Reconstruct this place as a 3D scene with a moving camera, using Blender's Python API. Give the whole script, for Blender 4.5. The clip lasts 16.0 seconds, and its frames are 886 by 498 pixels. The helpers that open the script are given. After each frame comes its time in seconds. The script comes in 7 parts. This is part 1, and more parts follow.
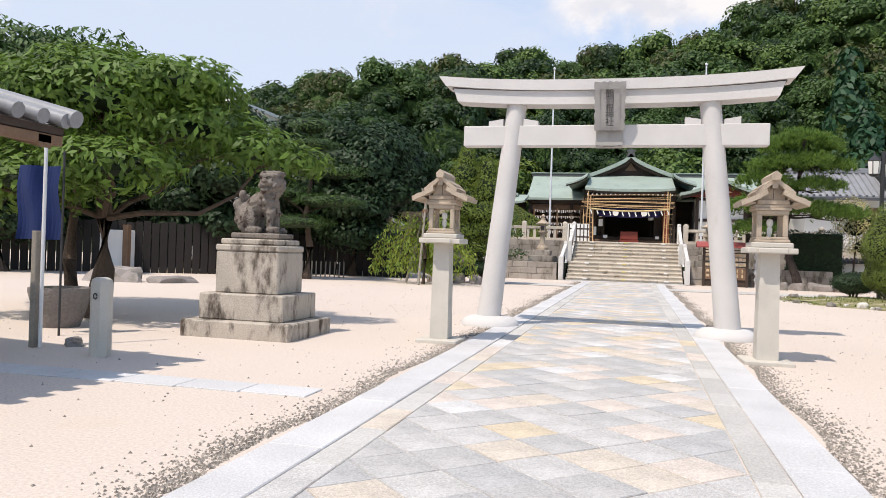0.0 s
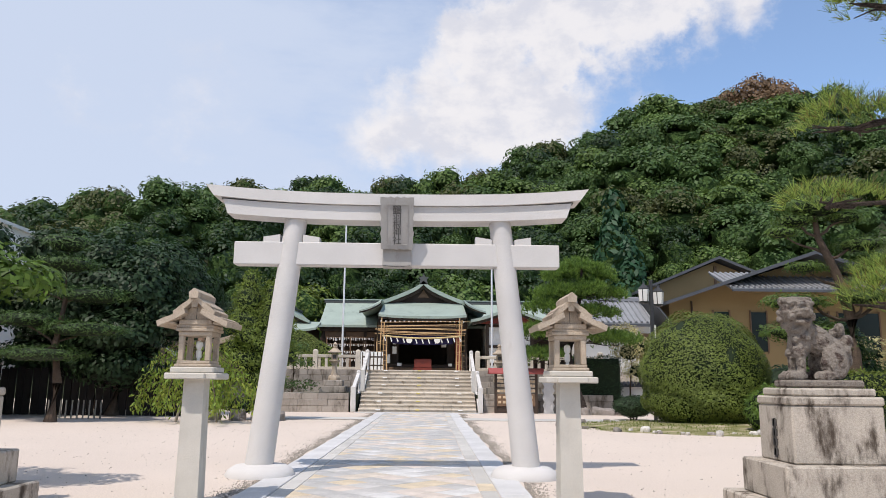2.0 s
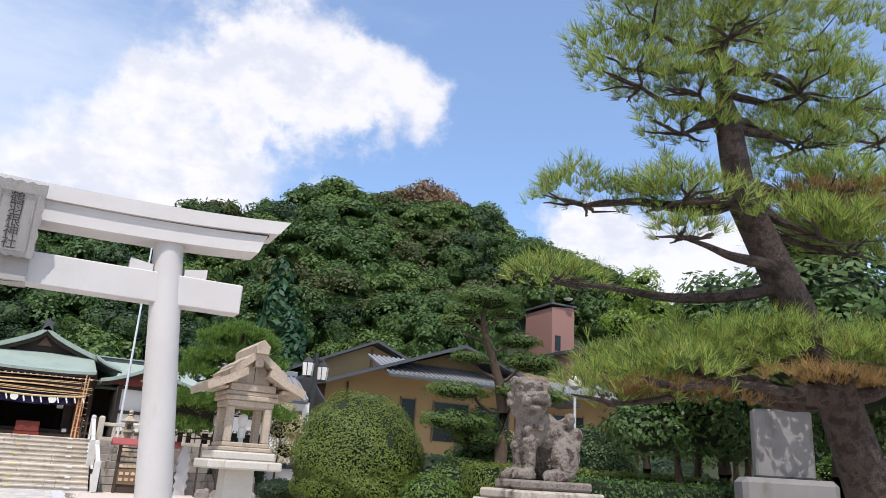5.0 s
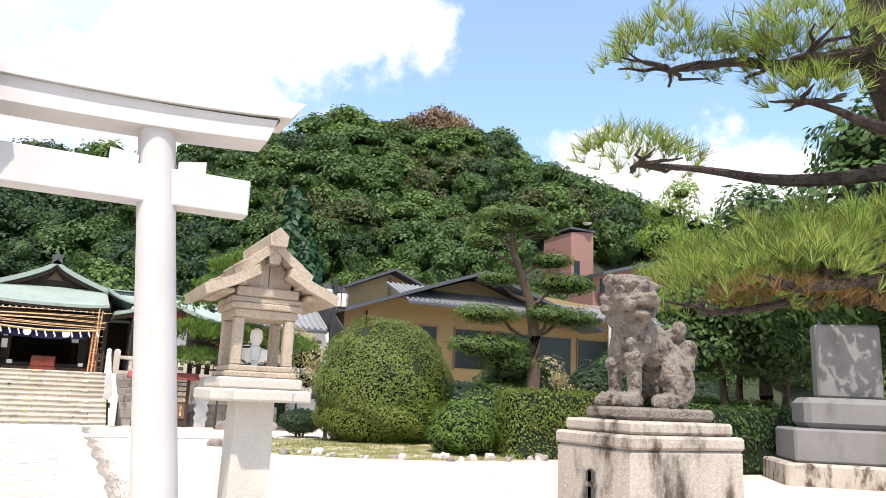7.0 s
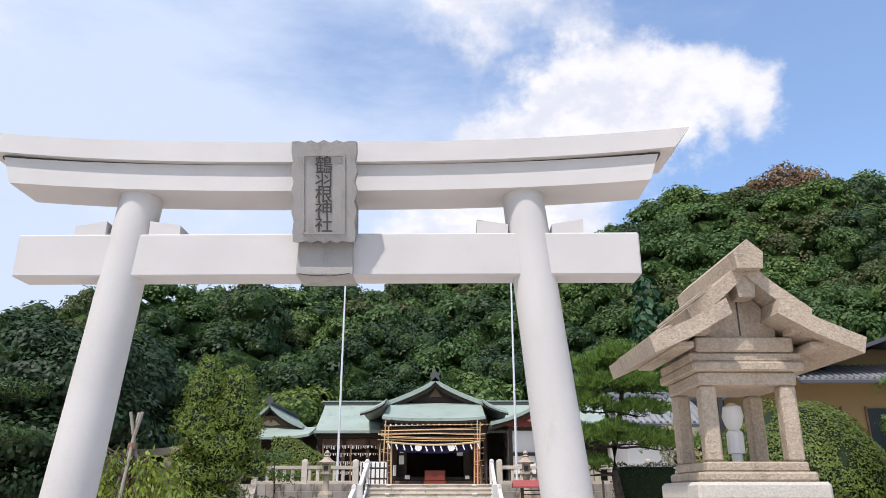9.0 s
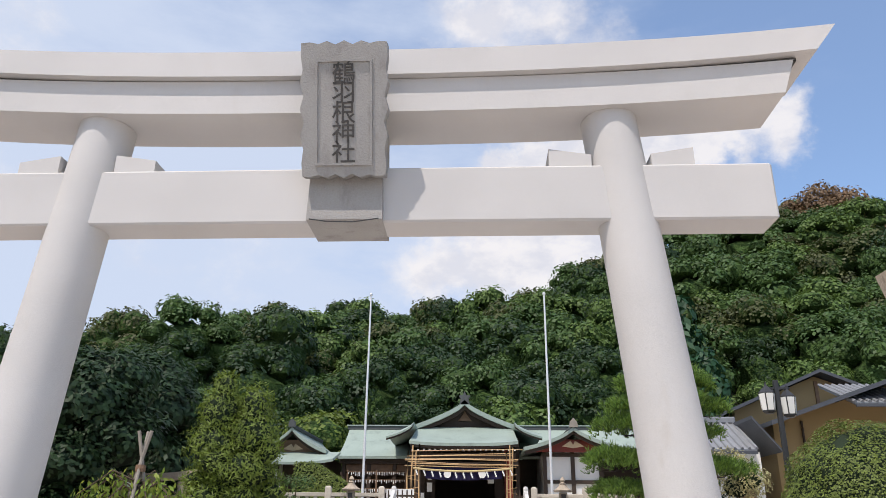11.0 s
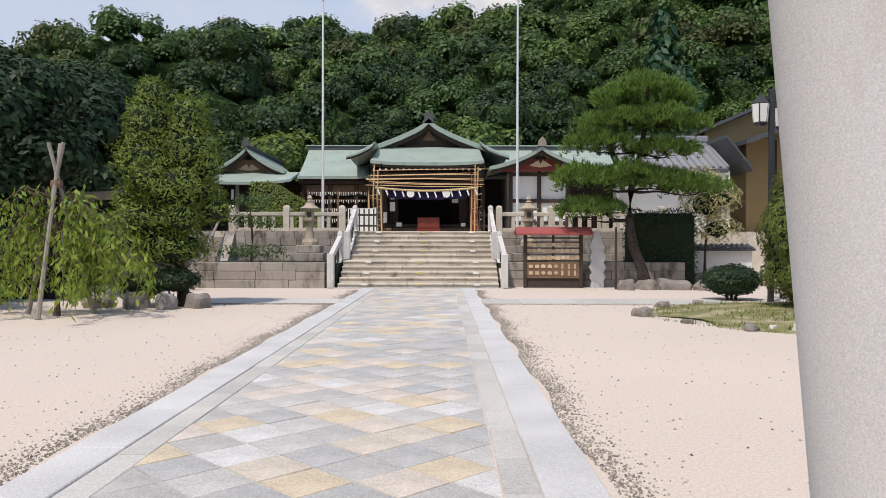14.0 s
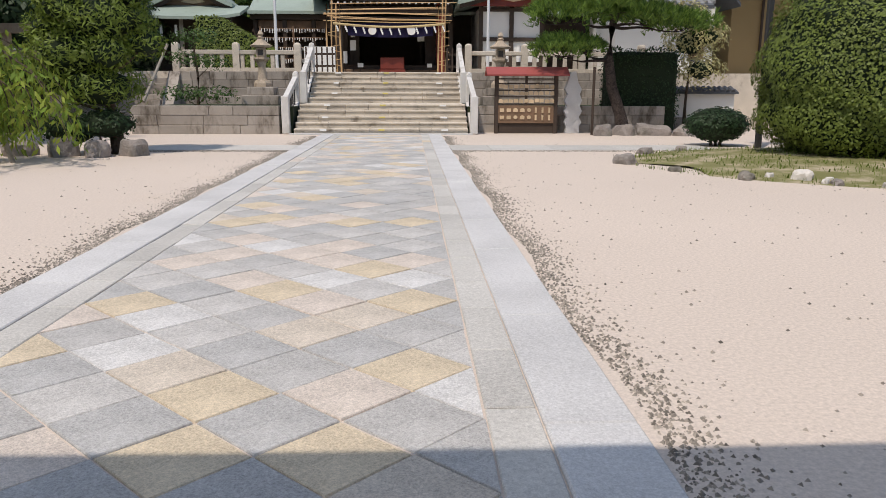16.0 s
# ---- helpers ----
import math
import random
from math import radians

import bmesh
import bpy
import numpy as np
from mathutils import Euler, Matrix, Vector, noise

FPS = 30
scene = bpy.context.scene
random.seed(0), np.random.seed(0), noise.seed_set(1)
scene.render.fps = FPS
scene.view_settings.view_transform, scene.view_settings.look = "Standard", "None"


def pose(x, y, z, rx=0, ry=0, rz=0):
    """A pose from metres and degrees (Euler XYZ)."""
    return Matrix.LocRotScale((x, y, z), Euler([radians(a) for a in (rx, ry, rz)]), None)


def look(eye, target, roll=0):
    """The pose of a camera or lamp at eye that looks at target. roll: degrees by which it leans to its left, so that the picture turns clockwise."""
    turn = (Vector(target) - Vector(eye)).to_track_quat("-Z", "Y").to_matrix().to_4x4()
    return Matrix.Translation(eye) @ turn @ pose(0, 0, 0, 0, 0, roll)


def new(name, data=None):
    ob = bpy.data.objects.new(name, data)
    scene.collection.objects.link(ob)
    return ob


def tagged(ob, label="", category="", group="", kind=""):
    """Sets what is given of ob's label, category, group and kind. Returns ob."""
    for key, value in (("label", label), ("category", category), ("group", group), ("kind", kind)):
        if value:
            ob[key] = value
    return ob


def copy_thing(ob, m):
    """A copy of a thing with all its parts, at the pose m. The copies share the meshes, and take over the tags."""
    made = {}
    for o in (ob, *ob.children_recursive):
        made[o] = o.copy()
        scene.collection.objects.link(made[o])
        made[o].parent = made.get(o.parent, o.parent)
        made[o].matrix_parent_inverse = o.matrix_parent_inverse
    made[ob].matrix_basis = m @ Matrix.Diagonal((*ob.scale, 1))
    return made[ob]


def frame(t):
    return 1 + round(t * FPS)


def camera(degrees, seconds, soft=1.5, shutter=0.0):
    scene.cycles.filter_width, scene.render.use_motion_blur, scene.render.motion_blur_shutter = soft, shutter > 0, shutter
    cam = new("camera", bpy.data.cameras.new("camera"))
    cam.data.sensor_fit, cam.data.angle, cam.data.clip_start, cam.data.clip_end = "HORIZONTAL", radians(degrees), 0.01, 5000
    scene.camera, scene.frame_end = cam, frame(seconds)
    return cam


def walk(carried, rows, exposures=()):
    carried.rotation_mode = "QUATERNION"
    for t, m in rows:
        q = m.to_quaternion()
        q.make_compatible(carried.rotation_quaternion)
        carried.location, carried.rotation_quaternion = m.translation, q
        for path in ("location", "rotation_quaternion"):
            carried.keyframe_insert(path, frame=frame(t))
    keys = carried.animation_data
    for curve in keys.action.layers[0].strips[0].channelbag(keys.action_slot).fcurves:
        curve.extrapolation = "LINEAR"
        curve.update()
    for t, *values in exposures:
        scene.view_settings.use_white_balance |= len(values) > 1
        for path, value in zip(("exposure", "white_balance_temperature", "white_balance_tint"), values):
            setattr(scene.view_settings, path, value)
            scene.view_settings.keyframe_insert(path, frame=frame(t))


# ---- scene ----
cam = camera(61.9, 16.0, 0.85)
PATH = [
    (0, (0.466, 2.895, 1.298), (-0.036, 4.831, 1.297), 1.9),
    (0.5, (0.437, 3.244, 1.298), (0.249, 5.235, 1.35), 1.6),
    (1, (0.515, 3.602, 1.322), (0.478, 5.598, 1.45), 1.2),
    (1.5, (0.499, 3.97, 1.331), (0.519, 5.957, 1.566), 0.8),
    (2, (0.515, 4.341, 1.37), (0.547, 6.309, 1.724), 0.6),
    (2.5, (0.494, 4.704, 1.406), (0.542, 6.646, 1.884), 0.6),
    (3, (0.502, 5.054, 1.426), (0.578, 6.971, 1.991), 1.1),
    (3.5, (0.518, 5.435, 1.443), (0.715, 7.327, 2.06), 2.2),
    (4, (0.591, 5.874, 1.444), (0.973, 7.732, 2.077), 3.5),
    (4.5, (0.677, 6.242, 1.427), (1.313, 8.036, 2.042), 3.6),
    (5, (0.641, 6.649, 1.436), (1.512, 8.353, 2.017), 3.6),
    (5.2, (0.661, 6.784, 1.43), (1.598, 8.462, 1.985), 3.6),
    (7.3, (1.095, 8.576, 1.426), (1.923, 10.356, 1.811), 1.1),
    (7.5, (1.076, 8.733, 1.435), (1.813, 10.548, 1.838), 0.8),
    (8, (1.073, 9.122, 1.404), (1.532, 11.01, 1.878), 0.5),
    (8.5, (1.04, 9.527, 1.437), (1.222, 11.44, 1.992), -0.1),
    (9, (0.99, 9.884, 1.456), (0.966, 11.781, 2.091), -0.0),
    (9.2, (0.986, 10.033, 1.46), (0.918, 11.918, 2.124), 0.2),
    (11.3, (0.717, 11.615, 1.442), (0.626, 13.485, 2.145), 0.5),
    (11.5, (0.702, 11.681, 1.435), (0.627, 13.569, 2.091), 0.2),
    (12, (0.72, 12.093, 1.414), (0.682, 14.028, 1.917), 0.3),
    (12.5, (0.692, 12.459, 1.442), (0.673, 14.431, 1.777), 0.2),
    (13, (0.741, 13.007, 1.456), (0.743, 15.001, 1.614), -0.1),
    (13.5, (0.772, 13.396, 1.461), (0.778, 15.396, 1.507), 0.1),
    (14, (0.83, 13.863, 1.443), (0.827, 15.863, 1.43), 0.1),
    (14.5, (0.884, 14.287, 1.436), (0.909, 16.286, 1.362), 0.1),
    (15, (0.833, 14.691, 1.424), (0.871, 16.685, 1.268), 0.0),
    (15.5, (0.879, 15.025, 1.399), (0.944, 17.0, 1.093), 0.2),
    (16, (0.872, 15.217, 1.319), (0.958, 17.171, 0.898), 0.2),
]
walk(cam, [(t, look(e, a, r)) for t, e, a, r in PATH], exposures=tuple((t, e, k, 14) for t, e, k in ((0, 0.02, 7170), (1.0, -0.14, 7100), (1.5, -0.14, 7070), (3.0, -0.18, 6620), (4.0, -0.31, 6570), (4.5, -0.22, 6620), (5.0, 0.06, 6720), (7.3, 0.6, 7120), (8.0, 0.45, 6920), (8.5, 0.25, 6820), (9.0, 0.08, 6770), (11.5, -0.1, 6970), (12.5, 0.07, 6770), (13.0, -0.02, 6870), (13.5, -0.05, 6970), (14.0, -0.26, 7070), (15.0, -0.22, 7170), (16.0, -0.42, 7220))))

# ---- light ----
SUN_FROM = Vector((-0.28, -0.47, 1.0)).normalized()
world = bpy.data.worlds.new("sky")
scene.world = world
world.use_nodes = True
nt = world.node_tree
nt.nodes.clear()
w_out = nt.nodes.new("ShaderNodeOutputWorld")
w_bg = nt.nodes.new("ShaderNodeBackground")
w_sky = nt.nodes.new("ShaderNodeTexSky")
w_sky.sky_type = "NISHITA"
w_sky.sun_disc = False
w_sky.sun_elevation = math.asin(SUN_FROM.z)
w_sky.sun_rotation = math.atan2(SUN_FROM.x, SUN_FROM.y)
w_sky.air_density, w_sky.dust_density, w_sky.ozone_density = 1.0, 0.6, 1.6
w_co = nt.nodes.new("ShaderNodeTexCoord")
w_sep = nt.nodes.new("ShaderNodeSeparateXYZ")
nt.links.new(w_co.outputs["Generated"], w_sep.inputs[0])


def w_math(op, a, b=None, clamp=False):
    n = nt.nodes.new("ShaderNodeMath")
    n.operation, n.use_clamp = op, clamp
    for i, v in enumerate((a, b)):
        if v is None:
            continue
        if isinstance(v, (int, float)):
            n.inputs[i].default_value = v
        else:
            nt.links.new(v, n.inputs[i])
    return n.outputs[0]


# heaped clouds: noise over the directions, gathered where the sky has its large banks
w_wn = nt.nodes.new("ShaderNodeTexNoise")
w_wn.inputs["Scale"].default_value, w_wn.inputs["Detail"].default_value, w_wn.inputs["Roughness"].default_value = 7.5, 7.0, 0.6
nt.links.new(w_co.outputs["Generated"], w_wn.inputs["Vector"])
w_wm = nt.nodes.new("ShaderNodeVectorMath")
w_wm.operation = "MULTIPLY_ADD"
w_wm.inputs[1].default_value, w_wm.inputs[2].default_value = (0.24, 0.24, 0.20), (-0.12, -0.12, -0.10)
nt.links.new(w_wn.outputs["Color"], w_wm.inputs[0])
w_way = nt.nodes.new("ShaderNodeVectorMath")
nt.links.new(w_co.outputs["Generated"], w_way.inputs[0])
nt.links.new(w_wm.outputs[0], w_way.inputs[1])


def w_bank(azimuth, height, wide, gain):
    a, h = radians(azimuth), radians(height)
    d = nt.nodes.new("ShaderNodeVectorMath")
    d.operation = "DISTANCE"
    d.inputs[1].default_value = (math.sin(a) * math.cos(h), math.cos(a) * math.cos(h), math.sin(h))
    nt.links.new(w_way.outputs[0], d.inputs[0])
    return w_math("MULTIPLY", w_math("SUBTRACT", 1.0, w_math("DIVIDE", d.outputs["Value"], wide), True), gain)


def w_noise(scale, detail, rough, stretch, place):
    mp = nt.nodes.new("ShaderNodeMapping")
    mp.inputs["Scale"].default_value, mp.inputs["Location"].default_value = stretch, place
    nz = nt.nodes.new("ShaderNodeTexNoise")
    nz.inputs["Scale"].default_value, nz.inputs["Detail"].default_value, nz.inputs["Roughness"].default_value = scale, detail, rough
    nt.links.new(w_co.outputs["Generated"], mp.inputs[0])
    nt.links.new(mp.outputs[0], nz.inputs["Vector"])
    return nz.outputs["Fac"]


def w_step(v, lo, hi, a=0.0, b=1.0):
    r = nt.nodes.new("ShaderNodeMapRange")
    r.interpolation_type = "SMOOTHSTEP"
    for k, q in enumerate((lo, hi, a, b)):
        r.inputs[k + 1].default_value = q
    nt.links.new(v, r.inputs[0])
    return r.outputs[0]


w_puff = w_noise(9.0, 9.0, 0.62, (1.0, 1.0, 1.25), (0.3, 0.7, 0.2))
w_bulk = w_bank(11, 26, 0.03, 0.0)
for bank in ((13.6, 29.0, 0.13, 0.75), (8.0, 26.8, 0.12, 0.7), (20.0, 28.8, 0.13, 0.6), (25.5, 28.0, 0.10, 0.42), (3.0, 25.0, 0.10, 0.4), (-4.7, 20.0, 0.12, 0.5), (2.5, 19.6, 0.13, 0.6), (9.0, 20.6, 0.11, 0.55), (15, 22, 0.10, 0.35), (0.5, 36, 0.14, 0.5), (9, 39, 0.14, 0.4),
             (37.5, 16.4, 0.11, 0.8), (44.0, 15.5, 0.14, 0.8), (52, 14, 0.16, 0.8), (-26, 19, 0.24, 0.22), (-15, 17, 0.2, 0.2), (20, 52, 0.2, 0.6), (-60, 30, 0.5, 0.8), (120, 35, 0.5, 0.8), (200, 40, 0.5, 0.8)):
    w_bulk = w_math("ADD", w_bulk, w_bank(*bank))
w_sum = w_math("ADD", w_math("MINIMUM", w_bulk, 0.62), w_math("MULTIPLY", w_puff, 0.7))
w_fac = w_math("MULTIPLY", w_step(w_sum, 0.56, 0.94), 0.92)
w_tone = nt.nodes.new("ShaderNodeMixRGB")
w_tone.inputs[1].default_value, w_tone.inputs[2].default_value = (6.7, 7.15, 8.1, 1), (8.3, 8.55, 9.0, 1)
nt.links.new(w_step(w_noise(13.0, 6.0, 0.6, (1.0, 1.0, 1.6), (2.0, 1.1, 0.0)), 0.36, 0.58), w_tone.inputs[0])
# thin veil that thickens to the west and towards the horizon, with faint streaks to the east
w_veil = w_math("ADD", w_math("MULTIPLY", w_sep.outputs[0], -0.62), w_math("MULTIPLY", w_sep.outputs[2], -0.30))
w_veil = w_math("ADD", w_veil, w_math("MULTIPLY", w_noise(2.6, 6.0, 0.6, (1.0, 1.0, 3.2), (5.1, 0.4, 2.2)), 0.9))
w_hz = w_step(w_veil, 0.06, 0.56, 0.16, 0.92)
w_mixh = nt.nodes.new("ShaderNodeMixRGB")
w_mixh.inputs[2].default_value = (5.75, 6.9, 8.8, 1)
nt.links.new(w_hz, w_mixh.inputs[0])
w_deep = nt.nodes.new("ShaderNodeVectorMath")
w_deep.operation = "MULTIPLY"
w_deep.inputs[1].default_value = (1.38, 1.75, 2.02)
nt.links.new(w_sky.outputs[0], w_deep.inputs[0])
nt.links.new(w_deep.outputs[0], w_mixh.inputs[1])
w_mix = nt.nodes.new("ShaderNodeMixRGB")
nt.links.new(w_tone.outputs[0], w_mix.inputs[2])
nt.links.new(w_fac, w_mix.inputs[0])
nt.links.new(w_mixh.outputs[0], w_mix.inputs[1])
nt.links.new(w_mix.outputs[0], w_bg.inputs[0])
w_bg.inputs[1].default_value = 0.115
nt.links.new(w_bg.outputs[0], w_out.inputs[0])

sun = new("sun", bpy.data.lights.new("sun", "SUN"))
sun.data.energy, sun.data.angle, sun.data.color = 3.9, radians(0.6), (1.0, 0.97, 0.93)
sun.matrix_world = look(SUN_FROM * 60, (0, 0, 0))

# ---- materials ----
def mat(name, base, rough=0.8, metal=0.0, vary=0.25, scale=3.0, fine=40.0, bump=0.3, stain=None, stain_at=(0.5, 0.7), island=0.0, per_object=0.0,
        stain_scale=1.2, spec=0.4, streak=False, translucent=0.0, bump_dist=0.01, speck=0.0, speck_size=80.0):
    """A surface: base colour, broad and fine variation, relief, and stains of a second colour."""
    m = bpy.data.materials.new(name)
    m.use_nodes = True
    t = m.node_tree
    b = t.nodes["Principled BSDF"]
    co = t.nodes.new("ShaderNodeTexCoord")
    if per_object or streak:
        geo = t.nodes.new("ShaderNodeNewGeometry")
        src = geo.outputs["Position"]
    else:
        src = co.outputs["Object"]
    n1, n2 = t.nodes.new("ShaderNodeTexNoise"), t.nodes.new("ShaderNodeTexNoise")
    n1.inputs["Scale"].default_value, n1.inputs["Detail"].default_value = scale, 6
    n2.inputs["Scale"].default_value, n2.inputs["Detail"].default_value = fine, 4
    t.links.new(src, n1.inputs["Vector"])
    t.links.new(src, n2.inputs["Vector"])

    def mth(op, a, c):
        n = t.nodes.new("ShaderNodeMath")
        n.operation = op
        for i, v in enumerate((a, c)):
            if isinstance(v, (int, float)):
                n.inputs[i].default_value = v
            else:
                t.links.new(v, n.inputs[i])
        return n.outputs[0]

    f = mth("ADD", mth("MULTIPLY", mth("SUBTRACT", n1.outputs["Fac"], 0.5), vary * 2.4), mth("MULTIPLY", mth("SUBTRACT", n2.outputs["Fac"], 0.5), vary * 2.0))
    if speck:
        n4 = t.nodes.new("ShaderNodeTexNoise")
        n4.inputs["Scale"].default_value, n4.inputs["Detail"].default_value, n4.inputs["Roughness"].default_value = speck_size, 3, 0.8
        t.links.new(src, n4.inputs["Vector"])
        f = mth("ADD", f, mth("MULTIPLY", mth("SUBTRACT", n4.outputs["Fac"], 0.5), speck * 5))
    if island:
        g = t.nodes.new("ShaderNodeNewGeometry")
        f = mth("ADD", f, mth("MULTIPLY", mth("SUBTRACT", g.outputs["Random Per Island"], 0.5), island * 2))
    if per_object:
        o = t.nodes.new("ShaderNodeObjectInfo")
        f = mth("ADD", f, mth("MULTIPLY", mth("SUBTRACT", o.outputs["Random"], 0.5), per_object * 2))
    gain = mth("ADD", f, 1.0)
    mul = t.nodes.new("ShaderNodeVectorMath")
    mul.operation = "SCALE"
    mul.inputs[0].default_value = base[:3]
    t.links.new(gain, mul.inputs["Scale"])
    col = mul.outputs[0]
    if stain:
        n3 = t.nodes.new("ShaderNodeTexNoise")
        n3.inputs["Scale"].default_value, n3.inputs["Detail"].default_value = stain_scale, 8
        n3.inputs["Roughness"].default_value = 0.65
        if streak:
            mp = t.nodes.new("ShaderNodeMapping")
            mp.inputs["Scale"].default_value = (1.3, 1.3, 0.5)
            t.links.new(src, mp.inputs[0])
            t.links.new(mp.outputs[0], n3.inputs["Vector"])
        else:
            t.links.new(src, n3.inputs["Vector"])
        r = t.nodes.new("ShaderNodeMapRange")
        r.interpolation_type = "SMOOTHSTEP"
        r.inputs[1].default_value, r.inputs[2].default_value = stain_at
        t.links.new(n3.outputs["Fac"], r.inputs[0])
        mx = t.nodes.new("ShaderNodeMixRGB")
        mx.inputs[2].default_value = (*stain, 1)
        t.links.new(r.outputs[0], mx.inputs[0])
        t.links.new(col, mx.inputs[1])
        col = mx.outputs[0]
    t.links.new(col, b.inputs["Base Color"])
    b.inputs["Roughness"].default_value, b.inputs["Metallic"].default_value = rough, metal
    b.inputs["Specular IOR Level"].default_value = spec
    if bump:
        bp = t.nodes.new("ShaderNodeBump")
        bp.inputs["Strength"].default_value, bp.inputs["Distance"].default_value = bump, bump_dist
        t.links.new(mth("ADD", n2.outputs["Fac"], mth("MULTIPLY", n1.outputs["Fac"], 0.6)), bp.inputs["Height"])
        t.links.new(bp.outputs[0], b.inputs["Normal"])
    if translucent:
        tr = t.nodes.new("ShaderNodeBsdfTranslucent")
        t.links.new(col, tr.inputs[0])
        ms = t.nodes.new("ShaderNodeMixShader")
        ms.inputs[0].default_value = translucent
        t.links.new(b.outputs[0], ms.inputs[1])
        t.links.new(tr.outputs[0], ms.inputs[2])
        t.links.new(ms.outputs[0], t.nodes["Material Output"].inputs[0])
    return m


def leaf(name, base, island=0.35, tr=0.25):
    return mat(name, base, rough=0.55, vary=0.22, scale=0.35, fine=2.5, bump=0, island=island, translucent=tr, spec=0.35)


SAND = mat("sand", (0.60, 0.515, 0.445), 0.95, speck=0.17, speck_size=40, vary=0.07, scale=0.25, fine=60, bump=0.25, stain=(0.52, 0.41, 0.31), stain_at=(0.58, 0.9), stain_scale=0.5, spec=0.1)
GRANITE = mat("pale_granite", (0.585, 0.565, 0.545), 0.9, speck=0.2, speck_size=230, vary=0.12, scale=1.6, fine=260, bump=0.06, stain=(0.44, 0.39, 0.33), stain_at=(0.60, 0.88), stain_scale=2.6, streak=True, spec=0.2)
CURB = mat("curb_granite", (0.54, 0.535, 0.53), 0.85, speck=0.2, speck_size=66, vary=0.2, scale=1.3, fine=140, bump=0.2, per_object=0.05, spec=0.25)
LANTERN = mat("lantern_stone", (0.43, 0.355, 0.275), 0.95, speck=0.2, speck_size=75, vary=0.22, scale=4, fine=110, bump=0.6, stain=(0.19, 0.15, 0.115), stain_at=(0.54, 0.78), stain_scale=5, streak=True, spec=0.15)
LANTERN_POST = mat("lantern_post_stone", (0.54, 0.505, 0.445), 0.95, speck=0.12, speck_size=120, vary=0.16, scale=3, fine=110, bump=0.4, stain=(0.34, 0.285, 0.22), stain_at=(0.56, 0.84), stain_scale=3.2, streak=True, spec=0.15)
OLDSTONE = mat("weathered_stone", (0.44, 0.39, 0.33), 0.95, speck=0.16, speck_size=60, vary=0.22, scale=3, fine=70, bump=0.6, stain=(0.075, 0.058, 0.045), stain_at=(0.47, 0.68), stain_scale=3.6, streak=True, spec=0.15)
STATUE = mat("statue_stone", (0.235, 0.205, 0.175), 0.95, speck=0.22, speck_size=70, vary=0.3, scale=8, fine=60, bump=0.9, stain=(0.07, 0.05, 0.043), stain_at=(0.47, 0.66), stain_scale=8, spec=0.15, bump_dist=0.02)
WALLSTONE = mat("wall_stone", (0.36, 0.32, 0.28), 0.95, vary=0.2, scale=2.0, fine=50, bump=0.5, stain=(0.11, 0.09, 0.07), stain_at=(0.47, 0.7), stain_scale=1.6, streak=True, per_object=0.14, spec=0.15)
STEPSTONE = mat("step_stone", (0.55, 0.49, 0.41), 0.95, speck=0.12, speck_size=40, vary=0.2, scale=2.0, fine=60, bump=0.4, stain=(0.22, 0.18, 0.135), stain_at=(0.52, 0.76), stain_scale=2.2, per_object=0.12, spec=0.15)
RAILSTONE = mat("rail_stone", (0.60, 0.585, 0.56), 0.85, vary=0.16, scale=3, fine=70, bump=0.3, stain=(0.36, 0.33, 0.29), stain_at=(0.5, 0.72), streak=True)
GRAVEL = mat("gravel", (0.27, 0.24, 0.205), 0.95, vary=0.3, scale=1, fine=30, bump=0.3, island=0.5)
ROCK = mat("rock", (0.26, 0.23, 0.21), 0.95, vary=0.3, scale=2, fine=25, bump=0.8, per_object=0.25, stain=(0.11, 0.11, 0.08), stain_at=(0.5, 0.75), bump_dist=0.03)
PEBBLE = mat("pebble", (0.5, 0.47, 0.43), 0.9, vary=0.2, per_object=0.2)
COPPER = mat("green_copper_roof", (0.30, 0.365, 0.315), 0.55, vary=0.14, scale=1.0, fine=14, bump=0.15, stain=(0.22, 0.27, 0.235), stain_at=(0.5, 0.75), stain_scale=1.4, streak=True, spec=0.4)
RIDGE = mat("dark_ridge", (0.07, 0.075, 0.075), 0.6, vary=0.2)
DARKWOOD = mat("dark_timber", (0.055, 0.037, 0.027), 0.7, vary=0.25, scale=4, fine=40)
BROWNWOOD = mat("brown_timber", (0.19, 0.115, 0.07), 0.7, vary=0.25, scale=4, fine=40)
REDWOOD = mat("red_lacquer", (0.20, 0.035, 0.022), 0.5, vary=0.2)
REDROOF = mat("red_sheet_roof", (0.33, 0.075, 0.065), 0.5, vary=0.15, scale=3)
BAMBOO = mat("dry_bamboo", (0.62, 0.40, 0.2), 0.5, vary=0.2, scale=3, fine=30, per_object=0.15)
PLASTER = mat("white_plaster", (0.78, 0.77, 0.74), 0.9, vary=0.06, scale=1.5, fine=30, bump=0.1)
TANWALL = mat("tan_render", (0.32, 0.225, 0.11), 0.9, vary=0.08, scale=0.8, fine=30, bump=0.2)
PINKWALL = mat("pink_render", (0.31, 0.165, 0.135), 0.9, vary=0.08, scale=0.8, fine=20)
TILE = mat("grey_roof_tile", (0.24, 0.245, 0.255), 0.45, vary=0.18, scale=2, fine=20, spec=0.5, per_object=0.08)
DARKTILE = mat("dark_eave", (0.075, 0.08, 0.09), 0.5, vary=0.15)
CLOTH = mat("purple_curtain", (0.03, 0.025, 0.085), 0.9, vary=0.15)
BLUE = mat("blue_banner", (0.012, 0.028, 0.11), 0.9, vary=0.2)
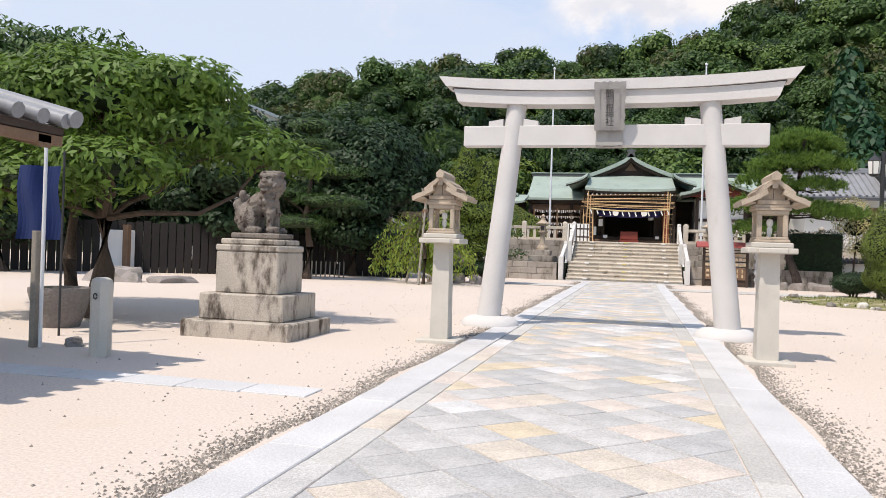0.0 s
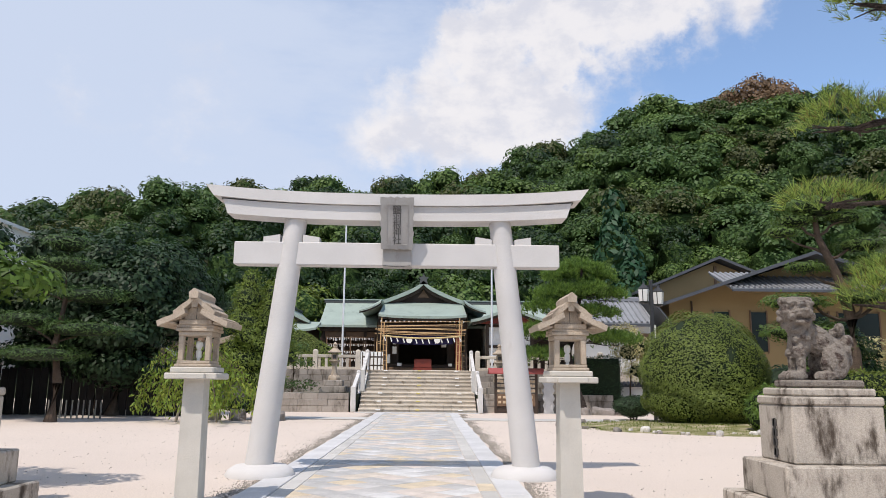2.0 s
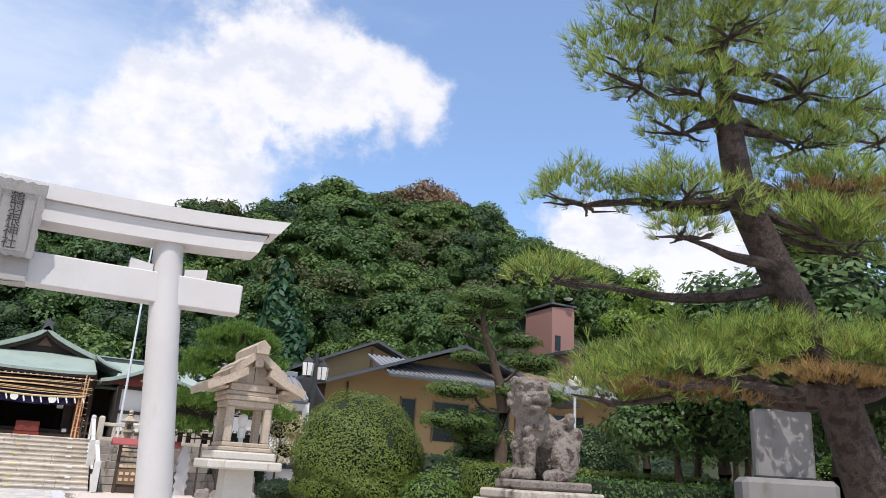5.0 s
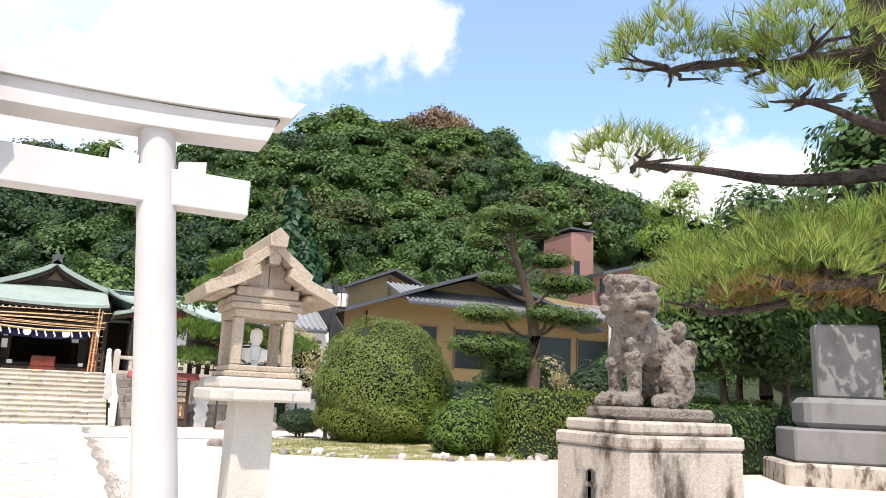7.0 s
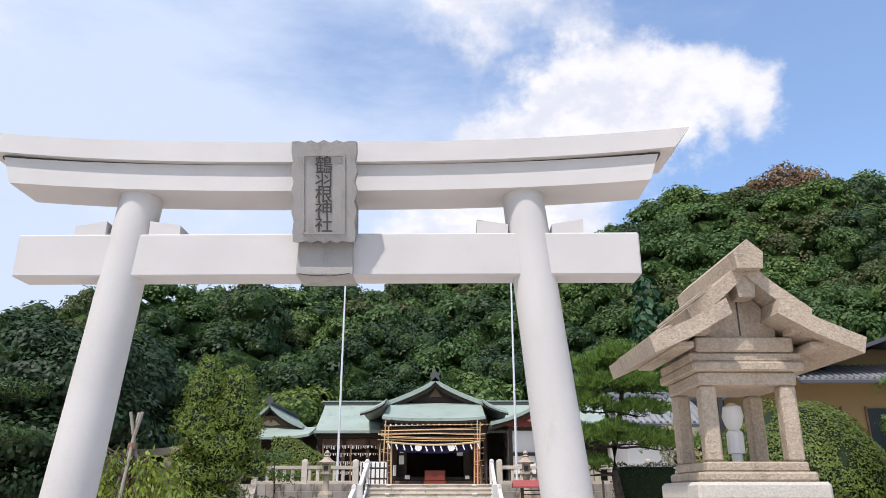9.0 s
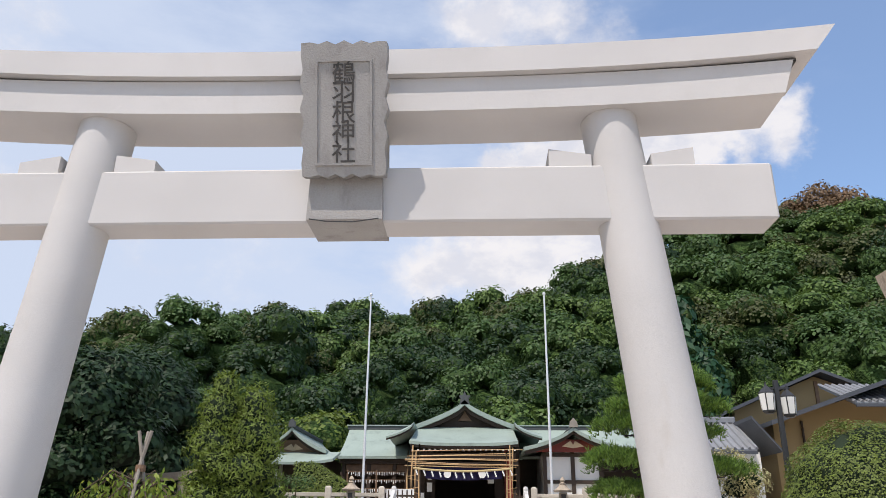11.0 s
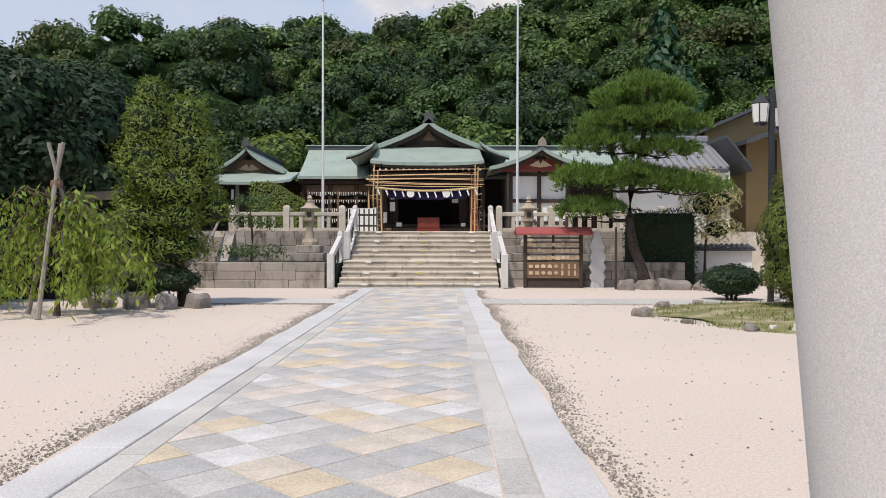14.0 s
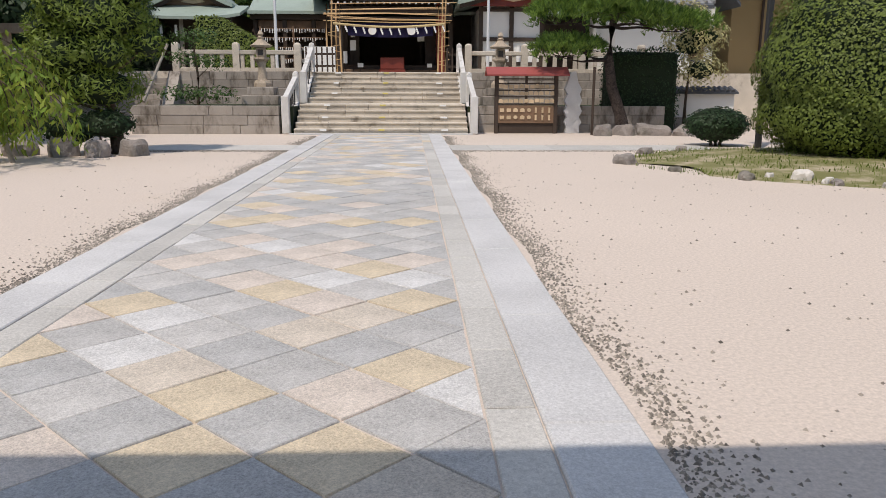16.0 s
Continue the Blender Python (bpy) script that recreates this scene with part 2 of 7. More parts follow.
PAPER = mat("white_paper", (0.8, 0.8, 0.78), 0.9, vary=0.04, bump=0)
STRAW = mat("straw_rope", (0.55, 0.42, 0.22), 0.9, vary=0.25)
EMA = mat("votive_wood", (0.56, 0.42, 0.27), 0.8, vary=0.2, per_object=0.2)
METAL = mat("white_metal_pole", (0.72, 0.73, 0.74), 0.4, metal=0.2, vary=0.05)
BLACKMETAL = mat("dark_metal", (0.05, 0.05, 0.052), 0.45, metal=0.3, vary=0.1)
FROST = mat("frosted_glass", (0.75, 0.74, 0.7), 0.35, vary=0.04, bump=0)
DARKGLASS = mat("dark_window", (0.02, 0.028, 0.025), 0.25, vary=0.1, bump=0, spec=0.3)
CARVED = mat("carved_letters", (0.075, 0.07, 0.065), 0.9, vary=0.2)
PLAQUE = mat("plaque_stone", (0.36, 0.345, 0.325), 0.9, vary=0.14, scale=4, fine=90, bump=0.4, stain=(0.22, 0.2, 0.185), stain_at=(0.5, 0.78), stain_scale=4, streak=True)
BARK = mat("bark", (0.10, 0.07, 0.05), 0.95, vary=0.35, scale=6, fine=30, bump=1.0, bump_dist=0.03)
PINEBARK = mat("pine_bark", (0.12, 0.09, 0.076), 0.95, vary=0.4, scale=7, fine=26, bump=1.0, bump_dist=0.05, stain=(0.05, 0.035, 0.03), stain_at=(0.48, 0.6), stain_scale=9)


def plated(m):
    """Cracks the bark into upright plates."""
    t = m.node_tree
    b = t.nodes["Principled BSDF"]
    geo, mp, vo = t.nodes.new("ShaderNodeNewGeometry"), t.nodes.new("ShaderNodeMapping"), t.nodes.new("ShaderNodeTexVoronoi")
    mp.inputs["Scale"].default_value = (15, 15, 6.5)
    vo.feature = "DISTANCE_TO_EDGE"
    r, mx, bp = t.nodes.new("ShaderNodeMapRange"), t.nodes.new("ShaderNodeMixRGB"), t.nodes.new("ShaderNodeBump")
    r.inputs[2].default_value = 0.16
    mx.inputs[1].default_value = (0.03, 0.022, 0.02, 1)
    bp.inputs["Strength"].default_value, bp.inputs["Distance"].default_value = 0.9, 0.03
    col = b.inputs["Base Color"].links[0].from_socket
    t.links.new(geo.outputs["Position"], mp.inputs[0])
    t.links.new(mp.outputs[0], vo.inputs["Vector"])
    t.links.new(vo.outputs["Distance"], r.inputs[0])
    t.links.new(r.outputs[0], mx.inputs[0])
    t.links.new(col, mx.inputs[2])
    t.links.new(mx.outputs[0], b.inputs["Base Color"])
    t.links.new(r.outputs[0], bp.inputs["Height"])
    t.links.new(bp.outputs[0], b.inputs["Normal"])


plated(PINEBARK)
# fence boards near black, tree shade put into their colour
SHADEWOOD = mat("shaded_boards", (0.018, 0.014, 0.012), 0.8, vary=0.3, scale=4, fine=40)
# monument stone with streaks; base darkened for the pine's shade, which misses it
MONUMENT = mat("shaded_monument_stone", (0.2, 0.195, 0.19), 0.85, vary=0.15, scale=2, fine=60, bump=0.3, stain=(0.12, 0.115, 0.1), stain_at=(0.5, 0.75), streak=True)
GREYWOOD = mat("grey_wood", (0.28, 0.25, 0.21), 0.9, vary=0.25, scale=5, fine=40)
L_MID = leaf("leaf_mid", (0.062, 0.118, 0.03), 0.25)
L_DARK = leaf("leaf_dark", (0.024, 0.053, 0.018), 0.28)
L_BRIGHT = leaf("leaf_bright", (0.12, 0.205, 0.036), 0.3, 0.4)
L_YELLOW = leaf("leaf_yellow", (0.125, 0.175, 0.028), 0.3, 0.3)
L_OLIVE = leaf("leaf_olive", (0.075, 0.088, 0.027), 0.25)
L_RED = leaf("leaf_russet", (0.19, 0.12, 0.065))
L_CEDAR = leaf("leaf_cedar", (0.022, 0.075, 0.03), 0.25)
L_WEEP = leaf("leaf_weeping", (0.27, 0.33, 0.055), 0.3, 0.45)
L_LIGHT = leaf("leaf_light", (0.20, 0.30, 0.05), 0.3, 0.45)
L_CONIFER = leaf("leaf_conifer", (0.155, 0.215, 0.034), 0.3, 0.35)
L_HEDGE = leaf("leaf_hedge", (0.142, 0.19, 0.035), 0.3)
L_FRESH = leaf("leaf_fresh", (0.10, 0.165, 0.036), 0.22)
L_CREAM = leaf("leaf_cream", (0.46, 0.42, 0.2))
NEEDLE = leaf("pine_needle", (0.32, 0.43, 0.09), 0.3, 0.35)
NEEDLE_M = leaf("pine_needle_green", (0.17, 0.28, 0.05), 0.3, 0.25)
NEEDLE_D = leaf("pine_needle_dark", (0.07, 0.135, 0.03), 0.3, 0.2)
NEEDLE_B = leaf("pine_needle_brown", (0.24, 0.15, 0.05), 0.3, 0.2)
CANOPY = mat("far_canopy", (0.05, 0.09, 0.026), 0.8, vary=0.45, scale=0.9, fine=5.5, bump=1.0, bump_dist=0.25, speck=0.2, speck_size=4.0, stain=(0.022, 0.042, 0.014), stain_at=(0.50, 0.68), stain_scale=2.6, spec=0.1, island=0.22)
# near-black colour of the bodies inside foliage, painting the shade between leaves
INNER_SHADE = mat("inner_leaves", (0.012, 0.024, 0.008), 0.9, vary=0.3, scale=3)
GRASS = mat("moss_grass", (0.19, 0.185, 0.07), 0.95, vary=0.3, scale=1.5, fine=30, bump=0.5, stain=(0.42, 0.35, 0.25), stain_at=(0.44, 0.66), stain_scale=1.5)
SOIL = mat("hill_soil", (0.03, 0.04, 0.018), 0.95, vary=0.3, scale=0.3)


def paving():
    """Granite slabs: grey, near-white, pinkish and yellow, each piece of its own colour."""
    m = mat("paving_granite", (0.5, 0.5, 0.5), 0.85, speck=0.26, speck_size=62, vary=0.3, scale=2.4, fine=110, bump=0.5, spec=0.25)
    t = m.node_tree
    o = t.nodes.new("ShaderNodeObjectInfo")
    g = t.nodes.new("ShaderNodeNewGeometry")
    a = t.nodes.new("ShaderNodeMath")
    a.operation = "ADD"
    t.links.new(o.outputs["Random"], a.inputs[0])
    t.links.new(g.outputs["Random Per Island"], a.inputs[1])
    fr = t.nodes.new("ShaderNodeMath")
    fr.operation = "FRACT"
    t.links.new(a.outputs[0], fr.inputs[0])
    r = t.nodes.new("ShaderNodeValToRGB")
    r.color_ramp.interpolation = "CONSTANT"
    stops = ((0.0, (0.44, 0.43, 0.415)), (0.25, (0.50, 0.485, 0.465)), (0.42, (0.425, 0.42, 0.41)), (0.56, (0.58, 0.51, 0.45)), (0.70, (0.585, 0.575, 0.56)), (0.79, (0.575, 0.485, 0.36)), (0.91, (0.56, 0.495, 0.42)))
    r.color_ramp.elements[0].color = (*stops[0][1], 1)
    r.color_ramp.elements[1].position, r.color_ramp.elements[1].color = stops[1][0], (*stops[1][1], 1)
    for p, c in stops[2:]:
        r.color_ramp.elements.new(p).color = (*c, 1)
    t.links.new(fr.outputs[0], r.inputs[0])
    v = next(n for n in t.nodes if n.bl_idname == "ShaderNodeVectorMath")
    t.links.new(r.outputs[0], v.inputs[0])
    return m


PAVE = paving()
JOINT = mat("dirt_joint", (0.11, 0.09, 0.07), 0.95, vary=0.4, scale=3, fine=40)
STEPGREY = mat("border_granite", (0.49, 0.475, 0.445), 0.85, speck=0.24, speck_size=62, vary=0.14, scale=1.5, fine=110, bump=0.25, per_object=0.1, spec=0.25)

# ---- building blocks ----
class Geo:
    """Collects faces of one part."""

    def __init__(self):
        self.v, self.f = [], []

    def add(self, verts, faces, m=None):
        k = len(self.v)
        self.v += [tuple(m @ Vector(p)) for p in verts] if m else [tuple(p) for p in verts]
        self.f += [tuple(i + k for i in f) for f in faces]
        return self

    def box(self, x0, x1, y0, y1, z0, z1, c=0.0, m=None):
        """A box with its edges cut off by c."""
        if c <= 0:
            vs = [(x, y, z) for z in (z0, z1) for y in (y0, y1) for x in (x0, x1)]
            return self.add(vs, [(0, 2, 3, 1), (4, 5, 7, 6), (0, 1, 5, 4), (2, 6, 7, 3), (0, 4, 6, 2), (1, 3, 7, 5)], m)
        bm = bmesh.new()
        bmesh.ops.create_cube(bm, size=1)
        for v in bm.verts:
            v.co = ((x0 + x1) / 2 + v.co.x * (x1 - x0), (y0 + y1) / 2 + v.co.y * (y1 - y0), (z0 + z1) / 2 + v.co.z * (z1 - z0))
        bmesh.ops.bevel(bm, geom=bm.edges[:], offset=c, segments=1, affect="EDGES")
        bm.verts.index_update()
        self.add([v.co[:] for v in bm.verts], [[v.index for v in f.verts] for f in bm.faces], m)
        bm.free()
        return self

    def prism(self, poly, y0, y1, axis="y", m=None):
        """A polygon of (across, up) drawn out along y, x or z."""
        n = len(poly)
        put = {"y": lambda a, b, d: (a, d, b), "x": lambda a, b, d: (d, a, b), "z": lambda a, b, d: (a, b, d)}[axis]
        vs = [put(a, b, y0) for a, b in poly] + [put(a, b, y1) for a, b in poly]
        fs = [tuple(range(n)), tuple(range(2 * n - 1, n - 1, -1))] + [(i, i + n, (i + 1) % n + n, (i + 1) % n) for i in range(n)]
        return self.add(vs, fs, m)

    def lathe(self, prof, seg=16, at=(0, 0, 0), square=False, m=None):
        """A profile of (radius, height) turned round an upright axis."""
        vs, fs, n = [], [], len(prof)
        for i in range(seg):
            a = 2 * math.pi * (i + (0.5 if square else 0)) / seg
            for r, z in prof:
                vs.append((at[0] + r * math.cos(a), at[1] + r * math.sin(a), at[2] + z))
        for i in range(seg):
            j = (i + 1) % seg
            for k in range(n - 1):
                fs.append((i * n + k, j * n + k, j * n + k + 1, i * n + k + 1))
        fs.append(tuple(i * n for i in range(seg))[::-1])
        fs.append(tuple(i * n + n - 1 for i in range(seg)))
        return self.add(vs, fs, m)

    def tube(self, pts, radii, seg=8):
        """A round limb through the points."""
        rings = []
        for i, p in enumerate(pts):
            p = Vector(p)
            d = Vector(pts[min(i + 1, len(pts) - 1)]) - Vector(pts[max(i - 1, 0)])
            q = d.to_track_quat("Z", "Y")
            rings.append([tuple(p + q @ Vector((radii[i] * math.cos(2 * math.pi * k / seg), radii[i] * math.sin(2 * math.pi * k / seg), 0))) for k in range(seg)])
        vs = [v for r in rings for v in r]
        fs = [(i * seg + k, i * seg + (k + 1) % seg, (i + 1) * seg + (k + 1) % seg, (i + 1) * seg + k) for i in range(len(rings) - 1) for k in range(seg)]
        fs += [tuple(range(seg))[::-1], tuple((len(rings) - 1) * seg + k for k in range(seg))]
        return self.add(vs, fs)

    def grid(self, fn, nu, nv, thick=0.0):
        """A curved sheet fn(u, v), u and v from 0 to 1, with a thickness downwards."""
        top = [fn(i / nu, j / nv) for j in range(nv + 1) for i in range(nu + 1)]
        w = nu + 1
        fs = [(j * w + i, j * w + i + 1, (j + 1) * w + i + 1, (j + 1) * w + i) for j in range(nv) for i in range(nu)]
        if not thick:
            return self.add(top, fs)
        n = len(top)
        vs = top + [(x, y, z - thick) for x, y, z in top]
        fs += [tuple(n + i for i in f[::-1]) for f in fs]
        rim = [i for i in range(w)] + [j * w + nu for j in range(1, nv + 1)] + [nv * w + i for i in range(nu - 1, -1, -1)] + [j * w for j in range(nv - 1, 0, -1)]
        fs += [(rim[(k + 1) % len(rim)], rim[k], rim[k] + n, rim[(k + 1) % len(rim)] + n) for k in range(len(rim))]
        return self.add(vs, fs)

    def mesh(self, name, smooth=False):
        me = bpy.data.meshes.new(name)
        me.from_pydata(self.v, [], self.f)
        me.validate()
        if smooth:
            me.polygons.foreach_set("use_smooth", [True] * len(me.polygons))
            me.set_sharp_from_angle(angle=radians(38))
        return me


def thing(name, at=(0, 0, 0), rz=0, label="", category="", group="", kind=""):
    """The Empty at a thing's base."""
    ob = new(name)
    ob.matrix_basis = pose(*at, 0, 0, rz)
    return tagged(ob, label, category, group, kind)


def part(name, geo, material, parent, label="", smooth=False):
    me = geo if isinstance(geo, bpy.types.Mesh) else geo.mesh(name, smooth)
    if not me.materials:
        for mm in (material if isinstance(material, (list, tuple)) else (material,)):
            me.materials.append(mm)
    ob = new(name, me)
    ob.parent = parent
    return tagged(ob, label)


def solid(name, geo, material, label="", category="", kind="", group="", smooth=False):
    """A thing or piece of the setting that is one mesh."""
    me = geo if isinstance(geo, bpy.types.Mesh) else geo.mesh(name, smooth)
    me.materials.append(material)
    return tagged(new(name, me), label, category, group, kind)


def quads(name, arr, mats, idx=None):
    """A mesh of loose four-cornered leaves: arr is n x 4 x 3."""
    n = len(arr)
    me = bpy.data.meshes.new(name)
    me.vertices.add(n * 4)
    me.vertices.foreach_set("co", np.ascontiguousarray(arr, np.float32).ravel())
    me.loops.add(n * 4)
    me.loops.foreach_set("vertex_index", np.arange(n * 4, dtype=np.int32))
    me.polygons.add(n)
    me.polygons.foreach_set("loop_start", np.arange(0, n * 4, 4, dtype=np.int32))
    for mm in mats:
        me.materials.append(mm)
    if idx is not None:
        me.polygons.foreach_set("material_index", np.asarray(idx, np.int32))
    me.update(calc_edges=True)
    return me


RNG = np.random.default_rng(7)


def unit(n):
    v = RNG.normal(size=(n, 3))
    return v / np.linalg.norm(v, axis=1, keepdims=True)


def leaf_quads(p, nrm, length, width, droop=0.0, along=None):
    """Diamond leaves at p that face roughly along nrm."""
    n = len(p)
    d = unit(n) if along is None else along + unit(n) * 0.45
    d = d - nrm * (d * nrm).sum(1, keepdims=True) * 0.8
    d[:, 2] -= droop
    d /= np.linalg.norm(d, axis=1, keepdims=True) + 1e-9
    s = np.cross(nrm + unit(n) * 0.4, d)
    s /= np.linalg.norm(s, axis=1, keepdims=True) + 1e-9
    k = RNG.uniform(0.65, 1.35, (n, 1))
    L, W = d * length * k, s * width * k * 0.5
    mid = p + L * 0.5
    return np.stack([p, mid + W, p + L, mid - W], 1)


def blob_leaves(blobs, per_m2, length, width, droop=0.0, inner=0.25, under=0.35, lumpy=1.0):
    """Leaves over the skins of uneven ellipsoids (x, y, z, rx, ry, rz)."""
    out = []
    for x, y, z, rx, ry, rz in blobs:
        area = 4 * math.pi * ((rx * ry) ** 1.6 / 3 + (rx * rz) ** 1.6 / 3 + (ry * rz) ** 1.6 / 3) ** (1 / 1.6)
        n = max(20, int(area * per_m2))
        u = unit(n)
        keep = (u[:, 2] > -0.35) | (RNG.random(n) < under)
        u = u[keep]
        ph = RNG.uniform(0, 6.28, 6)
        lump = 1 + 0.13 * np.sin(u[:, 0] * 5 + ph[0]) * np.cos(u[:, 1] * 6 + ph[1]) + 0.10 * np.sin(u[:, 2] * 9 + ph[2] + u[:, 0] * 7) + 0.06 * np.sin(u[:, 1] * 17 + ph[3]) * np.sin(u[:, 0] * 15 + ph[4])
        r = (1 + (lump - 1) * lumpy) * (1 - inner * RNG.random(len(u)) ** 2)
        p = u * r[:, None] * np.array([rx, ry, rz]) + np.array([x, y, z])
        nrm = u / np.array([rx, ry, rz])
        nrm /= np.linalg.norm(nrm, axis=1, keepdims=True)
        nrm[:, 2] += 0.35
        nrm /= np.linalg.norm(nrm, axis=1, keepdims=True)
        out.append(leaf_quads(p, nrm, length, width, droop))
    return np.concatenate(out)


def core_geo(blobs, k=0.72, uneven=0.22):
    """Bodies that fill a crown, to be coloured as its inner shade."""
    g = Geo()
    for x, y, z, rx, ry, rz in blobs:
        bm = bmesh.new()
        bmesh.ops.create_icosphere(bm, subdivisions=2, radius=1)
        for v in bm.verts:
            s = k * (1 + uneven * noise.noise(v.co * 2.1 + Vector((x, y, z))))
            v.co = (x + v.co.x * rx * s, y + v.co.y * ry * s, z + v.co.z * rz * s)
        bm.verts.index_update()
        g.add([v.co[:] for v in bm.verts], [[v.index for v in f.verts] for f in bm.faces])
        bm.free()
    return g


def bend(a, b, n=6, wob=0.15, seed=0):
    """A crooked line from a to b."""
    r = random.Random(seed)
    a, b = Vector(a), Vector(b)
    k = (b - a).length * wob
    sway = [Vector((r.uniform(-k, k), r.uniform(-k, k), r.uniform(-k, k) * 0.6)) / (1 + 0.8 * w) for w in range(3)]
    return [a.lerp(b, i / n) + sum((sway[w] * math.sin(math.pi * (w + 1) * i / n) for w in range(3)), Vector()) for i in range(n + 1)]


def tree(name, at, trunk_pts, trunk_r, blobs, leafmat, per_m2=60, length=0.16, width=0.08, droop=0.2, label="", category="tree", group="", bark=None, seed=1, core=0.62, limbs=True):
    """A tree: tapered trunk, a limb into each clump, and a crown of loose leaves."""
    t = thing(name, at, 0, label, category, group)
    bark = bark or BARK
    r = random.Random(seed)
    n = len(trunk_pts)
    part("trunk", Geo().tube(trunk_pts, [trunk_r * (1 - 0.72 * i / (n - 1)) * (1.25 if i == 0 else 1) for i in range(n)], 10), bark, t, smooth=True)
    if limbs:
        for b in blobs:
            c = Vector(b[:3])
            k = min(range(n), key=lambda i: abs(trunk_pts[i][2] - (c.z - 0.35 * max(0.4, (c - Vector(trunk_pts[i])).xy.length))))
            s = Vector(trunk_pts[max(0, min(k, n - 1))])
            if (c - s).length > 0.3:
                r0 = trunk_r * 0.34 * (1 - 0.5 * k / n)
                part("limb", Geo().tube(bend(s, c, 5, 0.14, r.random()), [r0 * (1 - 0.14 * i) for i in range(6)], 6), bark, t, smooth=True)
    crown = part("crown", quads("crown", blob_leaves(blobs, per_m2, length, width, droop), [leafmat]), None, t)
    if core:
        part("inner_crown", core_geo(blobs, core), INNER_SHADE, crown)
    return t


def needle_pads(pads, per_m2, length, tufts_needles=9, wide=0.012, flat=0.55):
    """Tufts of pine needles on flat pads (x, y, z, rx, ry, rz)."""
    out = []
    for x, y, z, rx, ry, rz in pads:
        n = max(12, int(math.pi * rx * ry * per_m2))
        a, q = RNG.uniform(0, 6.283, n), np.sqrt(RNG.random(n))
        ph = RNG.uniform(0, 6.28, 3)
        edge = 1 + 0.2 * np.sin(3 * a + ph[0]) + 0.12 * np.sin(7 * a + ph[1])
        px, py = x + np.cos(a) * q * rx * edge, y + np.sin(a) * q * ry * edge
        pz = z + rz * (np.sqrt(np.maximum(0, 1 - q * q)) - 0.45) + RNG.normal(0, rz * 0.22, n)
        base = np.stack([px, py, pz], 1)
        up = np.stack([np.cos(a) * q * flat, np.sin(a) * q * flat, np.full(n, 0.75)], 1)
        up /= np.linalg.norm(up, axis=1, keepdims=True)
        for _ in range(tufts_needles):
            d = up + unit(n) * 0.75
            d /= np.linalg.norm(d, axis=1, keepdims=True)
            s = np.cross(d, unit(n))
            s /= np.linalg.norm(s, axis=1, keepdims=True)
            L = length * RNG.uniform(0.7, 1.2, (n, 1))
            out.append(np.stack([base - s * wide / 2, base + s * wide / 2, base + d * L + s * wide / 5, base + d * L - s * wide / 5], 1))
    return np.concatenate(out)

# ---- ground, hill ----
def hill_z(x, y):
    """Height of the wooded hill behind the shrine."""
    xs = (-130, -90, -67, -57, -45, -36, -26, -19, -10, 1, 8, 19, 28, 36, 50, 65, 78, 92, 110, 150)
    zs = (18, 19, 19.5, 19.5, 22.5, 23.5, 24.5, 25.5, 24.3, 24.5, 27.0, 31.5, 35.5, 38, 41, 39.5, 34, 31, 27, 20)
    ridge = float(np.interp(x, xs, zs))
    k = max(0.0, min(1.0, (y - 60) / 52))
    knoll = 5.2 * math.exp(-((x + 25) / 9.0) ** 2 - ((y - 73) / 7.0) ** 2)
    return knoll + 1.9 + (ridge - 1.9) * k ** 0.8 * (1 if y < 114 else max(0.3, 1 - (y - 114) / 80))


g = Geo()
n = 24
g.grid(lambda u, v: (-400 + 800 * u, -300 + 356 * v, 0.0), n, n)
solid("ground", g, SAND, "pale raked sand court in full sunlight", "ground", "structure")
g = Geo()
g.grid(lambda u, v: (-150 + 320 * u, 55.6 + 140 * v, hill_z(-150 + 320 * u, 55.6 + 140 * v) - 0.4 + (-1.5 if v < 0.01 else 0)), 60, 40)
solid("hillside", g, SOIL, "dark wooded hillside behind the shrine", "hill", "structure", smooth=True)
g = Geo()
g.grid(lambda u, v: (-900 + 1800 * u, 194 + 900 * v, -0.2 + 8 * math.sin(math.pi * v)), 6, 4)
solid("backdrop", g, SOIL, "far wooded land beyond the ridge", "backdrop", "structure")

# ---- torii ----
TY = 15.53
torii = thing("torii_gate", (0, TY, 0), 0, "large pale granite shrine gate with upswept lintel and stone plaque", "torii")
for s in (-1, 1):
    part("foot_stone", Geo().lathe([(0.50, -0.02), (0.50, 0.03), (0.46, 0.10), (0.37, 0.155), (0.25, 0.17)], 28, (s * 1.925, 0, 0)), GRANITE, torii, smooth=True)
    part("pillar", Geo().tube([(s * (1.965 - 0.103 * z), 0, z) for z in (0.15, 0.9, 1.8, 2.7, 3.8)], [0.205, 0.196, 0.185, 0.175, 0.168], 32), GRANITE, torii, smooth=True)


def bowed(half_top, half_low, z0, z1, rise, depth):
    """A beam whose ends sweep up and whose end faces are cut at a slant."""
    N = 28
    vs, fs = [], []
    for i in range(N + 1):
        u = -1 + 2 * i / N
        lift = rise * abs(u) ** 2.6
        for y in (-depth / 2, depth / 2):
            vs.append((u * half_low, y, z0 + lift))
            vs.append((u * half_top, y, z1 + lift))
    for i in range(N):
        a, b = i * 4, i * 4 + 4
        fs += [(a, b, b + 1, a + 1), (a + 2, a + 3, b + 3, b + 2), (a + 1, b + 1, b + 3, a + 3), (a, a + 2, b + 2, b)]
    fs += [(0, 1, 3, 2), (N * 4, N * 4 + 2, N * 4 + 3, N * 4 + 1)]
    return Geo().add(vs, fs)


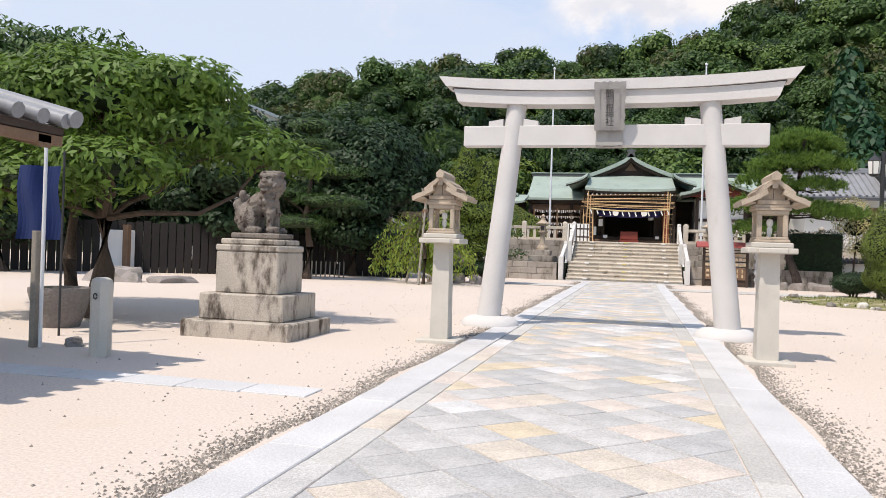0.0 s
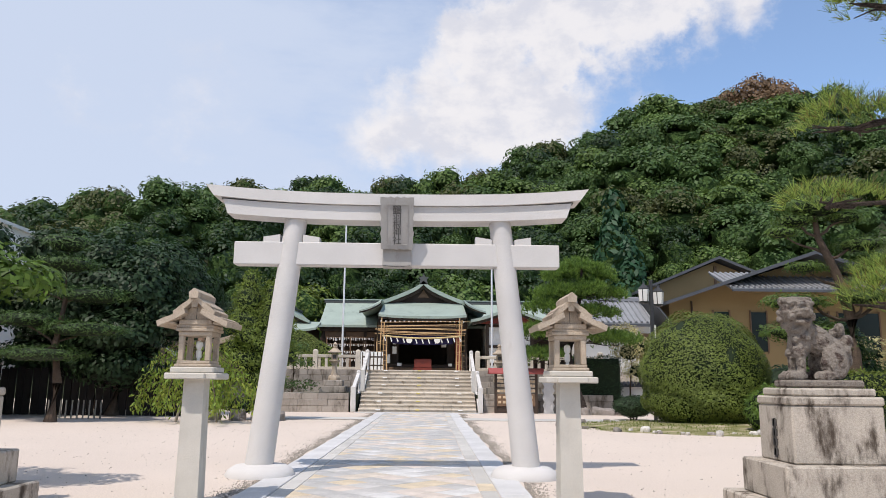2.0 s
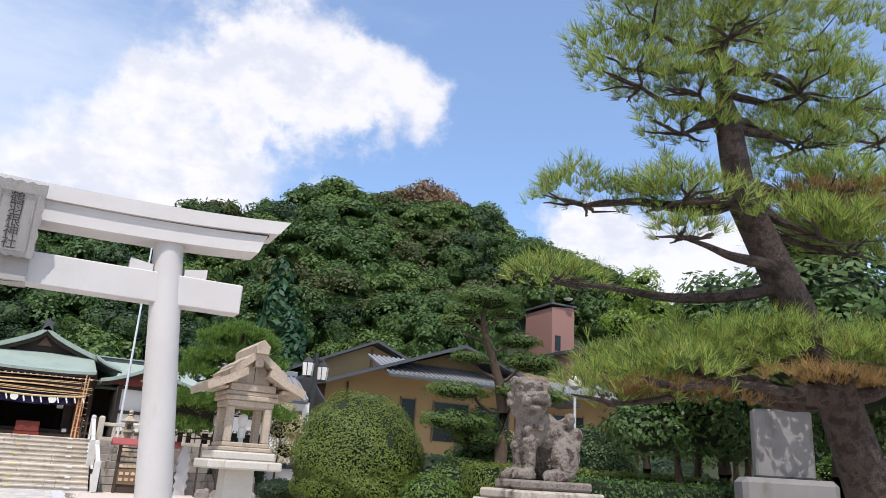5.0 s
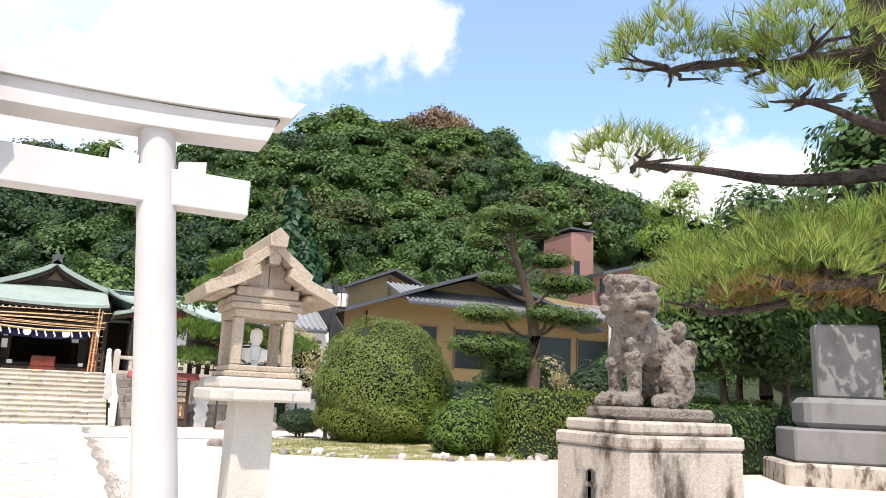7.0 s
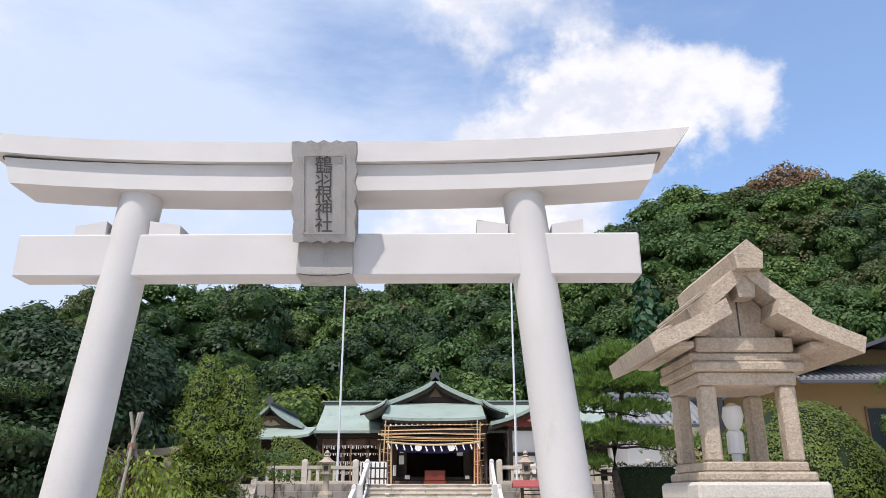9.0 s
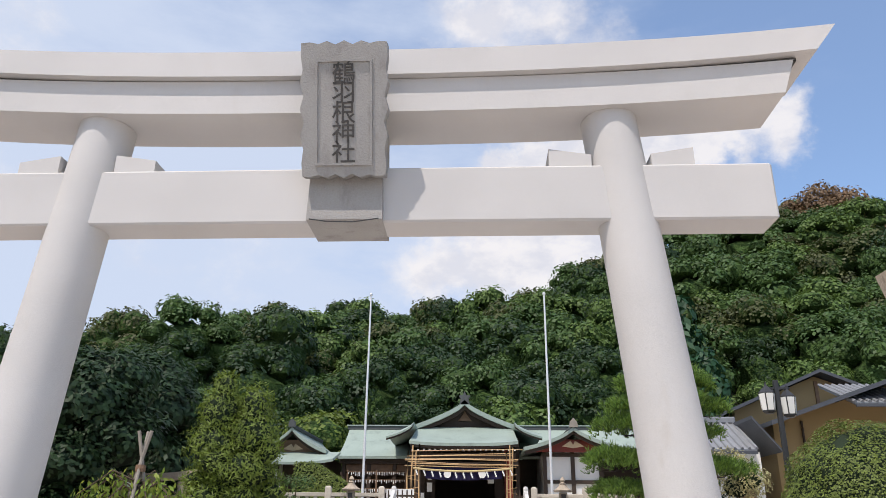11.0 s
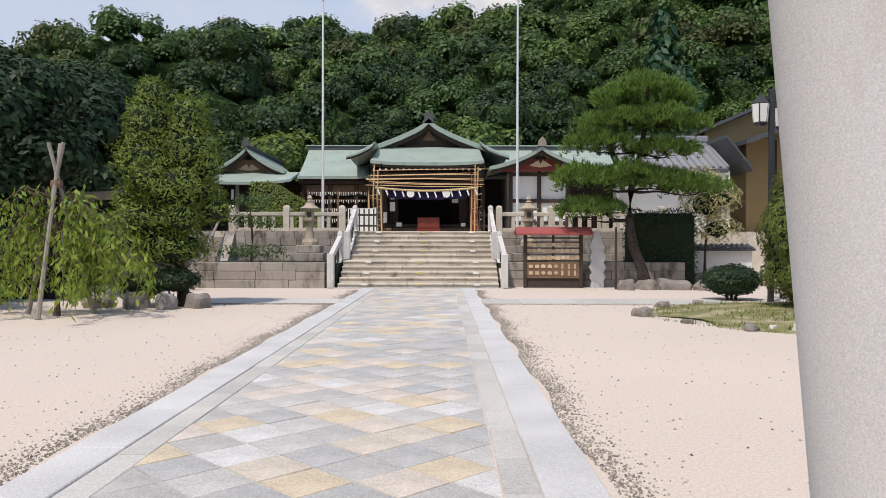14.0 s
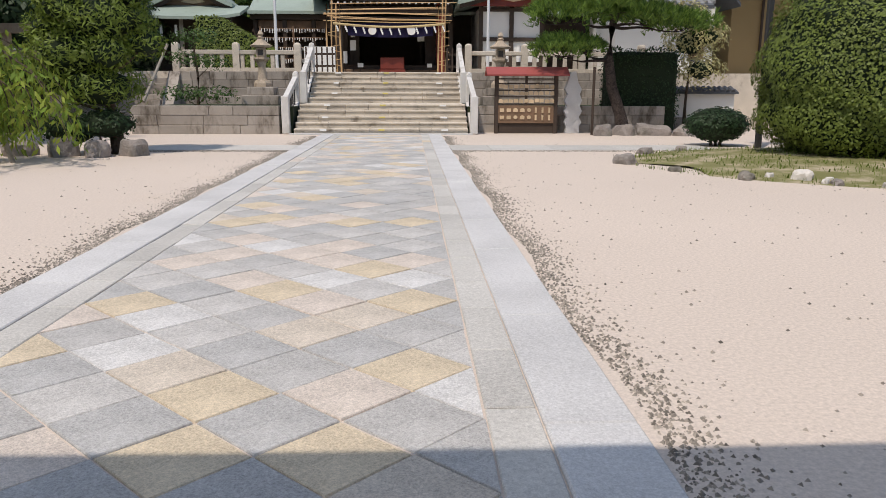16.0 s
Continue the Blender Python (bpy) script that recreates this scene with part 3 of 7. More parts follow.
part("lintel", bowed(2.92, 2.79, 4.0, 4.175, 0.12, 0.52), GRANITE, torii)
part("under_lintel", bowed(2.66, 2.58, 3.77, 3.996, 0.085, 0.42), GRANITE, torii)
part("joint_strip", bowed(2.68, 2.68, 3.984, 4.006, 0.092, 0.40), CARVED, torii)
part("tie_beam", Geo().box(-2.47, 2.47, -0.125, 0.125, 3.09, 3.44, 0.012), GRANITE, torii)
for s in (-1, 1):
    for d in (-1, 1):
        x = s * 1.615 + d * 0.30
        part("wedge", Geo().prism([(x - 0.125, 3.442), (x + 0.125, 3.442), (x + 0.125, 3.54 + 0.02 * d * s), (x - 0.125, 3.54 - 0.02 * d * s)], -0.1, 0.1), GRANITE, torii)
part("plaque_block", Geo().prism([(-0.22, 3.088), (0.22, 3.088), (0.20, 3.77), (-0.20, 3.77)], -0.175, 0.175), PLAQUE, torii, "stained grey stone block behind the plaque")
tilt = pose(0, -0.20, 3.34, 17, 0, 0)
g = Geo()
edge = []
N = 40
for i in range(N):
    q = i / N * 4
    k, f = int(q), q % 1
    c = [(-0.24, 0), (0.24, 0), (0.25, 0.78), (-0.25, 0.78)]
    a, b = c[k], c[(k + 1) % 4]
    w = 0.012 * math.sin(f * math.pi * 9)
    nx, nz = ((0, -1), (1, 0), (0, 1), (-1, 0))[k]
    edge.append((a[0] + (b[0] - a[0]) * f + nx * w, a[1] + (b[1] - a[1]) * f + nz * w))
g.prism(edge, -0.06, 0.03, "y", tilt)
plaque = part("plaque", g, PLAQUE, torii, "grey stone plaque with a scalloped rim and carved characters")
g = Geo()
for x0, x1, z0, z1 in ((-0.165, 0.165, 0.665, 0.68), (-0.165, 0.165, 0.06, 0.075), (-0.165, -0.152, 0.075, 0.665), (0.152, 0.165, 0.075, 0.665)):
    g.box(x0, x1, -0.07, -0.058, z0, z1, 0, tilt)
part("border", g, PLAQUE, plaque)
for i, ch in enumerate("鶴羽根神社"):
    cu = bpy.data.curves.new("character", "FONT")
    cu.body, cu.size, cu.align_x, cu.extrude = ch, 0.142, "CENTER", 0.003
    tmp = bpy.data.objects.new("character", cu)
    scene.collection.objects.link(tmp)
    bpy.context.view_layer.update()
    me = bpy.data.meshes.new_from_object(tmp.evaluated_get(bpy.context.evaluated_depsgraph_get()))
    bpy.data.objects.remove(tmp)
    me.transform(tilt @ pose(0, -0.063, 0.548 - i * 0.116, 90, 0, 0))
    part("character", me, CARVED, plaque)
part("wire", Geo().tube([(-0.2, -0.18, 3.09), (-0.1, -0.18, 3.075), (0.05, -0.18, 3.07), (0.2, -0.18, 3.09)], [0.004] * 4, 5), BLACKMETAL, torii)


# ---- gate lanterns ----
def gate_lantern(at):
    t = thing("stone_lantern", at, 0, "tall square stone lantern with gabled shingle-cut roof and a bulb inside", "stone lantern", "pair of lanterns before the gate")
    part("base_slab", Geo().box(-0.29, 0.29, -0.29, 0.29, -0.02, 0.05, 0.01), LANTERN_POST, t)
    vs = [(sx * r, sy * r, z) for z, r in ((0.05, 0.128), (1.37, 0.112)) for sx, sy in ((-1, -1), (1, -1), (1, 1), (-1, 1))]
    part("post", Geo().add(vs, [(3, 2, 1, 0), (4, 5, 6, 7), (0, 1, 5, 4), (1, 2, 6, 5), (2, 3, 7, 6), (3, 0, 4, 7)]), LANTERN_POST, t)
    part("tray", Geo().box(-0.29, 0.29, -0.26, 0.26, 1.37, 1.44, 0.012).box(-0.24, 0.24, -0.225, 0.225, 1.44, 1.505, 0.012).box(-0.17, 0.17, -0.30, 0.30, 1.372, 1.438, 0.012), LANTERN_POST, t)
    part("sill", Geo().box(-0.205, 0.205, -0.205, 0.205, 1.505, 1.54, 0.008).box(-0.185, 0.185, -0.185, 0.185, 1.54, 1.575, 0.006), LANTERN, t)
    for sx in (-1, 1):
        for sy in (-1, 1):
            part("corner_post", Geo().box(sx * 0.15 - 0.03, sx * 0.15 + 0.03, sy * 0.15 - 0.03, sy * 0.15 + 0.03, 1.575, 1.85, 0.008), LANTERN, t)
    part("head_beam", Geo().box(-0.185, 0.185, -0.185, 0.185, 1.85, 1.90, 0.006).box(-0.21, 0.21, -0.21, 0.21, 1.90, 1.935, 0.006), LANTERN, t)
    part("gable_beam", Geo().box(-0.21, 0.21, -0.19, 0.19, 1.936, 1.972, 0.006).box(-0.185, 0.185, -0.2, 0.2, 1.973, 2.03, 0.006), LANTERN, t)
    part("gable_panel", Geo().prism([(-0.135, 2.031), (0.135, 2.031), (0.135, 2.10), (0.04, 2.21), (-0.04, 2.21), (-0.135, 2.10)], -0.17, 0.17), LANTERN, t)
    part("panel_groove", Geo().box(-0.003, 0.003, -0.172, -0.1705, 2.04, 2.18), CARVED, t)
    for s in (-1, 1):
        upper = [(0.0, 2.315), (0.10, 2.222), (0.235, 2.118)]
        lower = [(0.10, 2.150), (0.23, 2.075), (0.395, 2.003)]
        for pts, th, dep in ((upper, 0.052, 0.285), (lower, 0.058, 0.325)):
            poly = [(s * a, z) for a, z in pts] + [(s * (a - 0.016), z - th) for a, z in pts[::-1]]
            part("roof_slab", Geo().prism(poly, -dep, dep), LANTERN, t)
        part("eave_strip", Geo().prism([(s * 0.30, 2.058), (s * 0.36, 2.031), (s * 0.36, 2.022), (s * 0.30, 2.049)], -0.29, 0.29), LANTERN, t)
        part("middle_strip", Geo().prism([(s * 0.12, 2.222), (s * 0.185, 2.172), (s * 0.185, 2.160), (s * 0.12, 2.210)], -0.255, 0.255), LANTERN, t)
        for d in (-1, 1):
            part("bracket", Geo().prism([(s * 0.15, 2.031), (s * 0.235, 2.031), (s * 0.255, 2.05), (s * 0.235, 2.075), (s * 0.15, 2.118)], d * 0.235 - 0.035, d * 0.235 + 0.035), LANTERN, t)
        part("purlin", Geo().box(s * 0.25 - 0.035, s * 0.25 + 0.035, -0.27, 0.27, 1.975, 2.0, 0.006), LANTERN, t)
    part("ridge_cap", Geo().prism([(-0.048, 2.262), (0.048, 2.262), (0.056, 2.325), (0.0, 2.375), (-0.056, 2.325)], -0.335, 0.335), LANTERN, t)
    part("ridge_pendant", Geo().prism([(-0.042, 2.245), (0.042, 2.245), (0.03, 2.165), (-0.03, 2.165)], -0.275, -0.2), LANTERN, t)
    lamp = part("bulb_holder", Geo().lathe([(0.02, 1.575), (0.02, 1.61), (0.032, 1.612), (0.032, 1.69), (0.02, 1.70)], 12), FROST, t)
    part("bulb", Geo().lathe([(0.018, 1.70), (0.032, 1.72), (0.041, 1.752), (0.034, 1.79), (0.01, 1.805)], 14), FROST, lamp, "white glass bulb", smooth=True)
    return t


lan = gate_lantern((-2.12, 12.9, 0))
copy_thing(lan, pose(2.09, 12.86, 0, 0, 0, 1.5))

# ---- guardian lions ----
def lion_mesh(flip):
    """A seated stone guardian lion, its body along x and its face turned to the visitors."""
    bm = bmesh.new()

    def ball(x, y, z, rx, ry, rz, ax=0.0, ay=0.0, az=0.0, box=1.0):
        """An ellipsoid, or with box below 1 a rounded block."""
        m = Matrix.Translation((x, y, z)) @ Euler((radians(ax), radians(ay), radians(az))).to_matrix().to_4x4() @ Matrix.Diagonal((rx, ry, rz, 1))
        for v in bmesh.ops.create_icosphere(bm, subdivisions=3, radius=1)["verts"]:
            v.co = m @ Vector([math.copysign(abs(c) ** box, c) for c in v.co])

    ball(0.24, 0, 0.24, 0.19, 0.18, 0.24)                       # rump
    ball(0.05, 0, 0.44, 0.30, 0.155, 0.17, 0, 30)               # back
    ball(-0.15, 0, 0.46, 0.13, 0.165, 0.24)                     # chest
    ball(-0.17, -0.02, 0.64, 0.165, 0.17, 0.16)                 # neck
    ball(-0.20, -0.07, 0.765, 0.18, 0.16, 0.125, box=0.7)     # head
    ball(-0.20, -0.04, 0.885, 0.19, 0.14, 0.04, box=0.55)      # flat crown of the head
    ball(-0.20, -0.20, 0.845, 0.165, 0.055, 0.034, box=0.7)     # brow
    ball(-0.20, -0.235, 0.735, 0.115, 0.075, 0.045, box=0.7)    # muzzle
    ball(-0.20, -0.305, 0.765, 0.05, 0.03, 0.028)               # nose
    ball(-0.20, -0.20, 0.640, 0.10, 0.08, 0.030, box=0.7)       # jaw
    for s in (-1, 1):
        ball(-0.20 + s * 0.075, -0.225, 0.798, 0.032, 0.03, 0.026)               # eye
        ball(-0.20 + s * 0.12, -0.19, 0.700, 0.05, 0.06, 0.05)                   # cheek
        ball(-0.20 + s * 0.165, -0.03, 0.875, 0.04, 0.05, 0.05)                  # ear
        ball(-0.205, s * 0.108, 0.24, 0.052, 0.055, 0.27, box=0.8)               # foreleg
        ball(-0.215, s * 0.108, 0.30, 0.075, 0.072, 0.06)                        # knee tuft
        ball(-0.26, s * 0.11, 0.045, 0.105, 0.078, 0.055, box=0.75)              # paw
        ball(0.19, s * 0.155, 0.19, 0.17, 0.075, 0.19, 0, -14)                   # thigh
        ball(0.05, s * 0.175, 0.045, 0.14, 0.062, 0.052, box=0.75)               # hind paw
        for k in range(3):
            ball(-0.35, s * 0.11 - 0.05 + 0.05 * k, 0.035, 0.03, 0.022, 0.035)   # toes
        for k in range(5):
            ball(-0.14 + 0.05 * (k % 2), s * 0.165, 0.48 + 0.07 * k, 0.055, 0.04, 0.05)   # mane locks
    for k in range(11):
        a = k / 11 * 6.28
        ball(-0.20 + 0.165 * math.cos(a), 0.03, 0.72 + 0.14 * math.sin(a), 0.042, 0.06, 0.042)
    for k in range(6):
        ball(-0.20 + 0.03 * (-1) ** k, -0.155 + 0.01 * k, 0.60 - 0.05 * k, 0.07, 0.04, 0.036)     # chest curls
    for k in range(8):
        ball(-0.02 + 0.05 * k, 0.0, 0.635 - 0.043 * k, 0.04, 0.045, 0.04)        # spine
    for dx, dy, dz, r in ((0.41, 0.0, 0.22, 0.085), (0.43, 0.04, 0.33, 0.085), (0.42, -0.05, 0.42, 0.08), (0.37, 0.04, 0.50, 0.075), (0.35, -0.03, 0.58, 0.06), (0.30, 0.03, 0.53, 0.055), (0.37, -0.08, 0.33, 0.07)):
        ball(dx, dy, dz, r, r * 0.85, r * 1.1)                                   # tail curls
    for v in bm.verts:
        v.co.x *= flip
        v.co += Vector(v.normal) * 0.010 * noise.noise(v.co * 22) if v.normal.length else Vector()
    me = bpy.data.meshes.new("guardian_lion")
    bm.to_mesh(me)
    bm.free()
    return me


def lion(at, flip, label):
    me = lion_mesh(flip)
    tmp = new("tmp_lion", me)
    md = tmp.modifiers.new("r", "REMESH")
    md.mode, md.voxel_size, md.use_smooth_shade = "VOXEL", 0.012, True
    bpy.context.view_layer.update()
    out = bpy.data.meshes.new_from_object(tmp.evaluated_get(bpy.context.evaluated_depsgraph_get()))
    bpy.data.objects.remove(tmp)
    co = np.empty(len(out.vertices) * 3, np.float32)
    out.vertices.foreach_get("co", co)
    co = co.reshape(-1, 3)
    co += np.array([[0.012 * noise.noise(Vector(c) * 18) + 0.010 * noise.noise(Vector(c) * 46)] * 3 for c in co.tolist()], np.float32)
    out.vertices.foreach_set("co", co.ravel())
    ob = solid("guardian_lion", out, STATUE, label, "statue", group="pair of guardian lions")
    ob.matrix_basis = pose(*at) @ Matrix.Diagonal((0.86, 0.9, 0.95, 1))
    return ob


def pedestal(cx, cy, label):
    t = thing("lion_pedestal", (cx, cy, 0), 0, label, "pedestal", "pair of lion pedestals")
    for nm, w, d, z0, z1 in (("bottom_step", 1.62, 1.38, -0.02, 0.23), ("middle_step", 1.27, 1.05, 0.23, 0.59), ("die", 0.95, 0.77, 0.59, 1.17),
                             ("neck", 0.97, 0.79, 1.173, 1.26), ("cap", 0.87, 0.69, 1.263, 1.345)):
        part(nm, Geo().box(-w / 2, w / 2, -d / 2, d / 2, z0, z1, 0.018), OLDSTONE, t)
    part("plinth", Geo().box(-0.36, 0.40, -0.22, 0.22, 1.348, 1.43, 0.02), STATUE, t)
    g = Geo()
    for k in range(4):
        g.box(-0.490, -0.474, -0.04, 0.04, 0.95 - 0.1 * k, 1.02 - 0.1 * k)
        g.box(-0.490, -0.474, -0.015, 0.015, 0.93 - 0.1 * k, 1.03 - 0.1 * k)
    part("inscription", g, CARVED, t)
    return t


pedestal(4.65, 12.29, "stepped weathered stone pedestal with black water stains and carved writing")
lion((4.63, 12.29, 1.43), 1, "weathered grey stone guardian lion seated on its pedestal")
pedestal(-4.68, 12.42, "stepped weathered stone pedestal with dark stains on sand")
lion((-4.68, 12.42, 1.43), -1, "mottled dark stone guardian lion seated on its pedestal")

# ---- left foreground ----
t = thing("stone_bollard", (-5.16, 9.79, 0), 8, "short round-topped granite post with an iron ring", "bollard")
part("shaft", Geo().lathe([(0.115, -0.02), (0.115, 0.80), (0.10, 0.84), (0.06, 0.86)], 8, square=True), LANTERN_POST, t)
part("ring", Geo().tube([(0.02 * math.cos(a), -0.125, 0.66 + 0.03 * math.sin(a)) for a in [i * 0.6 for i in range(11)]], [0.007] * 11, 5), BLACKMETAL, t)
t = thing("stone_basin", (-7.5, 11.8, 0), 0, "rough round stone basin standing on sand", "basin")
part("bowl", Geo().lathe([(0.26, -0.02), (0.34, 0.2), (0.42, 0.5), (0.42, 0.56), (0.34, 0.56), (0.30, 0.45), (0.0, 0.42)], 22), ROCK, t, smooth=True)

pav = thing("tiled_pavilion", (-0.22, 0.05, -0.04), 0, "small open pavilion with a grey tiled eave and metal downpipe", "pavilion")
part("roof_deck", Geo().prism([(-9.2, 3.55), (-4.62, 2.36), (-4.62, 2.28), (-9.2, 3.45)], 4.0, 8.75, "y"), DARKWOOD, pav)
for k in range(17):
    y = 4.15 + k * 0.285
    tb = Geo().tube([(-9.1, y, 3.62), (-7, y, 3.06), (-4.55, y, 2.425)], [0.075, 0.075, 0.075], 10)
    part("roof_tile", tb, TILE, pav, smooth=True)
part("eave_board", Geo().box(-4.70, -4.62, 4.0, 8.75, 2.19, 2.30, 0.01), BROWNWOOD, pav)
part("verge_tile", Geo().tube([(-9.1, 8.78, 3.64), (-4.5, 8.78, 2.45)], [0.085, 0.085], 12), TILE, pav, smooth=True)
part("hip_beam", Geo().prism([(-5.5, 2.5), (-4.62, 2.27), (-4.62, 2.15), (-5.5, 2.35)], 8.45, 8.6), BROWNWOOD, pav)
for x, y in ((-6.6, 8.3), (-6.6, 4.6), (-8.8, 8.3), (-8.8, 4.6)):
    part("post", Geo().box(x - 0.08, x + 0.08, y - 0.08, y + 0.08, 0, 2.9, 0.01), BROWNWOOD, pav)
t = thing("metal_pole", (-6.15, 10.0, 0), 0, "thin pale metal pole standing at a wooden post", "pole")
part("tube", Geo().tube([(0, 0, 0), (0, 0, 2.75)], [0.022, 0.02], 10), METAL, t)
part("stake", Geo().box(-0.13, -0.06, -0.04, 0.04, 0, 1.35, 0.008), GREYWOOD, t)
t = thing("banner", (-6.9, 10.9, 0), 20, "dark blue cloth banner hanging from a pole", "banner")
g = Geo()
g.grid(lambda u, v: (-0.42 + 0.55 * u + 0.02 * math.sin(v * 7), 0.05 * math.sin(u * 9 + v * 2), 1.25 + 0.95 * v), 12, 8, 0.004)
part("cloth", g, BLUE, t)
part("pole", Geo().tube([(0.16, 0, 0), (0.16, 0, 2.4)], [0.016, 0.016], 8), BLACKMETAL, t)


def rock(at, w, d, h, seed, label="rough grey-brown boulder lying on the ground", group="boulders"):
    bm = bmesh.new()
    bmesh.ops.create_icosphere(bm, subdivisions=3, radius=1)
    for v in bm.verts:
        q = v.co.copy()
        s = 1 + 0.32 * noise.noise(q * 1.3 + Vector((seed * 3.1, 0, 0))) + 0.10 * noise.noise(q * 4 + Vector((seed, 0, 0)))
        q = Vector((max(-0.8, min(0.8, q.x)), max(-0.8, min(0.8, q.y)), max(-0.6, min(0.75, q.z))))
        v.co = (q.x * s * w / 1.6, q.y * s * d / 1.6, max(-0.12, q.z * s * h / 0.75))
    me = bpy.data.meshes.new("boulder")
    bm.to_mesh(me)
    bm.free()
    ob = solid("boulder", me, ROCK, label, "rock", group=group)
    ob.matrix_basis = pose(*at, 0, 0, seed * 47)
    return ob


for i, (x, y, w, d, h) in enumerate(((-6.75, 9.35, 0.8, 0.6, 0.40), (-7.5, 9.0, 0.9, 0.7, 0.5), (-5.95, 10.3, 0.25, 0.18, 0.1), (-14.6, 21.9, 1.6, 0.9, 0.42), (-13.0, 22.4, 1.3, 0.6, 0.2))):
    rock((x, y, 0.0), w, d, h, i + 1)
sl = thing("slab_row", (0, 0, 0), 0, "row of flat granite slabs sunk in the sand", "slabs", kind="structure")
for k in range(6):
    part("slab", Geo().box(-5.9 + k * 0.62, -5.29 + k * 0.62, 8.55 + 0.02 * k, 8.95 + 0.015 * k, -0.03, 0.014, 0.006), CURB, sl)

# ---- stairs and terrace ----
st = thing("stone_stairs", (0, 0, 0), 0, "two flights of weathered stone steps up to the shrine terrace", "stairs", kind="structure")
Y0 = 37.75
lev = 0.0
tops = []
for k in range(5):
    tops.append((Y0 + 0.33 * k, 0.175 * (k + 1)))
for k in range(6):
    tops.append((41.15 + 0.37 * k, 0.875 + 0.18 * (k + 1)))
for i, (y, z) in enumerate(tops):
    back = 43.6 if i == 10 else tops[i + 1][0]
    rise = 0.175 if i < 5 else 0.18
    r = random.Random(i)
    xs = [-2.62] + sorted(r.uniform(-2.2, 2.2) for _ in range(3)) + [2.62]
    for a, b in zip(xs, xs[1:]):
        part("step", Geo().box(a + 0.004, b - 0.004, y + 0.035, back + 0.12, z - rise - 0.03, z - 0.06, 0.004).box(a + 0.004, b - 0.004, y, back + 0.12, z - 0.06, z + r.uniform(-0.004, 0.004), 0.012), STEPSTONE, st)
YELLOW = mat("yellow_tape", (0.62, 0.52, 0.16), 0.6, vary=0.15)
for i, (y, z) in enumerate(tops):
    if i % 2 == 0:
        part("tread_mark", Geo().box(-0.09, 0.09, y - 0.006, y - 0.001, z - 0.062, z - 0.012), YELLOW, st, "worn yellow tape on the step edge")
        for x in (-1.75, 1.9):
            part("tread_mark", Geo().box(x - 0.1, x + 0.1, y - 0.006, y - 0.001, z - 0.066, z - 0.014), PAPER, st, "white tape on the step edge")
part("footing", Geo().box(-2.75, 2.75, 37.60, 37.76, -0.03, 0.035, 0.01), CURB, st)
TZ = 1.955
solid("terrace_core", Geo().box(-2.6, 2.6, 39.2, 43.5, -0.1, 0.7).box(-2.6, 2.6, 43.5, 56, -0.1, TZ - 0.14), WALLSTONE, "stone fill under the stairs", "terrace", "structure")
solid("terrace", Geo().box(-16, -2.62, 43.0, 58, -0.1, TZ).box(2.62, 22, 43.0, 58, -0.1, TZ).box(-2.62, 2.62, 43.62, 58, -0.1, TZ - 0.002), STEPSTONE, "raised stone terrace of the shrine", "terrace", "structure")


def stone_wall(name, x0, x1, y, z0, z1, courses, label, batter=0.0, seed=0, dep=0.4):
    """A wall of squared blocks with open joints."""
    w = thing(name, (0, 0, 0), 0, label, "wall", kind="structure")
    r = random.Random(seed)
    h = (z1 - z0) / courses
    part("backing", Geo().box(x0 + 0.03, x1 - 0.03, y + 0.06 + batter, y + dep, z0 - 0.05, z1 - 0.01), WALLSTONE, w)
    for c in range(courses):
        x = x0
        yy = y + batter * c / courses
        while x < x1 - 0.01:
            e = min(x1, x + r.uniform(0.7, 1.5) * (1 if courses < 4 else 0.6))
            if x1 - e < 0.35:
                e = x1
            part("block", Geo().box(x + 0.005, e - 0.005, yy + r.uniform(-0.008, 0.008), y + dep - 0.05, z0 + c * h + 0.004, z0 + (c + 1) * h - 0.004, 0.014), WALLSTONE, w)
            x = e
    return w


stone_wall("planter_wall", -7.45, -3.06, 37.9, -0.02, 0.84, 3, "low squared stone retaining wall with dark stains", seed=1)
stone_wall("planter_wall_east", 3.02, 9.0, 38.9, -0.02, 0.84, 3, "low squared stone retaining wall", seed=2)
solid("planter_soil", Geo().box(-7.4, -2.7, 38.2, 43.0, -0.05, 0.80).box(2.7, 9.0, 39.2, 43.0, -0.05, 0.80), SOIL, "packed soil behind the retaining wall", "ground", "structure")
stone_wall("terrace_wall", -7.7, -2.95, 42.6, 0.78, TZ, 4, "terrace wall of squared grey stone blocks", batter=0.25, seed=3, dep=0.6)
stone_wall("terrace_wall_east", 2.95, 9.5, 42.6, 0.78, TZ, 4, "terrace wall of squared grey stone blocks", batter=0.25, seed=4, dep=0.6)
# west flank of the terrace, sloping to the side steps
g = Geo().prism([(41.0, 0.0), (43.2, 0.0), (43.2, TZ), (42.8, TZ)], -7.75, -7.35, "x")
solid("terrace_flank", g, WALLSTONE, "battered stone flank of the terrace", "wall", "structure")


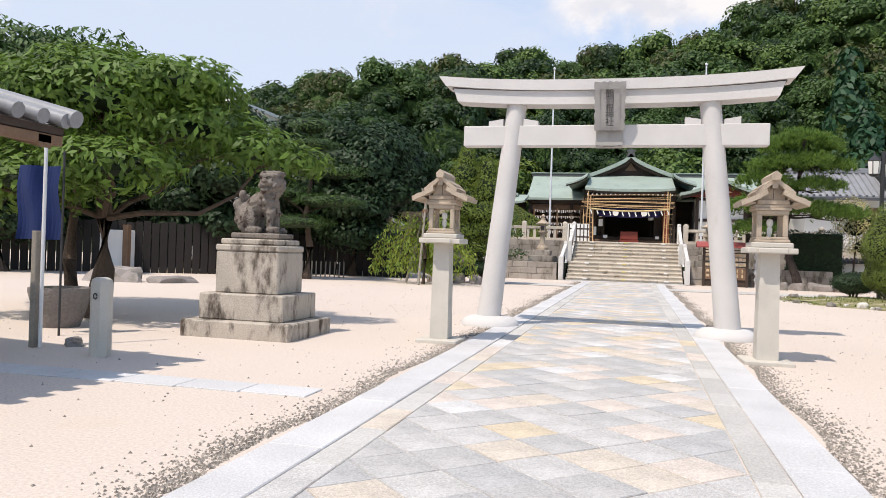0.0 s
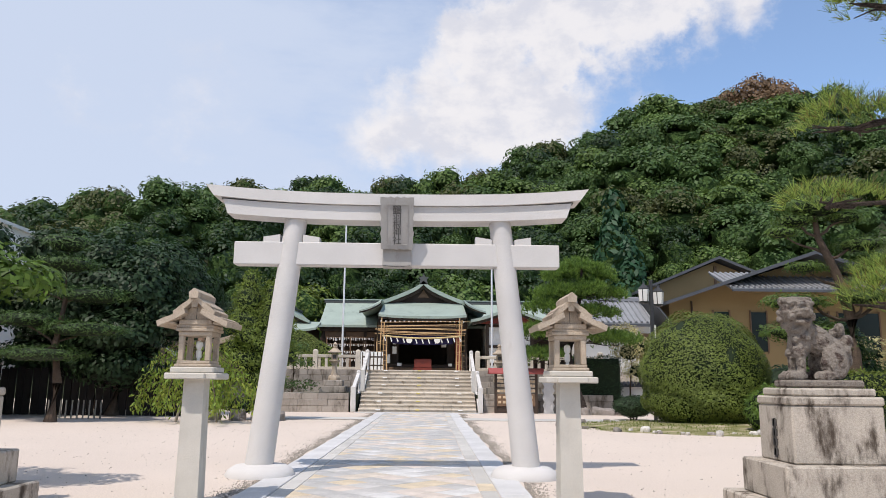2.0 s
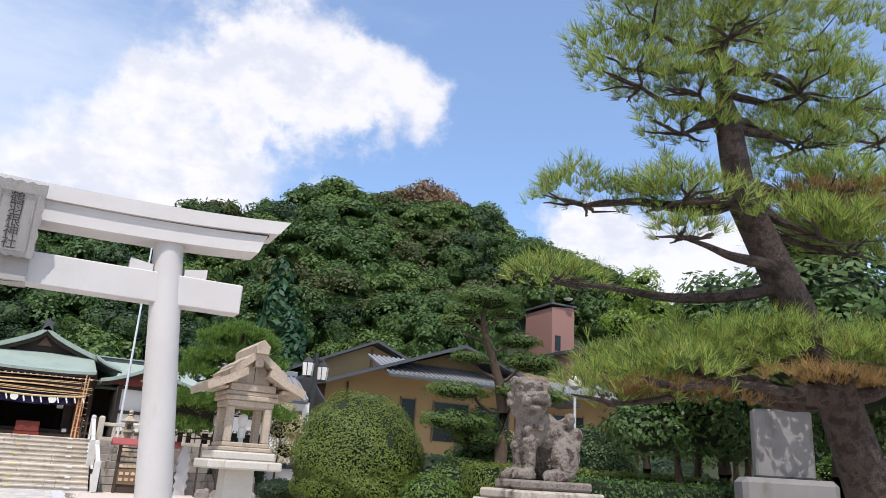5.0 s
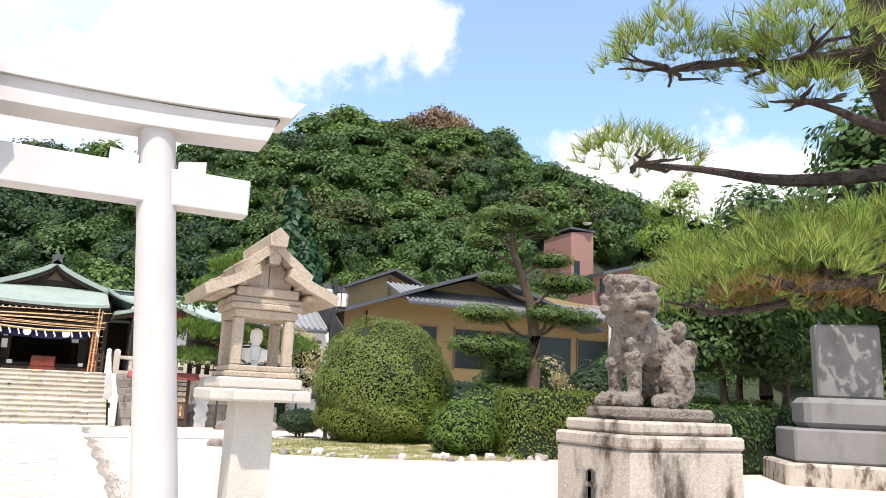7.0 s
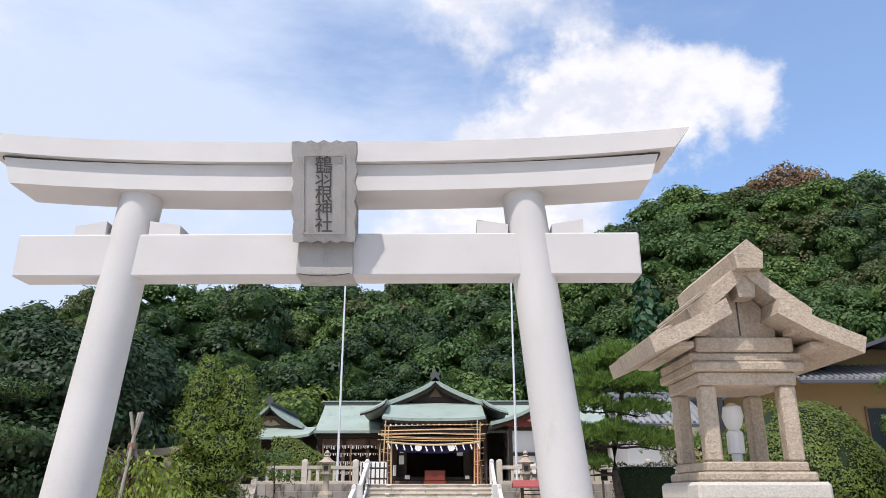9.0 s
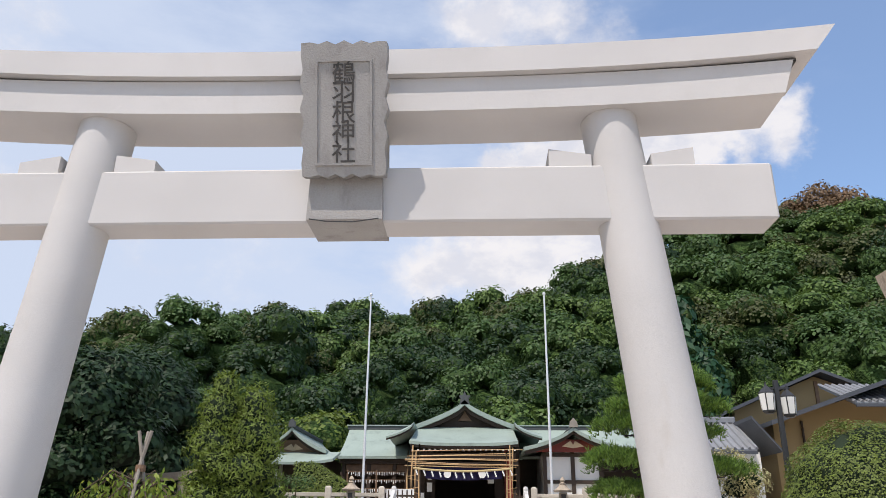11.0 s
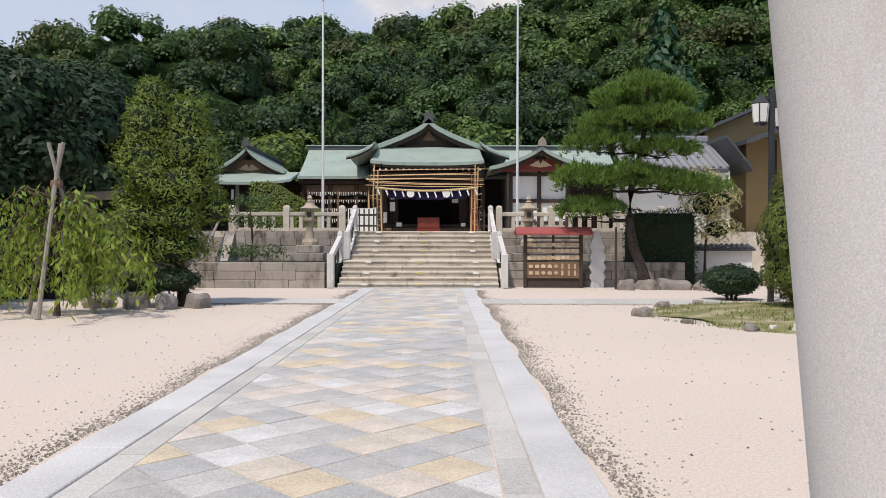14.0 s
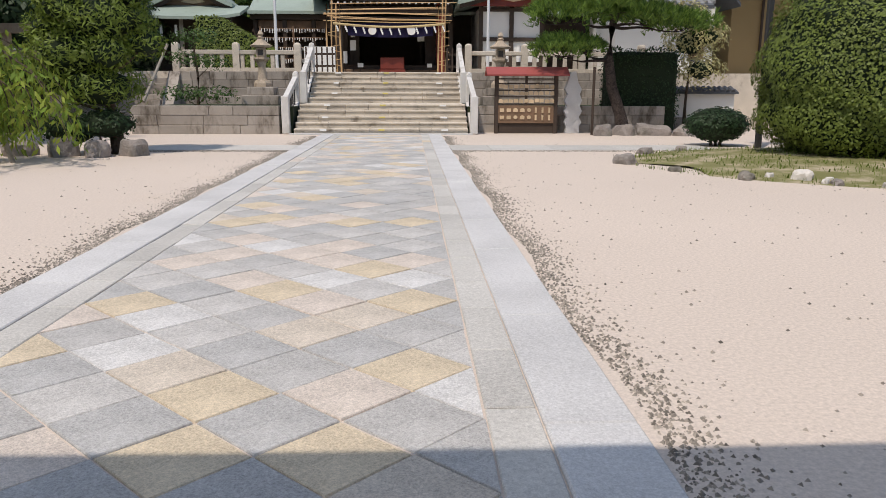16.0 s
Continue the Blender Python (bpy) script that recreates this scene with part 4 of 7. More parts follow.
def balustrade(x0, x1, posts, label):
    b = thing("stone_balustrade", (0, 43.1, TZ), 0, label, "balustrade")
    for x in posts:
        part("post", Geo().lathe([(0.17, 0), (0.17, 0.92), (0.15, 0.98), (0.05, 1.02)], 4, (x, 0, 0), True), STEPSTONE, b)
    part("top_rail", Geo().box(x0, x1, -0.09, 0.09, 0.60, 0.75, 0.015), STEPSTONE, b)
    part("bottom_rail", Geo().box(x0, x1, -0.09, 0.09, 0.0, 0.13, 0.015), STEPSTONE, b)
    n = int((x1 - x0) / 0.36)
    for i in range(n):
        x = x0 + (i + 0.5) * (x1 - x0) / n
        if min(abs(x - q) for q in posts) > 0.2:
            part("baluster", Geo().box(x - 0.07, x + 0.07, -0.06, 0.06, 0.131, 0.598, 0.01), STEPSTONE, b)
    return b


balustrade(-7.55, -3.2, (-7.55, -5.4, -3.2), "weathered stone balustrade with square posts along the terrace")
balustrade(3.0, 9.4, (3.0, 5.07, 7.2, 9.4), "weathered stone balustrade along the terrace edge")


def stair_rail(x, pts, label):
    """A white stone parapet with posts, sloping top and thin balusters."""
    (ya, za, ta), (yb, zb, tb) = pts
    r = thing("stair_rail", (x, 0, 0), 0, label, "handrail", "white stone rails beside the steps")
    part("lower_post", Geo().box(-0.115, 0.115, ya - 0.115, ya + 0.115, za - 0.02, ta, 0.02), RAILSTONE, r)
    part("upper_post", Geo().box(-0.095, 0.095, yb - 0.1, yb + 0.1, zb - 0.02, tb, 0.02).lathe([(0.1, 0), (0.08, 0.05), (0.02, 0.08)], 8, (0, yb, tb)), RAILSTONE, r)
    part("top_rail", Geo().prism([(ya, ta - 0.02), (yb, tb - 0.06), (yb, tb - 0.24), (ya, ta - 0.22)], -0.075, 0.075, "x"), RAILSTONE, r)
    part("base_rail", Geo().prism([(ya, za + 0.10), (yb, zb + 0.10), (yb, zb - 0.15), (ya, za - 0.1)], -0.1, 0.1, "x"), RAILSTONE, r)
    for k in range(1, 6):
        f = k / 6
        y, z0, z1 = ya + (yb - ya) * f, za + (zb - za) * f + 0.09, ta + (tb - ta) * f - 0.2
        part("baluster", Geo().tube([(0, y, z0), (0, y, z1)], [0.022, 0.022], 8), BLACKMETAL, r)


for s in (-1, 1):
    stair_rail(s * 2.83 - 0.03, ((37.9, 0.03, 1.13), (40.1, 0.86, 1.82)), "white stone stair parapet with a sloping rail")
    stair_rail(s * 2.72 - 0.03, ((41.1, 0.88, 1.92), (43.55, 1.95, 2.93)), "white stone stair parapet with a sloping rail, upper flight")


def terrace_lantern(at):
    t = thing("old_stone_lantern", at, 0, "old mossy stone lantern on stepped stone blocks", "stone lantern", "lanterns on the terrace")
    part("step", Geo().box(-0.62, 0.62, -0.6, 0.6, -0.02, 0.30, 0.02), WALLSTONE, t)
    part("step", Geo().box(-0.45, 0.45, -0.45, 0.45, 0.303, 0.58, 0.02), WALLSTONE, t)
    part("foot", Geo().lathe([(0.30, 0.583), (0.30, 0.70), (0.24, 0.80), (0.20, 0.82)], 6), LANTERN, t)
    part("shaft", Geo().lathe([(0.17, 0.82), (0.13, 1.0), (0.12, 1.25), (0.17, 1.42)], 10), LANTERN, t, smooth=True)
    part("tray", Geo().lathe([(0.17, 1.42), (0.27, 1.50), (0.27, 1.56), (0.20, 1.57)], 6), LANTERN, t)
    part("fire_box", Geo().box(-0.15, 0.15, -0.15, 0.15, 1.57, 1.88, 0.02), LANTERN, t)
    part("window", Geo().box(-0.085, 0.085, -0.155, -0.149, 1.63, 1.82), CARVED, t)
    part("roof", Geo().lathe([(0.34, 1.90), (0.37, 1.96), (0.28, 2.01), (0.17, 2.10), (0.12, 2.17)], 6), LANTERN, t)
    part("finial", Geo().lathe([(0.10, 2.17), (0.13, 2.22), (0.06, 2.26), (0.105, 2.33), (0.06, 2.42), (0.01, 2.46)], 10), LANTERN, t, smooth=True)
    return t


tl = terrace_lantern((-4.2, 41.5, 0.82))
copy_thing(tl, pose(4.0, 41.6, 0.82))

for x, lab in ((-4.2, "tall white metal flagpole with a round finial on the terrace"), (3.86, "tall white metal flagpole with a round finial on the terrace")):
    t = thing("flagpole", (x, 44.5, TZ), 0, lab, "flagpole", "pair of flagpoles")
    part("tube", Geo().tube([(0, 0, 0), (0, 0, 4), (0, 0, 9.55)], [0.06, 0.052, 0.038], 12), METAL, t, smooth=True)
    part("finial", Geo().lathe([(0.02, 9.55), (0.07, 9.60), (0.075, 9.66), (0.03, 9.72)], 10), METAL, t, smooth=True)

# ---- worship hall ----
hall = thing("worship_hall", (0.08, 0, TZ), 0, "dark timber shrine hall with curved green copper roofs", "shrine hall")


def prof(d):
    """Height of the gable's sweep at the distance d from its middle."""
    return 5.50 - 1.0 * (d / 2.45) ** 0.72 * 1.22


def gable_sheet(x0, x1, y0, y1, n=10):
    return Geo().grid(lambda u, v: (x0 + (x1 - x0) * u, y0 + (y1 - y0) * v, prof(abs(x0 + (x1 - x0) * u))), n, 1, 0.16)


for s in (-1, 1):
    part("gable_roof", gable_sheet(0.02 * s, 2.55 * s, 49.6, 57.5), COPPER, hall, smooth=True)
    part("verge_cap", Geo().grid(lambda u, v: (s * 2.6 * u, 49.40 + 0.2 * v, prof(2.6 * u) + 0.03), 10, 1, 0.24), COPPER, hall, smooth=True)
    part("verge_board", Geo().grid(lambda u, v: (s * 2.45 * u, 49.62 + 0.12 * v, prof(2.45 * u) - 0.2), 10, 1, 0.20), DARKWOOD, hall)
part("gable_wall", Geo().prism([(-2.3, 4.1)] + [(x, prof(abs(x)) - 0.2) for x in (-2.3, -1.8, -1.2, -0.6, -0.1, 0.1, 0.6, 1.2, 1.8, 2.3)] + [(2.3, 4.1)], 50.1, 50.3), DARKWOOD, hall)
part("gable_ornament", Geo().prism([(-0.35, 4.55), (0.35, 4.55), (0.12, 4.85), (0.0, 5.05), (-0.12, 4.85)], 50.0, 50.1), BROWNWOOD, hall)
part("ridge", Geo().box(-0.16, 0.16, 49.5, 57.5, 5.38, 5.62, 0.03), RIDGE, hall)
part("ridge_end", Geo().prism([(-0.26, 5.3), (0.26, 5.3), (0.2, 5.6), (0.3, 5.75), (0.08, 5.78), (0, 5.98), (-0.08, 5.78), (-0.3, 5.75), (-0.2, 5.6)], 49.4, 49.52), RIDGE, hall)


def front_roof(u, v):
    x = -2.5 + 5.0 * u
    q = v ** 1.0
    return (x * (1.0 - 0.02 * v), 46.3 + 3.5 * v, 3.08 + 1.12 * (0.75 * q + 0.25 * q * q) + 0.10 * abs(2 * u - 1) ** 3 * (1 - v))


part("porch_roof", Geo().grid(front_roof, 20, 6, 0.14), COPPER, hall, smooth=True)
part("porch_eave", Geo().grid(lambda u, v: (-2.46 + 4.92 * u, 46.36 + 0.2 * v, 2.938 + 0.10 * abs(2 * u - 1) ** 3), 20, 1, 0.10), DARKWOOD, hall)
for s in (-1, 1):
    def hip(u, v):
        x = s * (2.4 + 1.28 * u)
        return (x, 47.6 + 0.35 * u + 9.0 * v, 4.18 - 0.66 * u ** 0.8 + 0.16 * u * u * (1 - v) ** 3)
    part("side_roof", Geo().grid(hip, 8, 8, 0.13), COPPER, hall, smooth=True)
    def hipf(u, v):
        x = s * (2.42 + 1.26 * u)
        return (x, 47.58 - 0.75 * (1 - v) + 0.35 * u, 4.17 - 0.66 * u ** 0.8 + 0.16 * u * u - 0.20 * (1 - v))
    part("corner_roof", Geo().grid(hipf, 8, 2, 0.09), COPPER, hall, smooth=True)
    part("corner_eave", Geo().grid(lambda u, v: (hipf(u, v)[0], hipf(u, v)[1] + 0.06, hipf(u, v)[2] - 0.092), 8, 2, 0.08), DARKWOOD, hall)
    part("corner_wall", Geo().box(s * 2.55 - 0.1, s * 2.55 + 0.1, 48.4, 56, 0, 3.5), DARKWOOD, hall)
for k in range(19):
    x = -2.34 + k * 0.26
    part("rafter", Geo().box(x - 0.045, x + 0.045, 46.42, 48.6, 2.74, 2.83, 0.008), DARKWOOD, hall)
    part("rafter_end", Geo().box(x - 0.04, x + 0.04, 46.40, 46.418, 2.75, 2.82), PAPER, hall)
part("front_beam", Geo().box(-2.4, 2.4, 46.85, 47.1, 2.42, 2.70, 0.015), DARKWOOD, hall)
part("tie_beam", Geo().box(-2.5, 2.5, 46.9, 47.08, 2.16, 2.30, 0.015), DARKWOOD, hall)
for x in (-2.1, 2.1):
    part("porch_column", Geo().box(x - 0.12, x + 0.12, 46.86, 47.1, 0, 2.45, 0.02), DARKWOOD if x < 0 else REDWOOD, hall)
    part("column", Geo().box(x * 0.98 - 0.12, x * 0.98 + 0.12, 49.0, 49.24, 0.35, 3.6, 0.02), REDWOOD if x > 0 else DARKWOOD, hall)
part("floor", Geo().box(-2.5, 2.5, 48.6, 55, 0.0, 0.42, 0.02), DARKWOOD, hall)
part("threshold", Geo().box(-2.5, 2.5, 48.2, 48.6, 0.0, 0.22, 0.02), BROWNWOOD, hall)
part("back_wall", Geo().box(-2.6, 2.6, 54.8, 55, 0.42, 4.0), DARKWOOD, hall)
part("ceiling", Geo().box(-2.5, 2.5, 48.5, 55, 3.1, 3.2), DARKWOOD, hall)
for s in (-1, 1):
    part("lattice_door", Geo().box(s * 1.75 - 0.3, s * 1.75 + 0.3, 49.3, 49.36, 0.42, 2.2, 0.01), DARKWOOD, hall)
g = Geo()
g.grid(lambda u, v: (-1.75 + 3.5 * u, 46.9 + 0.03 * math.sin(u * 40), 1.56 + 0.48 * v - 0.08 * math.sin(math.pi * u) * (1 - v)), 40, 3, 0.01)
cur = part("curtain", g, CLOTH, hall, "purple shrine curtain with two white round crests")
for x in (-0.75, 0.85):
    g = Geo().lathe([(0.17, 0), (0.17, 0.012)], 20)
    ob = part("crest", g, PAPER, cur)
    ob.matrix_basis = pose(x, 46.84, 1.74, 90, 0, 0)
box = thing("offering_box", (0.12, 47.6, TZ), 0, "red lacquered wooden offering box before the hall", "offering box")
part("body", Geo().box(-0.5, 0.5, -0.22, 0.22, 0.22, 0.68, 0.02), REDWOOD, box)
part("stand", Geo().box(-0.55, 0.55, -0.28, 0.28, 0, 0.22, 0.02), REDWOOD, box)
for k in range(8):
    part("slat", Geo().box(-0.46 + k * 0.125, -0.40 + k * 0.125, -0.2, 0.2, 0.68, 0.71), REDWOOD, box)
for i, (x, y, z, w, h) in enumerate(((-1.55, 47.9, 1.0, 0.24, 0.42), (-1.55, 47.9, 1.55, 0.18, 0.14), (1.35, 48.95, 1.45, 0.3, 0.26), (-1.25, 47.9, 0.3, 0.24, 0.18), (1.7, 47.6, 0.3, 0.2, 0.16), (-1.85, 47.5, 0.45, 0.16, 0.5))):
    t = thing("notice_board", (x, y, TZ), 0, "small white notice board on a thin stand before the hall", "notice", "notices at the hall")
    part("sheet", Geo().box(-w / 2, w / 2, -0.01, 0.01, z, z + h), PAPER, t)
    part("stand", Geo().box(-0.015, 0.015, 0.012, 0.03, 0, z + h), DARKWOOD, t)

# bamboo frame for the festival
bf = thing("bamboo_frame", (0.05, 46.0, TZ), 0, "festival frame of lashed dry bamboo poles with paper streamers", "bamboo frame")
r = random.Random(4)
for x in (-2.45, -2.28, -2.12, -1.92, 1.95, 2.1, 2.26):
    dy = r.uniform(-0.25, 0.25)
    part("pole", Geo().tube([(x, dy, 0), (x + r.uniform(-0.05, 0.05), dy, 1.5), (x + r.uniform(-0.05, 0.05), dy, 2.85 + r.uniform(-0.25, 0.15))], [0.035, 0.033, 0.03], 8), BAMBOO, bf, smooth=True)
for k in range(8):
    z = 2.0 + 0.095 * k + r.uniform(-0.03, 0.03)
    x0, x1 = -2.65 + r.uniform(-0.1, 0.5), 2.5 + r.uniform(-0.3, 0.2)
    y = r.uniform(-0.28, -0.2) if k % 2 else r.uniform(0.2, 0.28)
    part("cross_pole", Geo().tube([(x0, y, z + r.uniform(-0.08, 0.08)), (0, y, z + r.uniform(-0.06, 0.02)), (x1, y, z + r.uniform(-0.08, 0.08))], [0.019, 0.017, 0.013], 8), BAMBOO, bf, smooth=True)
for s in (-1, 1):
    for k in range(6):
        z = 0.3 + 0.28 * k
        part("side_pole", Geo().tube([(s * 2.2 - 0.26, 0.26, z + 0.1 * (-1) ** k), (s * 2.2 + 0.22, 0.25, z)], [0.016, 0.016], 6), BAMBOO, bf)
g = Geo()
part("rope", Geo().tube([(-2.2 + 0.44 * i, -0.3, 1.92 - 0.13 * math.sin(math.pi * i / 10)) for i in range(11)], [0.045] * 11, 8), STRAW, bf, smooth=True)
for i in range(13):
    x = -2.1 + 0.35 * i
    z = 1.88 - 0.13 * math.sin(math.pi * i / 12)
    g = Geo()
    for k in range(3):
        g.box(x + 0.03 * k, x + 0.055 + 0.03 * k, -0.315 - 0.006 * k, -0.309 - 0.006 * k, z - 0.10 - 0.08 * k, z - 0.08 * k)
    part("streamer", g, PAPER, bf)
for x0, x1 in ((-3.1, -2.0), (2.3, 3.0)):
    t = thing("picket_gate", (0, 44.6, TZ), 0, "low dark wooden picket gate beside the steps", "gate", "picket gates")
    for k in range(int((x1 - x0) / 0.2) + 1):
        part("picket", Geo().box(x0 + k * 0.2 - 0.03, x0 + k * 0.2 + 0.03, -0.02, 0.02, 0, 0.95, 0.005), DARKWOOD, t)
    for z in (0.25, 0.7):
        part("rail", Geo().box(x0, x1, 0.021, 0.05, z - 0.04, z + 0.04), DARKWOOD, t)
t = thing("white_screen", (-2.55, 45.2, TZ), 0, "white cloth screen panel behind the picket gate", "screen")
part("panel", Geo().box(-0.7, 0.5, -0.015, 0.015, 0.0, 1.0), PAPER, t)

# long side wings
wing = thing("side_wing", (0, 0, TZ), 0, "long low shrine wing with green copper roof and dark timber front", "shrine wing")


def wing_roof(x0, x1):
    def f(u, v):
        return (x0 + (x1 - x0) * u, 49.9 + 3.2 * v, 2.80 + 1.72 * (0.65 * v + 0.35 * v * v))
    return Geo().grid(f, 8, 8, 0.14)


part("roof_west", wing_roof(-6.35, -2.3), COPPER, wing, smooth=True)
part("roof_east", wing_roof(2.4, 9.5), COPPER, wing, smooth=True)
part("roof_rear", Geo().grid(lambda u, v: (-6.35 + 15.85 * u, 53.1 + 3.0 * v, 4.52 - 1.7 * v), 8, 4, 0.14), COPPER, wing)
part("ridge", Geo().box(-6.45, 9.6, 53.0, 53.25, 4.46, 4.66, 0.02), RIDGE, wing)
part("ridge_cap", Geo().box(-6.5, 9.6, 52.95, 53.3, 4.66, 4.72, 0.01), COPPER, wing)
for z0, z1, y in ((2.45, 2.66, 50.2), (1.9, 2.05, 50.5)):
    part("beam", Geo().box(-6.3, -2.4, y, y + 0.18, z0, z1, 0.01), DARKWOOD, wing)
part("back_wall", Geo().box(-6.2, -2.4, 52.2, 52.4, 0, 3.6), DARKWOOD, wing)
part("east_wall", Geo().box(2.5, 9.4, 52.2, 52.4, 0, 3.6), DARKWOOD, wing)
part("end_wall", Geo().prism([(50.6, 0), (55.6, 0), (55.6, 2.9), (53.1, 4.3), (50.6, 2.9)], -6.2, -6.05, "x"), DARKWOOD, wing)
for x in (-6.1, -4.8, -3.5):
    part("column", Geo().box(x - 0.09, x + 0.09, 50.3, 50.48, 0, 2.5, 0.01), DARKWOOD, wing)
part("frieze_board", Geo().box(-6.0, -2.5, 50.46, 50.5, 2.1, 2.42), BROWNWOOD, wing)
rk = thing("fortune_rack", (-4.3, 49.6, TZ), 0, "wooden rack tied with rows of white paper fortunes", "rack")
for z in (0.7, 1.2, 1.62, 2.0):
    part("bar", Geo().box(-1.45, 1.45, -0.02, 0.02, z - 0.02, z + 0.02), BROWNWOOD, rk)
for x in (-1.45, 0, 1.45):
    part("upright", Geo().box(x - 0.04, x + 0.04, -0.05, 0.05, 0, 2.1), BROWNWOOD, rk)
r = random.Random(9)
for z in (0.7, 1.2, 1.62, 2.0):
    for k in range(26):
        x = -1.38 + k * 0.11 + r.uniform(-0.03, 0.03)
        h = r.uniform(0.08, 0.2)
        part("fortune_slip", Geo().box(x, x + 0.03, -0.035, -0.022, z - h, z), PAPER, rk)


def small_hall(name, cx, cy, half, z_peak, z_eave, wall, label, depth=7.0, white=False):
    """A side hall with a swept gable towards the court."""
    t = thing(name, (cx, cy, TZ), 0, label, "shrine hall")
    zp, ze = z_peak - TZ, z_eave - TZ

    def sweep(d):
        q = d / half
        return zp - (zp - ze) * (1.32 * q ** 0.85 - 0.32 * q * q)
    for s in (-1, 1):
        part("roof", Geo().grid(lambda u, v: (s * half * u, depth * v, sweep(half * u)), 10, 1, 0.12), COPPER, t, smooth=True)
        part("verge_cap", Geo().grid(lambda u, v: (s * half * u, -0.12 + 0.119 * v, sweep(half * u) + 0.02), 10, 1, 0.17), COPPER, t, smooth=True)
        part("verge_board", Geo().grid(lambda u, v: (s * half * u * 0.97, 0.05 + 0.1 * v, sweep(half * u) - 0.122), 10, 1, 0.16), DARKWOOD, t)
    part("gable", Geo().prism([(-half * 0.8, ze - 0.15)] + [(half * q, sweep(half * abs(q)) - 0.2) for q in (-0.8, -0.5, -0.2, 0.2, 0.5, 0.8)] + [(half * 0.8, ze - 0.15)], 0.45, 0.6), REDWOOD if white else BROWNWOOD, t)
    part("gable_ornament", Geo().prism([(-0.5, ze + 0.1), (-0.1, ze + 0.35), (0, ze + 0.15), (0.1, ze + 0.35), (0.5, ze + 0.1), (0, ze + 0.02)], 0.38, 0.45), EMA, t)
    part("ridge", Geo().box(-0.12, 0.12, -0.1, depth, zp - 0.06, zp + 0.12, 0.02), RIDGE, t)
    part("ridge_end", Geo().prism([(-0.2, zp), (0.2, zp), (0.16, zp + 0.25), (0, zp + 0.42), (-0.16, zp + 0.25)], -0.2, -0.1), RIDGE if not white else GREYWOOD, t)
    w = half * wall
    part("wall", Geo().box(-w, w, 0.9, depth - 0.3, 0, ze - 0.1), PLASTER if white else DARKWOOD, t)
    for x in (-w, 0, w):
        part("post", Geo().box(x - 0.09, x + 0.09, 0.82, 0.895, 0, ze - 0.1), DARKWOOD, t)
    for z in (0.45, 1.45, ze - 0.25):
        part("beam", Geo().box(-w, w, 0.80, 0.893, z - 0.08, z + 0.08), DARKWOOD, t)
    return t


small_hall("east_hall", 5.12, 46.4, 2.3, 5.75, 4.85, 0.56, "side hall with white plaster panels and a swept green gable", white=True)
west = small_hall("west_hall", -8.35, 48.2, 1.75, 5.95, 4.85, 0.75, "side hall with grey-green copper gable and dark front")
part("skirt_roof", Geo().grid(lambda u, v: (-2.0 + 4.35 * u, -1.4 + 1.9 * v, 2.25 + 0.62 * v + 0.15 * abs(2 * u - 1) ** 3 * (1 - v)), 10, 4, 0.12), COPPER, west, smooth=True)
part("porch_wall", Geo().box(-1.5, 1.6, 0.3, 0.5, 0, 2.4), DARKWOOD, west)
for x in (-1.4, -0.2, 1.0):
    part("porch_post", Geo().box(x - 0.07, x + 0.07, -0.9, -0.76, 0, 2.3, 0.01), GREYWOOD, west)
for x in (-1.0, -0.4):
    part("streamer", Geo().box(x - 0.05, x + 0.05, -0.92, -0.9, 1.5, 1.95), PAPER, west)
ss = thing("side_steps", (0, 0, 0), 0, "shaded stone side steps with a slanting handrail", "stairs", kind="structure")
for k in range(10):
    part("step", Geo().box(-10.2, -7.8, 40.6 + 0.28 * k, 43.6, 0.19 * k, 0.19 * (k + 1) - 0.002, 0.01), WALLSTONE, ss)
part("handrail", Geo().tube([(-7.9, 40.4, 0.9), (-7.9, 43.3, 2.9)], [0.05, 0.05], 8), GREYWOOD, ss)
solid("rear_wall", Geo().box(9.6, 40, 51.5, 51.8, -0.1, 4.6), PLASTER, "plain white plastered wall beyond the hall", "wall", "structure")

# ---- votive tablet stand ----
em = thing("votive_stand", (4.45, 38.4, 0), 0, "votive tablet rack with a red roof and rows of wooden plaques", "votive rack")
for x in (-0.92, 0.92):
    part("post", Geo().box(x - 0.06, x + 0.06, -0.06, 0.06, 0, 1.78, 0.01), DARKWOOD, em)
part("mid_post", Geo().box(-0.04, 0.04, -0.03, 0.03, 0.6, 1.75, 0.006), DARKWOOD, em)
for s in (-1, 1):
    part("roof_sheet", Geo().prism([(s * 0.36, 1.80), (0, 2.02), (0, 1.97), (s * 0.36, 1.75)], -1.26, 1.26, "x"), REDROOF, em)
for z in (0.42, 0.62, 0.9, 1.12, 1.32, 1.52, 1.66):
    part("bar", Geo().box(-0.9, 0.9, -0.025, 0.025, z - 0.02, z + 0.02), DARKWOOD, em)
part("kick_board", Geo().box(-0.86, 0.86, -0.05, -0.01, 0.32, 0.86), BROWNWOOD, em)
part("lower_board", Geo().box(-0.86, 0.86, 0.0, 0.03, 0.02, 0.36), DARKWOOD, em)
r = random.Random(3)
shapes = ([(-0.07, 0), (0.07, 0), (0.07, 0.09), (0, 0.13), (-0.07, 0.09)], [(-0.065, 0), (0.065, 0), (0.065, 0.11), (-0.065, 0.11)],
          [(0.065 * math.cos(a * 0.628), 0.06 + 0.06 * math.sin(a * 0.628)) for a in range(10)], [(-0.03, -0.03), (0.03, -0.03), (0.03, 0.14), (-0.03, 0.14)])
